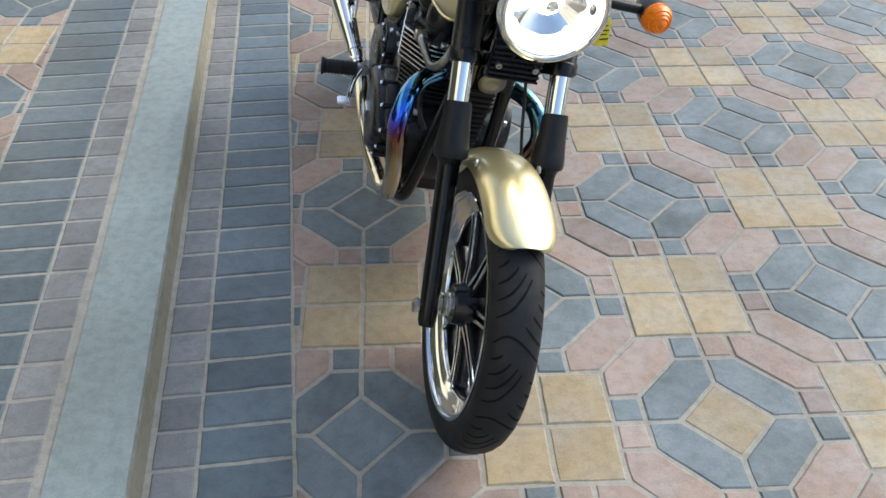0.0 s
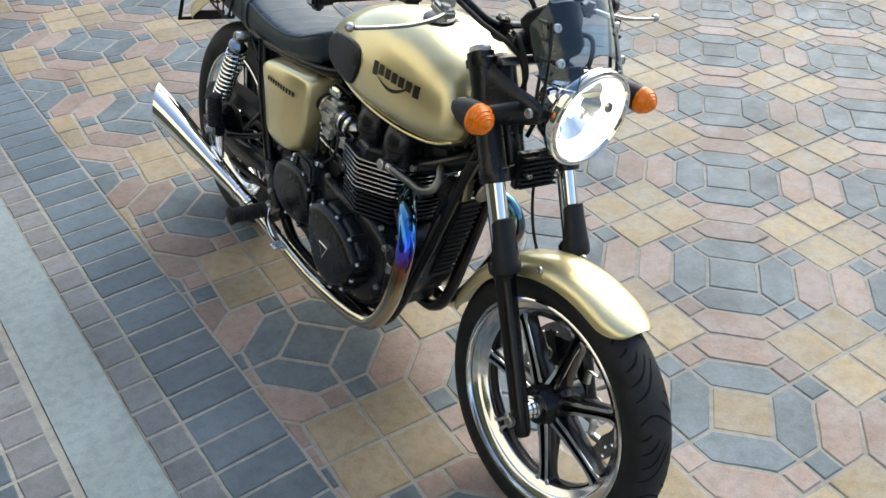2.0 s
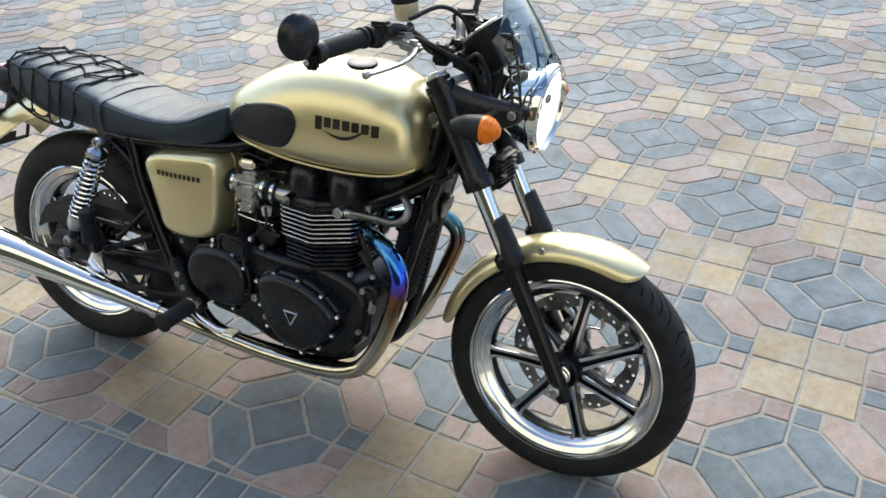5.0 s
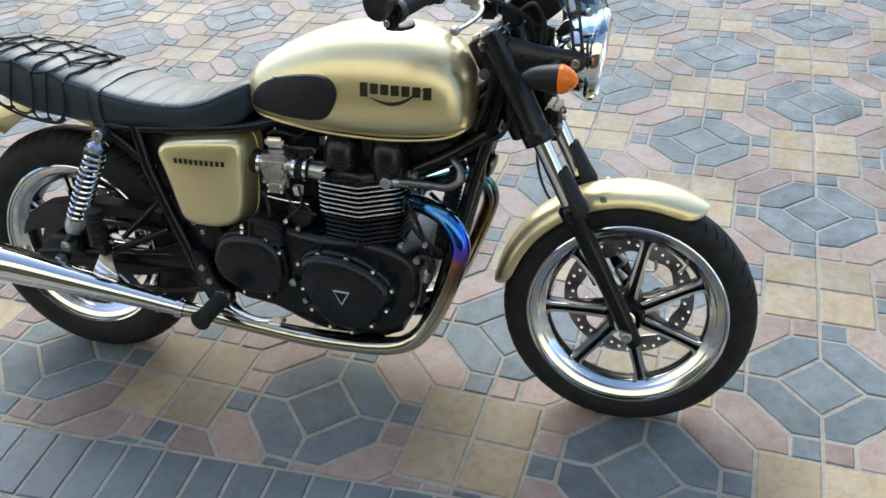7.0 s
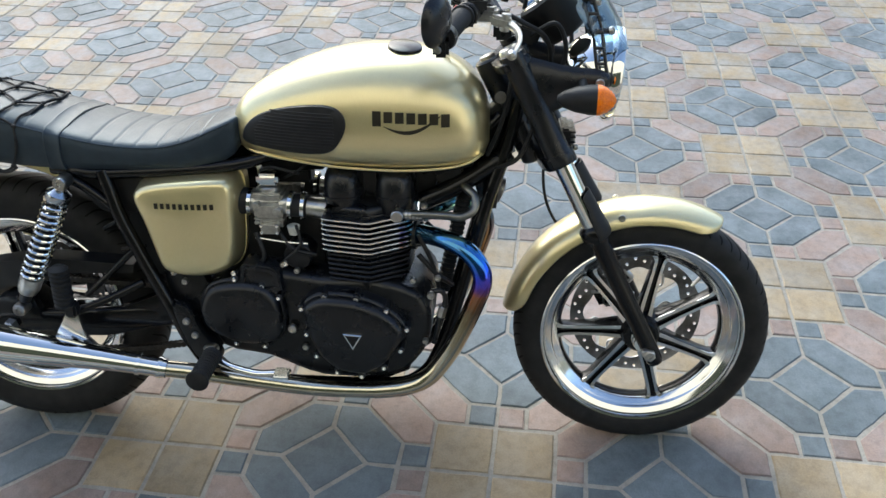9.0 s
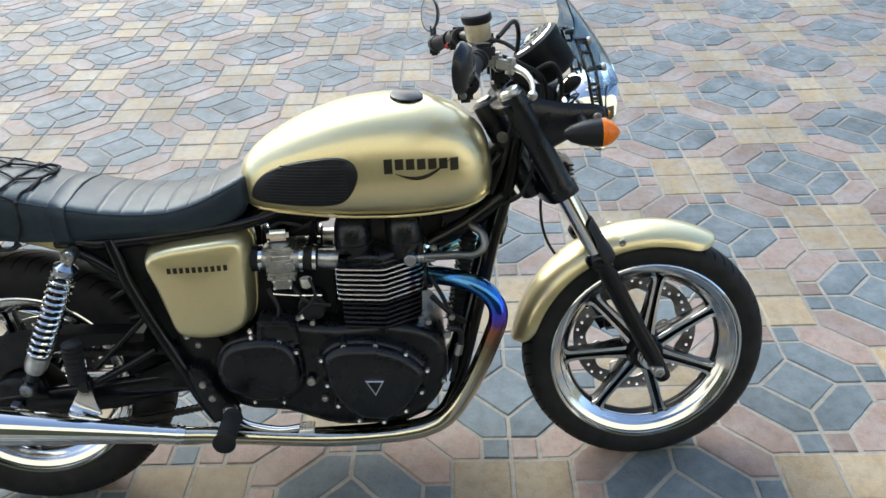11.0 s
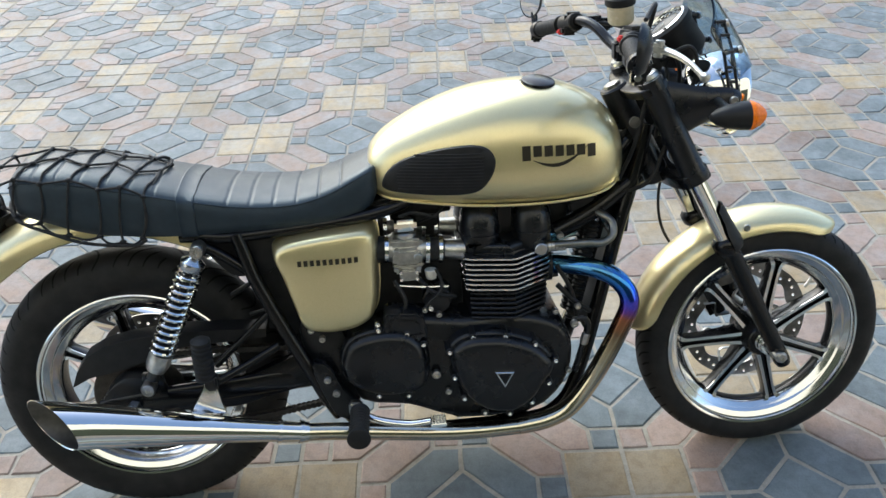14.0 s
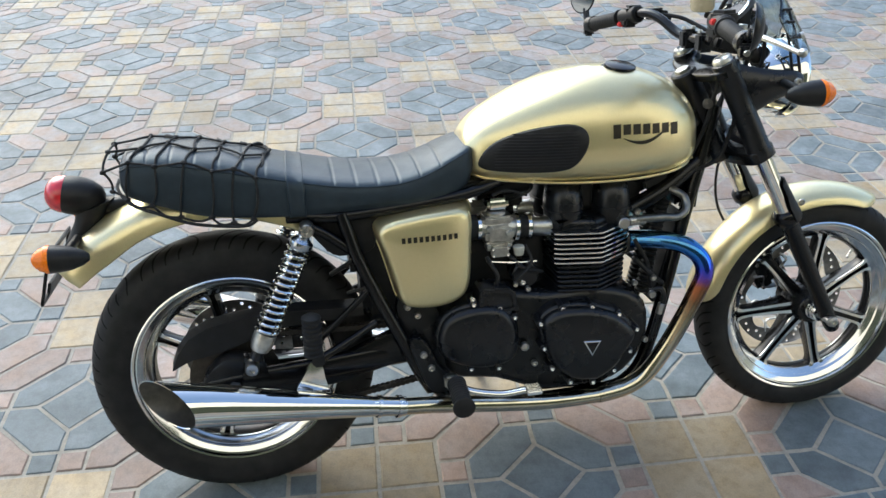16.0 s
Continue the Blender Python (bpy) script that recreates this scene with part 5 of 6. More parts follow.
for sgn in (-1, 1):
    b = bmesh.new()
    slab_of(b, smooth_outline([(0.408, 0.385), (0.445, 0.38), (0.470, 0.32), (0.505, 0.275), (0.50, 0.25), (0.455, 0.252), (0.43, 0.30)], 3), sgn * 0.125, sgn * 0.148, 0.005)
    plate = part("footrest_plate", b, M["satin"], bike)
    for x, z in ((0.438, 0.351), (0.454, 0.316)):
        b = bmesh.new()
        bolt(b, (x, sgn * 0.147, z), (0, sgn, 0), 0.0085, 0.009)
        part("plate_bolt", b, M["steel"], plate)
    for x, z in ((1.111, 0.637), (1.102, 0.612)):
        b = bmesh.new()
        bolt(b, (x - 0.004, sgn * 0.054, z), (0, sgn, 0), 0.008, 0.007)
        part("frame_bolt", b, M["steel"], bike)
    b = bmesh.new()
    slab_of(b, [(1.088, 0.60), (1.122, 0.60), (1.128, 0.655), (1.098, 0.655)], sgn * 0.03, sgn * 0.054, 0.003)
    part("frame_lug", b, M["gloss"], bike)
    b = bmesh.new()
    slab_of(b, smooth_outline([(0.392, 0.475), (0.45, 0.478), (0.485, 0.43), (0.505, 0.35), (0.502, 0.27), (0.455, 0.26), (0.43, 0.33), (0.395, 0.40)], 3), sgn * 0.088, sgn * 0.112, 0.004)
    pivot = part("swingarm_plate", b, M["satin"], bike)
    for x, z in ((0.412, 0.457), (0.434, 0.434)):
        b = bmesh.new()
        bolt(b, (x, sgn * 0.111, z), (0, sgn, 0), 0.0075, 0.012)
        part("plate_bolt", b, M["steel"], pivot)
    # footrest
    b = bmesh.new()
    prof = [(0.0, 0.0), (0.0212, 0.0), (0.0220, 0.004)]
    for k in range(9):
        s = 0.009 + 0.0094 * k
        prof += [(0.0192, s), (0.0212, s + 0.0015), (0.0212, s + 0.0052), (0.0192, s + 0.0068)]
    turned(b, prof + [(0.0230, 0.093), (0.0248, 0.095), (0.0248, 0.099), (0.0222, 0.101), (0.0, 0.101)], (0.503, sgn * 0.190, 0.290), (-0.003, sgn * 0.112, -0.006), 18, False)
    peg = part("footrest", b, M["rubber"], bike, "black ribbed rubber footrest")
    b = bmesh.new()
    rod(b, (0.492, sgn * 0.145, 0.283), (0.500, sgn * 0.202, 0.287), 0.012, seg=12)
    block(b, (0.494, sgn * 0.17, 0.288), (0.03, 0.022, 0.034), 0.005)
    part("footrest_hanger", b, M["cast"], peg)
    # folded passenger footrest
    b = bmesh.new()
    prof = [(0.0, 0.0)]
    for k in range(9):
        s = 0.0107 * k
        prof += [(0.0172, s), (0.0206, s + 0.0018), (0.0206, s + 0.0055), (0.0172, s + 0.0078)]
    turned(b, prof + [(0.012, 0.097), (0.0, 0.097)], (0.196, sgn * 0.205, 0.410), (0.03, sgn * 0.03, 0.95), 16, False)
    pp = part("passenger_footrest", b, M["rubber"], bike, "folded black ribbed passenger footrest")
    b = bmesh.new()
    block(b, (0.205, sgn * 0.195, 0.398), (0.026, 0.028, 0.034), 0.005)
    part("peg_clevis", b, M["satin"], pp)
    b = bmesh.new()
    tube(b, [(0.207, sgn * 0.165, 0.38), (0.27, sgn * 0.14, 0.40), (0.34, sgn * 0.12, 0.43)], 0.009, 10, 5)
    part("peg_arm", b, M["gloss"], pp)
    b = bmesh.new()
    slab_of(b, [(0.148, 0.322), (0.222, 0.316), (0.216, 0.345), (0.212, 0.385), (0.186, 0.385), (0.172, 0.360)], sgn * 0.182, sgn * 0.190, 0.002)
    part("silencer_bracket", b, M["alu"], pp, "bright silencer bracket")
b = bmesh.new()
tube(b, [(0.495, -0.172, 0.292), (0.53, -0.195, 0.272), (0.60, -0.212, 0.262), (0.655, -0.222, 0.270)], 0.0085, 12, 6, flat=0.75)
pedal = part("brake_pedal", b, M["chrome"], bike, "chrome rear brake pedal")
b = bmesh.new()
block(b, (0.668, -0.232, 0.274), (0.034, 0.036, 0.010), 0.002)
for i in range(5):
    for j in range(5):
        block(b, (0.655 + 0.0065 * i, -0.245 + 0.0065 * j, 0.2805), (0.0038, 0.0038, 0.004), 0.0008)
part("pedal_pad", b, M["brushed"], pedal, "knurled aluminium pedal pad")
b = bmesh.new()
tube(b, [(0.60, 0.12, 0.20), (0.63, 0.20, 0.12), (0.645, 0.262, 0.062)], 0.011, 12, 4)
stand = part("side_stand", b, M["gloss"], bike, "black side stand on the ground")
b = bmesh.new()
block(b, (0.65, 0.268, 0.0605), (0.05, 0.034, 0.008), 0.003, Matrix.Rotation(radians(12.6), 3, "X"))
part("stand_foot", b, M["gloss"], stand)
b = bmesh.new()
tube(b, [(0.47, 0.13, 0.25), (0.60, 0.20, 0.24), (0.70, 0.215, 0.255)], 0.006, 10, 4)
part("gear_lever", b, M["steel"], bike)

# ---- rear suspension, swingarm, chain ----
for sgn in (-1, 1):
    top, low = Vector((0.209, sgn * 0.142, 0.672)), Vector((0.062, sgn * 0.148, 0.372))
    ax = (low - top).normalized()
    ln = (low - top).length
    b = bmesh.new()
    turned(b, [(0.0, 0.0), (0.011, 0.004), (0.013, 0.018), (0.020, 0.024), (0.0255, 0.028), (0.0265, 0.040), (0.0225, 0.046), (0.0, 0.046)], top, ax, 24, False)
    shock = part("rear_shock", b, M["shockcap"], bike, "chrome coil-spring rear shock absorber")
    b = bmesh.new()
    pts = []
    turns = 12.5
    n1 = ax.orthogonal().normalized()
    n2 = ax.cross(n1)
    for k in range(int(turns * 12) + 1):
        u = k / (turns * 12)
        w = 2 * math.pi * turns * u
        d = 0.046 + (ln - 0.046 - 0.085) * u
        pts.append(tuple(top + ax * d + (n1 * math.cos(w) + n2 * math.sin(w)) * 0.0235))
    tube(b, pts, 0.0043, 8, 1)
    part("coil_spring", b, M["chrome"], shock, "chrome coil spring")
    b = bmesh.new()
    rod(b, top + ax * 0.03, top + ax * 0.20, 0.008, seg=12)
    rod(b, top + ax * 0.12, top + ax * (ln - 0.02), 0.0135, seg=16)
    part("damper_body", b, M["satin"], shock)
    b = bmesh.new()
    turned(b, [(0.0135, ln - 0.088), (0.0245, ln - 0.088), (0.0245, ln - 0.06), (0.020, ln - 0.045), (0.0135, ln - 0.045)], top, ax, 24)
    part("spring_seat", b, M["cast"], shock)
    for p in (top, low):
        b = bmesh.new()
        turned(b, [(0, -0.02), (0.015, -0.02), (0.016, 0.012), (0.013, 0.018), (0.006, 0.018), (0.005, 0.012), (0, 0.012)], p, (0, sgn, 0), 16, False)
        part("shock_bolt", b, M["steel"], shock)
    # swingarm leg
    b = bmesh.new()
    rings = []
    for x, z, hh in ((-0.055, 0.318, 0.018), (-0.03, 0.318, 0.026), (0.06, 0.325, 0.028), (0.20, 0.335, 0.025), (0.45, 0.345, 0.028)):
        y = sgn * (0.118 if x < 0.25 else 0.10)
        rings.append([(x, y + 0.014 * math.copysign(abs(math.cos(w)) ** 0.6, math.cos(w)), z + hh * math.copysign(abs(math.sin(w)) ** 0.6, math.sin(w))) for w in [2 * math.pi * k / 16 for k in range(16)]])
    loft(b, rings)
    arm = part("swingarm", b, M["gloss"], bike, "gloss black swingarm")
    b = bmesh.new()
    slab_of(b, [(0.035, 0.335), (0.095, 0.335), (0.085, 0.392), (0.045, 0.392)], sgn * 0.115, sgn * 0.135, 0.004)
    part("shock_lug", b, M["gloss"], arm)
    b = bmesh.new()
    turned(b, [(0, 0.10), (0.016, 0.10), (0.016, 0.148), (0.013, 0.152), (0, 0.152)], (RX, 0, RZ), (0, sgn, 0), 6, False)
    part("rear_axle_nut", b, M["steel"], arm)
b = bmesh.new()
GUARD = [(-0.116, 0.366), (-0.100, 0.402), (-0.072, 0.437), (-0.030, 0.459), (0.030, 0.471), (0.130, 0.479), (0.315, 0.469)]
GUARD_DEPTH = (0.004, 0.034, 0.060, 0.068, 0.062, 0.040, 0.022)
rings = []
for k, (x, z) in enumerate(GUARD):
    t = Vector((GUARD[min(k + 1, 6)][0] - GUARD[max(k - 1, 0)][0], 0, GUARD[min(k + 1, 6)][1] - GUARD[max(k - 1, 0)][1])).normalized()
    nrm = Vector((-t.z, 0, t.x))
    c = Vector((x, 0, z))
    deep = GUARD_DEPTH[k]
    rings.append([c + Vector((0, -0.062, 0)), c + Vector((0, -0.105, 0)) - nrm * 0.004, c + Vector((0, -0.108, 0)) - nrm * deep, c + Vector((0, -0.104, 0)) - nrm * deep, c + Vector((0, -0.102, 0)) - nrm * 0.008, c + Vector((0, -0.062, 0)) - nrm * 0.004])
loft(b, rings)
part("chain_guard", b, M["plastic"], bike, "black plastic chain guard", 30)
b = bmesh.new()
turned(b, [(0.055, -0.072), (0.098, -0.072), (0.102, -0.075), (0.098, -0.078), (0.055, -0.078)], (RX, 0, RZ), (0, 1, 0), 44)
part("sprocket", b, M["chainm"], rear, "steel rear sprocket")
b = bmesh.new()
run = []
for u in np.linspace(0, 1, 42):
    run.append(Vector((0.05 + 0.47 * u, -0.075, RZ - 0.098 + (0.052) * u - 0.012 * math.sin(math.pi * u))))
for u in np.linspace(0, 1, 42):
    run.append(Vector((0.05 + 0.47 * u, -0.075, RZ + 0.098 - 0.02 * u)))
for k, p in enumerate(run):
    if k == 41:
        continue
    q = run[k + 1] if k + 1 < len(run) else p
    for yy in (-0.007, 0.007):
        rod(b, p + Vector((0, yy - 0.0015, 0)), p + Vector((0, yy + 0.0015, 0)), 0.0072, seg=8)
    rod(b, p + Vector((0, -0.008, 0)), p + Vector((0, 0.008, 0)), 0.0045, seg=6)
    if k not in (41, 83) and (q - p).length < 0.05:
        block(b, (p + q) / 2, ((q - p).length, 0.012, 0.008), 0.001)
o = part("drive_chain", b, M["chainm"], bike, "oily steel drive chain")
o["kind"] = "stuff"
b = bmesh.new()
block(b, (-0.075, 0.078, 0.345), (0.06, 0.05, 0.045), 0.01, Matrix.Rotation(radians(20), 3, "Y"))
part("rear_caliper", b, M["satin"], bike)
b = bmesh.new()
slab_of(b, smooth_outline([(-0.05, 0.335), (0.0, 0.385), (0.05, 0.38), (0.075, 0.34), (0.05, 0.300), (-0.02, 0.29)], 3), -0.085, -0.128, 0.006)
part("axle_carrier", b, M["satin"], bike)

# ---- rear mudguard and tail ----
b = bmesh.new()
rings = []
rows = [(60, 0.367, 0.086), (64, 0.369, 0.089), (70, 0.370, 0.090), (84, 0.373, 0.090), (98, 0.378, 0.090), (112, 0.385, 0.090), (124, 0.388, 0.091), (132, 0.394, 0.091), (136.5, 0.398, 0.089), (139, 0.400, 0.082)]
for a, r, hw in [tuple(q) for q in spline(rows, 4)]:
    w = radians(a)
    row = []
    dip = 0.024 * min(1.0, max(0.0, (a - 88) / 38))
    for off, rev in ((0.0, False), (-0.003, True)):
        pts = []
        for s in range(-8, 9):
            u = s / 8 * math.pi / 2 * 0.97
            rr = r + off - dip + (0.062 + dip) * math.cos(u) ** 0.65
            pts.append((RX + rr * math.cos(w), (hw + off) * math.sin(u), RZ + rr * math.sin(w)))
        row += pts[::-1] if rev else pts
    rings.append(row)
loft(b, rings)
part("rear_mudguard", b, M["gold"], bike, "champagne gold rear mudguard")
b = bmesh.new()
turned(b, [(0.0, 0.0), (0.012, 0.001), (0.025, 0.009), (0.036, 0.028), (0.0415, 0.052), (0.041, 0.074), (0.039, 0.084), (0.0, 0.084)], (-0.206, 0, 0.738), (-0.975, 0, 0.22), 28, False)
tail = part("tail_light", b, M["plastic"], bike, "black tail light shell with a red lens")
b = bmesh.new()
turned(b, [(0, 0.082), (0.040, 0.082), (0.0405, 0.088), (0.036, 0.104), (0.024, 0.116), (0.010, 0.121), (0, 0.122)], (-0.206, 0, 0.738), (-0.975, 0, 0.22), 28, False)
part("red_lens", b, M["red"], tail, "red ribbed tail lens")
b = bmesh.new()
rings = []
for x, z, hx, hy in ((-0.230, 0.728, 0.042, 0.034), (-0.240, 0.705, 0.038, 0.032), (-0.257, 0.68, 0.034, 0.032), (-0.282, 0.645, 0.030, 0.034), (-0.312, 0.612, 0.018, 0.032)):
    rings.append([(x + hx * math.cos(w), hy * math.sin(w), z + 0.3 * hx * math.cos(w)) for w in [2 * math.pi * k / 16 for k in range(16)]])
loft(b, rings)
tube(b, [(-0.24, 0, 0.715), (-0.20, 0, 0.722), (-0.16, 0, 0.725)], 0.016, 10, 4)
part("tail_light_stalk", b, M["plastic"], bike)


def indicator(name, tip, back, stem, sgn, length=0.104):
    """A bullet-shaped turn signal with an amber lens; tip towards back gives its axis."""
    b = bmesh.new()
    tip, back = Vector(tip), Vector(back)
    ax = (tip - back).normalized()
    turned(b, [(0, 0.0), (0.007, 0.001), (0.016, 0.013), (0.0235, 0.034), (0.0275, 0.058), (0.0285, 0.074), (0, 0.074)], back, ax, 24, False)
    ind = part(name, b, M["plastic"], bike, "black bullet turn signal with amber lens")
    b = bmesh.new()
    turned(b, [(0, 0.073), (0.0285, 0.073), (0.0285, 0.080), (0.0272, 0.081), (0.0272, 0.083), (0.0262, 0.0845), (0.0225, 0.0935), (0.0205, 0.0935), (0.0175, 0.0995), (0.0155, 0.0990), (0.012, 0.1045), (0.0095, 0.1038), (0.006, 0.1075), (0, 0.109)], back, ax, 24, False)
    part("amber_lens", b, M["orange"], ind, "orange ribbed lens")
    b = bmesh.new()
    tube(b, [tuple(back + ax * 0.05), tuple((back + ax * 0.05 + Vector(stem)) / 2), stem], 0.0095, 12, 3)
    part("signal_stem", b, M["plastic"], ind)
    return ind


for sgn in (-1, 1):
    indicator("front_turn_signal", (1.333, sgn * 0.220, 0.884), (1.229, sgn * 0.214, 0.884), (1.285, sgn * 0.095, 0.892), sgn)
    indicator("rear_turn_signal", (-0.325, sgn * 0.172, 0.674), (-0.218, sgn * 0.168, 0.668), (-0.27, sgn * 0.02, 0.665), sgn)
b = bmesh.new()
for y0, y1, z0, z1 in ((-0.10, 0.10, 0.545, 0.557), (-0.10, -0.088, 0.545, 0.655), (0.088, 0.10, 0.545, 0.655), (-0.10, 0.10, 0.645, 0.657), (-0.05, 0.05, 0.547, 0.580)):
    block(b, (-0.345 + 0.30 * ((z0 + z1) / 2 - 0.56), (y0 + y1) / 2, (z0 + z1) / 2), (0.006, y1 - y0, z1 - z0), 0.002, Matrix.Rotation(radians(17), 3, "Y"))
part("plate_holder", b, M["plastic"], bike, "empty black number plate holder")

# ---- headlight, screen, instruments ----
AX = Vector((0.992, 0, -0.10)).normalized()
HL = Vector((1.353, 0.008, 0.885))
b = bmesh.new()
turned(b, [(0.0, -0.105), (0.02, -0.104), (0.045, -0.096), (0.066, -0.078), (0.079, -0.052), (0.086, -0.022), (0.0885, -0.004), (0.0865, -0.004), (0.084, -0.022), (0.0, -0.08)], HL, AX, 48, False)
lamp = part("headlight", b, M["chrome"], bike, "chrome round headlight, switched on")
b = bmesh.new()
turned(b, [(0.0845, -0.014), (0.0945, -0.014), (0.099, -0.006), (0.0995, 0.002), (0.097, 0.009), (0.0935, 0.0105), (0.092, 0.008), (0.090, 0.012), (0.087, 0.013), (0.0845, 0.010)], HL, AX, 56)
part("headlight_rim", b, M["chrome"], lamp, "chrome headlight rim")
b = bmesh.new()
turned(b, [(0.085, 0.004), (0.083, -0.005), (0.080, -0.014), (0.073, -0.026), (0.065, -0.036), (0.055, -0.045), (0.045, -0.052), (0.030, -0.058), (0.018, -0.061), (0.0, -0.061)], HL, AX, 36, False)
facet = random.Random(8)
for v in b.verts:
    v.co += AX * facet.uniform(-0.0016, 0.0016)
part("reflector", b, M["reflector"], lamp, "silvered facet reflector", 2)
b = bmesh.new()
turned(b, [(0.0, 0.018), (0.03, 0.0165), (0.06, 0.012), (0.086, 0.004), (0.086, 0.001), (0.06, 0.009), (0.03, 0.0135), (0.0, 0.015)], HL, AX, 48, False)
o = part("headlight_lens", b, M["glass"], lamp, "clear glass headlight lens")
o.visible_shadow = False
b = bmesh.new()
rod(b, HL - AX * 0.058, HL - AX * 0.018, 0.008, seg=12)
part("bulb", b, M["bulb"], lamp, "lit bulb")
b = bmesh.new()
turned(b, [(0, 0), (0.011, 0), (0.010, 0.004), (0.0, 0.007)], HL - AX * 0.016, AX, 16, False)
part("bulb_shield", b, M["chrome"], lamp)
b = bmesh.new()
block(b, (1.262, -0.002, 0.741), (0.02, 0.104, 0.078), 0.004)
reg = part("regulator", b, M["satin"], bike, "finned black regulator under the headlight")
for k in range(7):
    b = bmesh.new()
    block(b, (1.270, -0.002, 0.710 + 0.0105 * k), (0.026, 0.100, 0.0038), 0.0012)
    part("regulator_fin", b, M["satin"], reg)
for y in (-0.038, 0.034):
    b = bmesh.new()
    bolt(b, (1.276, y, 0.738), (1, 0, 0), 0.0065, 0.014)
    part("regulator_bolt", b, M["steel"], reg)
b = bmesh.new()
turned(b, [(0, 0.0), (0.028, 0.0), (0.031, 0.005), (0.030, 0.012), (0.016, 0.016), (0.010, 0.014), (0.0, 0.015)], (1.122, 0.008, 0.625), (0.93, 0, -0.3), 28, False)
part("horn", b, M["dull"], bike, "round metal horn")
b = bmesh.new()
block(b, (1.066, 0.0, 0.47), (0.012, 0.064, 0.24), 0.004, Matrix.Rotation(radians(15), 3, "Y"))
cooler = part("oil_cooler", b, M["plastic"], bike, "finned black oil cooler")
for k in range(14):
    z = 0.372 + 0.015 * k
    b = bmesh.new()
    block(b, (1.0725 + 0.268 * (z - 0.47), 0.0, z), (0.012, 0.060, 0.004), 0.001, Matrix.Rotation(radians(15), 3, "Y"))
    part("cooler_fin", b, M["plastic"], cooler)
# coils, gusset and wiring under the front of the tank
for y in (-0.035, 0.035):
    b = bmesh.new()
    rod(b, (0.985, y, 0.690), (1.065, y, 0.715), 0.024, seg=16)
    block(b, (1.02, y, 0.675), (0.06, 0.03, 0.03), 0.005, Matrix.Rotation(radians(-17), 3, "Y"))
    part("ignition_coil", b, M["plastic"], bike, "black ignition coil")
b = bmesh.new()
slab_of(b, [(1.03, 0.735), (1.125, 0.835), (1.165, 0.80), (1.15, 0.72), (1.118, 0.62), (1.085, 0.60), (1.07, 0.66)], 0.026, -0.026, 0.006)
part("head_gusset", b, M["gloss"], bike)
# ribbed hoses behind the downtubes
for y in (-0.022, 0.03):
    b = bmesh.new()
    prof = [(0.0, 0.0)]
    for k in range(20):
        prof += [(0.0125, 0.012 * k), (0.0165, 0.012 * k + 0.003), (0.0165, 0.012 * k + 0.007), (0.0125, 0.012 * k + 0.010)]
    turned(b, prof + [(0.0, 0.245)], (1.004, y, 0.385), (0.20, 0, 0.97), 16, False)
    part("ribbed_hose", b, M["rubber"], bike, "black ribbed rubber hose")
for sgn in (-1, 1):
    b = bmesh.new()
    tube(b, [(0.955, sgn * 0.095, 0.505), (0.995, sgn * 0.10, 0.462), (1.03, sgn * 0.085, 0.43)], 0.006, 10, 4)
    stay = part("engine_stay", b, M["satin"], bike)
    b = bmesh.new()
    bolt(b, (0.998, sgn * 0.104, 0.455), (0, sgn, 0), 0.0075, 0.008)
    part("stay_bolt", b, M["steel"], stay)
b = bmesh.new()
tube(b, [(0.985, -0.12, 0.428), (1.006, -0.128, 0.435), (1.016, -0.13, 0.42), (1.013, -0.13, 0.39), (1.003, -0.128, 0.365), (0.998, -0.125, 0.335), (0.99, -0.12, 0.30)], 0.0062, 10, 5)
oil = part("oil_pipe", b, M["satin"], engine, "bent metal oil pipe at the crankcase")
b = bmesh.new()
rod(b, (1.012, -0.13, 0.398), (1.006, -0.129, 0.372), 0.0095, seg=6)
part("pipe_nut", b, M["steel"], oil)


def screen_x(y, z):
    return 1.375 - 0.56 * (z - 0.975) - 0.9 * (z - 0.975) ** 2 - 2.2 * y * y - 450 * y ** 4


b = bmesh.new()
rows = []
ZN, YN = 16, 16
for side in (0.0, -0.003):
    grid = []
    for i in range(ZN + 1):
        u = i / ZN
        row = []
        for j in range(YN + 1):
            v = 2 * j / YN - 1
            z0 = 0.948 + 0.058 * max(0.0, 1 - (v / 0.62) ** 2) ** 0.5
            z = z0 + (1.150 - 0.05 * v * v - z0) * u
            y = v * (0.099 + 0.005 * math.sin(math.pi * min(1, u * 1.1)) - 0.030 * max(0, u - 0.55) / 0.45)
            row.append(b.verts.new((screen_x(y, z) + side, y, z)))
        grid.append(row)
    rows.append(grid)
for g in rows:
    for i in range(ZN):
        for j in range(YN):
            b.faces.new((g[i][j], g[i][j + 1], g[i + 1][j + 1], g[i + 1][j]))
rim0 = [rows[0][0][j] for j in range(YN + 1)] + [rows[0][i][YN] for i in range(1, ZN + 1)] + [rows[0][ZN][j] for j in range(YN - 1, -1, -1)] + [rows[0][i][0] for i in range(ZN - 1, 0, -1)]
rim1 = [rows[1][0][j] for j in range(YN + 1)] + [rows[1][i][YN] for i in range(1, ZN + 1)] + [rows[1][ZN][j] for j in range(YN - 1, -1, -1)] + [rows[1][i][0] for i in range(ZN - 1, 0, -1)]
for i in range(len(rim0)):
    b.faces.new((rim0[i], rim0[(i + 1) % len(rim0)], rim1[(i + 1) % len(rim0)], rim1[i]))
bmesh.ops.recalc_face_normals(b, faces=b.faces)
scr = part("fly_screen", b, M["smoke"], bike, "smoked clear plastic fly screen")
scr.visible_shadow = False
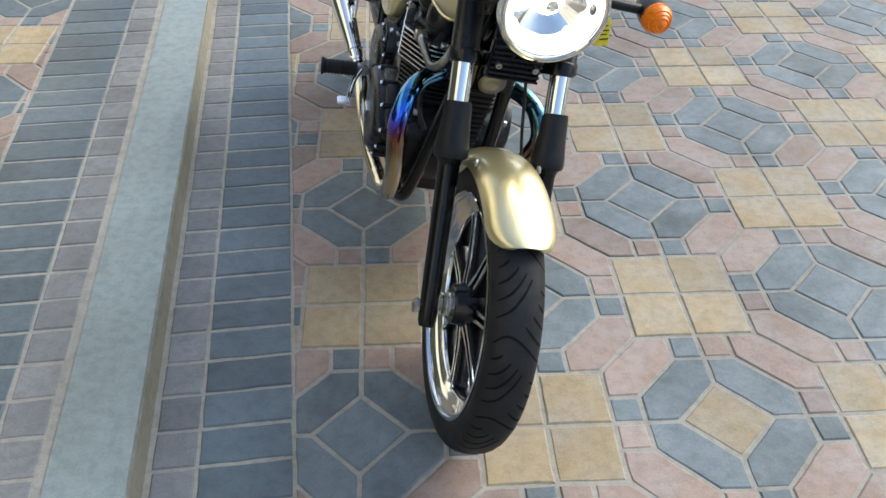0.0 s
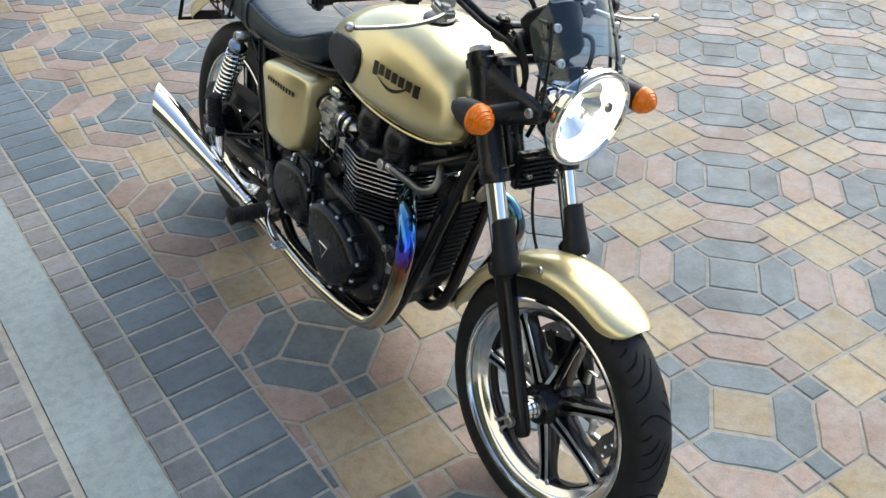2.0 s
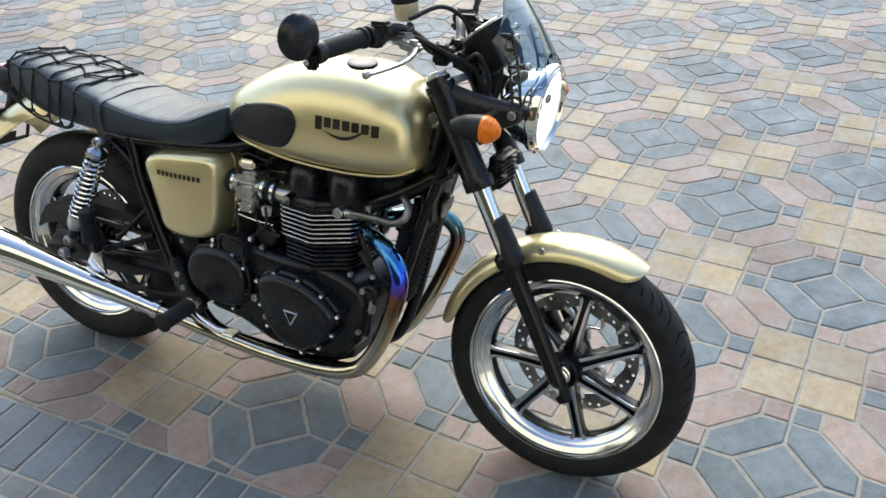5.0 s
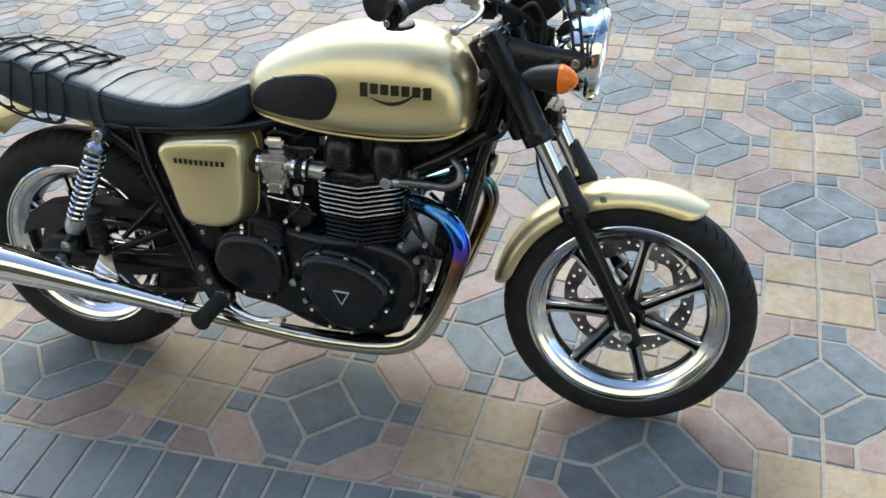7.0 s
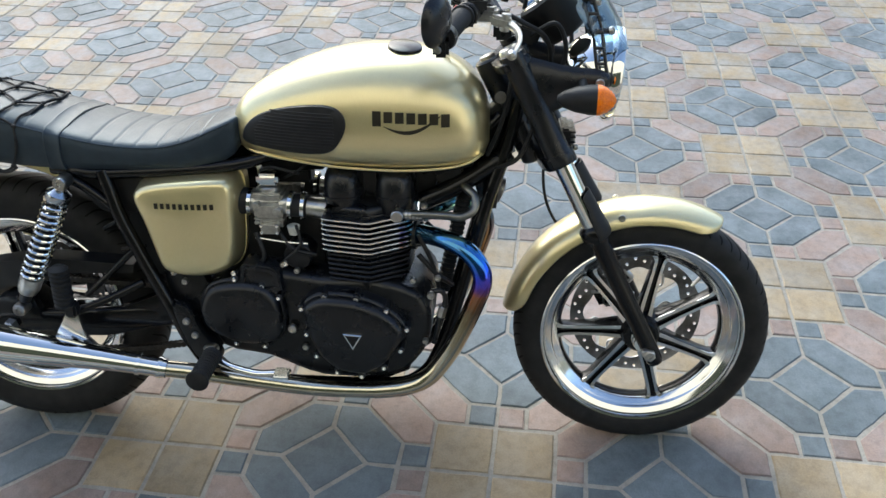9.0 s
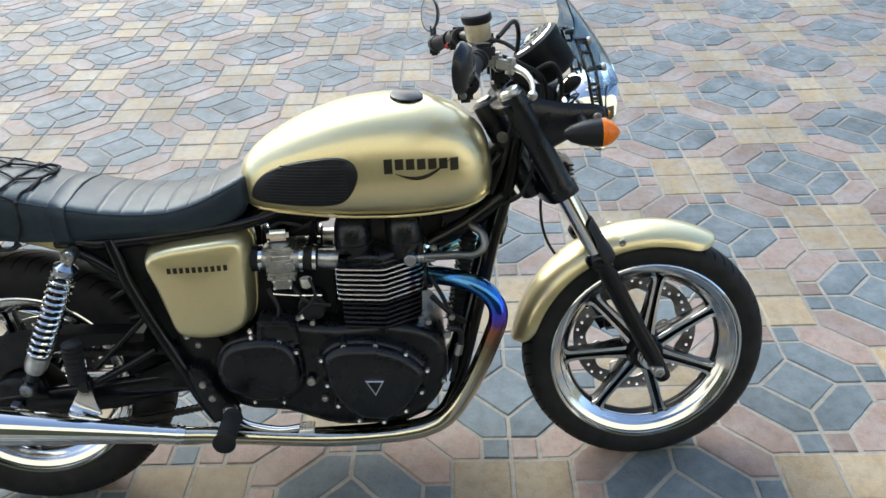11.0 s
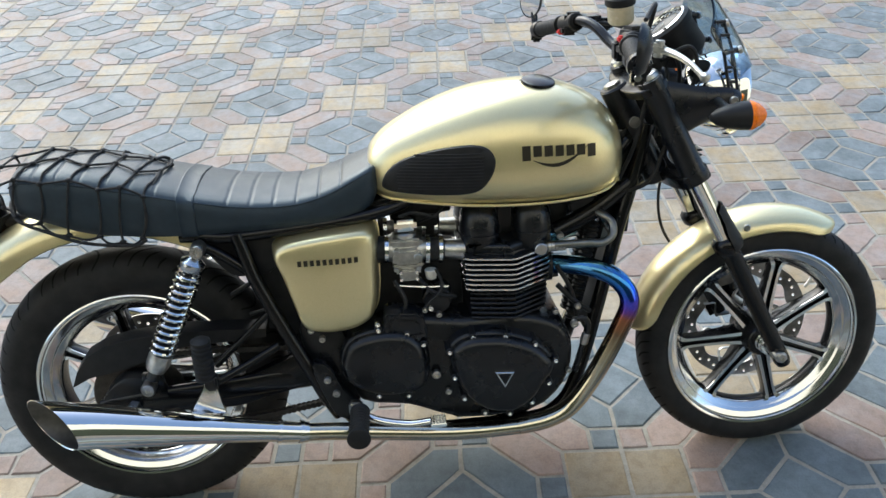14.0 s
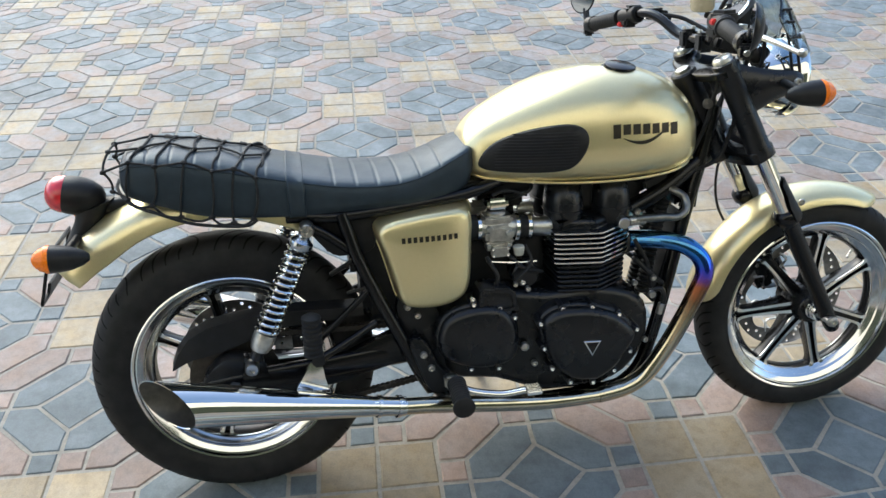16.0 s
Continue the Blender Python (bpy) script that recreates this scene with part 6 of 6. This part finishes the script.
for sgn in (-1, 1):
    for z, y in ((0.986, 0.080), (1.040, 0.077)):
        b = bmesh.new()
        x = screen_x(y, z)
        bolt(b, (x - 0.002, sgn * y, z), (0.85, sgn * 0.35, 0.3), 0.0085, 0.007)
        part("screen_bolt", b, M["steel"], scr)
    b = bmesh.new()
    for dx in (-0.009, 0.009):
        tube(b, [(1.325 + dx, sgn * 0.096, 0.890), (1.318 + dx, sgn * 0.094, 0.93), (1.308 + dx, sgn * 0.089, 0.985), (1.287 + dx, sgn * 0.083, 1.048)], 0.0035, 8, 4)
    for z, x in ((0.893, 1.325), (0.925, 1.319), (0.955, 1.313), (0.986, 1.308), (1.02, 1.297), (1.047, 1.287)):
        rod(b, (x - 0.010, sgn * 0.094, z), (x + 0.010, sgn * 0.094, z), 0.0035, seg=8)
    rod(b, (1.306, sgn * 0.088, 0.986), (screen_x(0.08, 0.986) - 0.002, sgn * 0.080, 0.986), 0.006, seg=10)
    rod(b, (1.288, sgn * 0.083, 1.040), (screen_x(0.077, 1.04) - 0.002, sgn * 0.077, 1.040), 0.006, seg=10)
    part("screen_bracket", b, M["satin"], bike, "slotted black screen bracket")
CK, CA = Vector((1.205, 0.0, 1.036)), Vector((-0.62, 0, 0.785)).normalized()
b = bmesh.new()
turned(b, [(0.0, -0.088), (0.040, -0.086), (0.049, -0.076), (0.052, -0.02), (0.056, -0.014), (0.057, 0.0), (0.052, 0.004), (0.048, 0.0), (0.0, -0.002)], CK, CA, 36, False)
clock = part("speedometer", b, M["plastic"], bike, "black round speedometer with chrome bezel")
b = bmesh.new()
turned(b, [(0.044, 0.0), (0.050, 0.0), (0.050, 0.006), (0.046, 0.008), (0.044, 0.004)], CK, CA, 36)
part("bezel", b, M["chrome"], clock, "chrome bezel")
b = bmesh.new()
turned(b, [(0, 0.0005), (0.0445, 0.0005), (0.0445, 0.0), (0, 0.0)], CK, CA, 32, False)
part("dial_face", b, M["gloss"], clock)
b = bmesh.new()
cu = CA.orthogonal().normalized()
cv = CA.cross(cu)
for k in range(16):
    w = radians(-130 + 260 * k / 15)
    d = cu * math.cos(w) + cv * math.sin(w)
    rod(b, CK + CA * 0.0015 + d * 0.032, CK + CA * 0.0015 + d * 0.040, 0.0011, seg=5)
rod(b, CK + CA * 0.003, CK + CA * 0.003 + (cu * -0.6 + cv * 0.8) * 0.034, 0.0013, 0.0006, 6)
o = part("dial_marks", b, M["white"], clock)
o["kind"] = "stuff"
b = bmesh.new()
block(b, (1.175, 0, 0.972), (0.05, 0.11, 0.035), 0.008, Matrix.Rotation(radians(20), 3, "Y"))
part("switch_panel", b, M["plastic"], bike)
# wiring and hoses behind the headlight
for k, pts in enumerate(([(1.18, -0.05, 0.97), (1.23, -0.09, 1.0), (1.25, -0.07, 0.93), (1.20, -0.05, 0.84)], [(1.17, 0.04, 0.98), (1.25, 0.08, 1.0), (1.27, 0.06, 0.92), (1.21, 0.04, 0.82)], [(1.09, -0.15, 1.04), (1.16, -0.13, 1.01), (1.22, -0.06, 0.95), (1.22, -0.02, 0.80)], [(1.10, 0.16, 1.03), (1.17, 0.13, 1.01), (1.23, 0.05, 0.94), (1.20, 0.02, 0.78)],
                         [(1.245, 0.03, 0.73), (1.225, 0.05, 0.66), (1.245, 0.07, 0.55), (1.325, 0.088, 0.43)], [(1.11, -0.17, 1.07), (1.15, -0.10, 1.09), (1.17, -0.02, 1.05), (1.165, 0.02, 0.98)], [(1.20, -0.06, 0.80), (1.165, -0.065, 0.72), (1.11, -0.05, 0.69)], [(1.15, -0.07, 0.90), (1.13, -0.06, 0.80), (1.10, -0.05, 0.72)])):
    b = bmesh.new()
    tube(b, pts, 0.0048 if k != 4 else 0.0034, 8, 8)
    part("cable", b, M["rubber"], bike)

# ---- handlebar and controls ----
BAR = [(1.125, 0.0, 0.985), (1.125, 0.05, 0.986), (1.115, 0.085, 0.998), (1.095, 0.13, 1.028), (1.075, 0.175, 1.040), (1.052, 0.25, 1.028), (1.036, 0.32, 1.016), (1.022, 0.385, 1.008)]


def steered(b):
    """Turns a control with the bars, which are turned and tipped a little to the left."""
    for v in b.verts:
        y = v.co.y
        v.co.x -= 0.022 * y
        v.co.z -= 0.045 * y
    return b



b = bmesh.new()
tube(b, [(x, -y, z) for x, y, z in BAR[:0:-1]] + BAR, 0.0112, 14, 4)
steered(b)
bar = part("handlebar", b, M["gloss"], bike, "black handlebar")
for y in (-0.04, 0.04):
    b = bmesh.new()
    block(b, (1.125, y, 0.982), (0.036, 0.03, 0.044), 0.006)
    part("bar_clamp", b, M["satin"], bar)
    for dx in (-0.011, 0.011):
        b = bmesh.new()
        bolt(b, (1.125 + dx, y, 1.003), (0, 0, 1), 0.005, 0.007)
        part("clamp_bolt", b, M["steel"], bar)
for sgn in (-1, 1):
    p, q = Vector((1.050, sgn * 0.258, 1.027)), Vector((1.024, sgn * 0.378, 1.009))
    ax = (q - p).normalized()
    b = bmesh.new()
    prof = [(0.0, 0.0), (0.021, 0.0), (0.021, 0.006)]
    for k in range(14):
        s = 0.008 + 0.0078 * k
        prof += [(0.0165, s), (0.0175, s + 0.002), (0.0175, s + 0.005), (0.0165, s + 0.0065)]
    prof += [(0.018, 0.119), (0.017, 0.124), (0.0, 0.124)]
    turned(b, prof, p, ax, 20, False)
    part("grip", steered(b), M["rubber"], bar, "black ribbed rubber grip")
    b = bmesh.new()
    m = Vector((1.062, sgn * 0.222, 1.033))
    rod(b, m - ax * 0.032, m + ax * 0.032, 0.021, 0.021, 18)
    block(b, m + Vector((0.006, 0, 0.010)), (0.042, 0.046, 0.030), 0.007, Matrix.Rotation(radians(-10) * sgn, 3, "Z"))
    block(b, m + Vector((-0.006, 0, -0.016)), (0.036, 0.040, 0.022), 0.006)
    sw = part("switch_block", steered(b), M["plastic"], bar, "black switch housing")
    b = bmesh.new()
    block(b, m + Vector((-0.022, sgn * 0.012, 0.004 if sgn < 0 else -0.020)), (0.014, 0.018, 0.012), 0.003)
    part("red_button", steered(b), M["redpaint"], sw, "small red button")
    # lever and its bracket
    b = bmesh.new()
    block(b, (1.095, sgn * 0.170, 1.030), (0.045, 0.036, 0.026), 0.006, Matrix.Rotation(radians(12) * sgn, 3, "Z"))
    block(b, (1.122, sgn * 0.188, 1.020), (0.044, 0.034, 0.018), 0.005, Matrix.Rotation(radians(14), 3, "Y"))
    rod(b, (1.128, sgn * 0.192, 1.002), (1.132, sgn * 0.192, 1.034), 0.009, seg=14)
    part("lever_bracket", b, M["cast"] if sgn < 0 else M["satin"], bar, "lever bracket")
    b = bmesh.new()
    tube(b, [(1.126, sgn * 0.185, 1.018, 0.0085), (1.140, sgn * 0.205, 1.015, 0.008), (1.152, sgn * 0.24, 1.010, 0.0066), (1.155, sgn * 0.29, 1.004, 0.0056), (1.149, sgn * 0.345, 1.0, 0.0052), (1.142, sgn * 0.388, 0.998, 0.0054)], 0.008, 12, 5, flat=0.7)
    lev = part("lever", b, M["cast"], bar, "dull aluminium lever")
    b = bmesh.new()
    turned(b, [(0, -0.009), (0.005, -0.008), (0.0085, -0.003), (0.0085, 0.003), (0.005, 0.008), (0, 0.009)], (1.141, sgn * 0.397, 1.0), (0, 1, 0), 14, False)
    part("lever_ball", b, M["cast"], lev)
    # bar-end mirror
    b = bmesh.new()
    turned(b, [(0.010, -0.012), (0.0205, -0.012), (0.022, 0.0), (0.0205, 0.010), (0.010, 0.010)], (1.023, sgn * 0.386, 1.008), (-0.2, sgn, -0.1), 20)
    tube(b, [(1.022, sgn * 0.395, 1.018), (1.018, sgn * 0.410, 1.022), (1.018, sgn * 0.420, 1.036 if sgn < 0 else 1.048)], 0.0085, 10, 4)
    block(b, (1.018, sgn * 0.396, 0.992), (0.026, 0.02, 0.03), 0.005)
    mc = Vector((1.014, sgn * 0.428, 1.038 if sgn < 0 else 1.078))
    nrm = Vector((-0.90, sgn * -0.42, 0.06)).normalized()
    turned(b, [(0, -0.016), (0.020, -0.014), (0.036, -0.007), (0.0435, 0.002), (0.0435, 0.005), (0.0405, 0.005), (0.0, 0.003)], mc, nrm, 32, False)
    mir = part("bar_end_mirror", steered(b), M["satin"], bar, "round black bar-end mirror")
    b = bmesh.new()
    turned(b, [(0, 0.0052), (0.0400, 0.0052), (0.0400, 0.0035), (0, 0.0035)], mc, nrm, 32, False)
    part("mirror_glass", steered(b), M["mirror"], mir, "mirror glass")
    b = bmesh.new()
    bolt(b, (1.014, sgn * 0.407, 0.990), (-0.2, sgn, 0), 0.006, 0.005)
    part("mirror_bolt", steered(b), M["steel"], mir)
b = bmesh.new()
turned(b, [(0, -0.024), (0.022, -0.024), (0.025, -0.020), (0.026, 0.012), (0, 0.012)], (1.076, -0.118, 1.084), (-0.1, -0.15, 1), 20, False)
pot = part("brake_reservoir", b, M["amberliquid"], bar, "translucent brake fluid reservoir with black lid")
b = bmesh.new()
turned(b, [(0, 0.012), (0.0285, 0.012), (0.030, 0.015), (0.030, 0.026), (0.027, 0.029), (0, 0.029)], (1.076, -0.118, 1.084), (-0.1, -0.15, 1), 14, False)
part("reservoir_lid", b, M["plastic"], pot, "black lid")
b = bmesh.new()
tube(b, [(1.085, -0.118, 1.05), (1.10, -0.14, 1.045), (1.10, -0.165, 1.04)], 0.007, 8, 4)
part("reservoir_hose", b, M["rubber"], pot)
# paper tag on a thread below the bracket
b = bmesh.new()
block(b, (1.330, 0.117, 0.852), (0.0015, 0.026, 0.052), 0.0005, Matrix.Rotation(radians(12.6), 3, "X"))
tag = part("paper_tag", b, M["yellow"], bike, "small yellow tag with dark printed lines")
b = bmesh.new()
for k in range(4):
    block(b, (1.3312, 0.1145 + 0.003 * (k % 2) + 0.0018 * k, 0.864 - 0.008 * k), (0.0006, 0.016, 0.0025), 0.0002, Matrix.Rotation(radians(12.6), 3, "X"))
o = part("printed_lines", b, M["badge"], tag)
o["kind"] = "stuff"
# ignition key housing with its disc fob
b = bmesh.new()
turned(b, [(0, 0), (0.012, 0), (0.012, 0.004), (0, 0.006)], (1.125, -0.072, 0.850), (0, -1, 0.1), 18, False)
part("lock_disc", b, M["soot"], bike, "small steel lock disc")

# ---- luggage net over the back of the seat ----
net = new("luggage_net")
net.matrix_world = bike.matrix_world
tagged(net, "black elastic luggage net stretched over the rear of the seat", "net")


def seat_edge(x, level, sgn):
    """A point on the seat's side: level 0 at the lower edge, 1 at the crease."""
    r = min(spline(SEAT, 12), key=lambda q: abs(q[0] - x))
    return (x, sgn * (r[1] + 0.004), r[4] + (r[3] - r[4]) * level)


def on_crease(x, sgn):
    r = min(spline(SEAT, 12), key=lambda q: abs(q[0] - x))
    return Vector((x, sgn * (r[1] * 0.955 + 0.003), r[3] + 0.007))


random.seed(11)
xs = [-0.128, -0.076, -0.022, 0.032, 0.080, 0.116]
nodes_net = []
for i, x in enumerate(xs):
    jit = [random.uniform(-0.006, 0.006) for _ in range(6)]
    lean_in = 0.016 * (1 if i % 2 else -1)
    nodes_net.append([
        Vector(seat_edge(x - 0.012 + jit[0], -0.06 + 0.10 * (i % 2), -1)), on_crease(x + jit[1], -1) + Vector((0, 0, 0.004 - 0.012 * (i % 2))),
        Vector(seat_over(x + 0.018 + jit[2], -0.040 + lean_in, 0.004)), Vector(seat_over(x + 0.026 + jit[3], 0.044 - lean_in, 0.004)),
        on_crease(x + jit[4], 1), Vector(seat_edge(x - 0.012 + jit[5], -0.06 + 0.10 * (i % 2), 1))])
# back of the seat, where the net wraps round with some slack
wrap = [Vector((-0.172, -0.078, 0.772)), Vector((-0.186, -0.070, 0.812)), Vector((-0.176, -0.036, 0.846)), Vector((-0.176, 0.040, 0.846)), Vector((-0.186, 0.070, 0.812)), Vector((-0.172, 0.078, 0.772))]
nodes_net.insert(0, wrap)


def strand(a, c, j):
    """A cord from one knot to the next that lies on the seat and bows a little, as slack cord does."""
    way = [a]
    slack = random.uniform(-0.006, 0.006)
    for u in (0.16, 0.33, 0.5, 0.67, 0.84):
        m = a.lerp(c, u)
        bow = math.sin(math.pi * u)
        m.x += slack * bow
        if 1 <= j <= 4 and m.x > -0.14:
            m.z = max(m.z, seat_over(m.x, m.y, 0.003)[2])
        elif m.x > -0.14:
            m.z -= 0.008 * bow
            m.y += math.copysign(0.003 * bow, m.y)
        way.append(m)
    b = bmesh.new()
    tube(b, way + [c], 0.0025, 8, 3)
    part("cord", b, M["cord"], net)


for i in range(len(nodes_net)):
    for j in range(6):
        if i + 1 < len(nodes_net):
            strand(nodes_net[i][j], nodes_net[i + 1][j], j)
        if j < 5:
            strand(nodes_net[i][j], nodes_net[i][j + 1], j + 0.5)
        b = bmesh.new()
        turn = Matrix.Rotation(random.uniform(0, 3), 4, "Z") @ Matrix.Rotation(random.uniform(0, 3), 4, "X")
        bmesh.ops.create_icosphere(b, subdivisions=2, radius=0.0058, matrix=Matrix.Translation(nodes_net[i][j]) @ turn @ Matrix.Diagonal((1.3, 0.8, 0.95, 1)))
        part("knot", b, M["cord"], net)
# the front edge carries a second cord gathered beside the first
for k in range(5):
    a, c = nodes_net[-1][k], nodes_net[-1][k + 1]
    b = bmesh.new()
    tube(b, [a, a.lerp(c, 0.5) + Vector((0.007, 0, 0.004 if 0 < k < 4 else 0)), c], 0.0028, 8, 4)
    part("cord", b, M["cord"], net)
# slack loop hanging under the seat's edge
for sgn in (-1, 1):
    b = bmesh.new()
    tube(b, [(-0.172, 0, 0.776), (-0.165, sgn * 0.06, 0.772), (-0.135, sgn * 0.112, 0.752), (-0.08, sgn * 0.128, 0.730), (-0.02, sgn * 0.134, 0.706), (0.04, sgn * 0.135, 0.694), (0.09, sgn * 0.135, 0.690), (0.112, sgn * 0.134, 0.700)], 0.0034, 8, 5)
    part("edge_cord", b, M["cord"], net)
b = bmesh.new()
tube(b, [seat_over(0.11, 0.04, 0.006), seat_over(0.122, 0.06, 0.012), seat_over(0.13, 0.08, 0.008), seat_over(0.12, 0.09, 0.005)], 0.0035, 8, 4)
part("net_hook", b, M["plastic"], net, "black plastic hook")
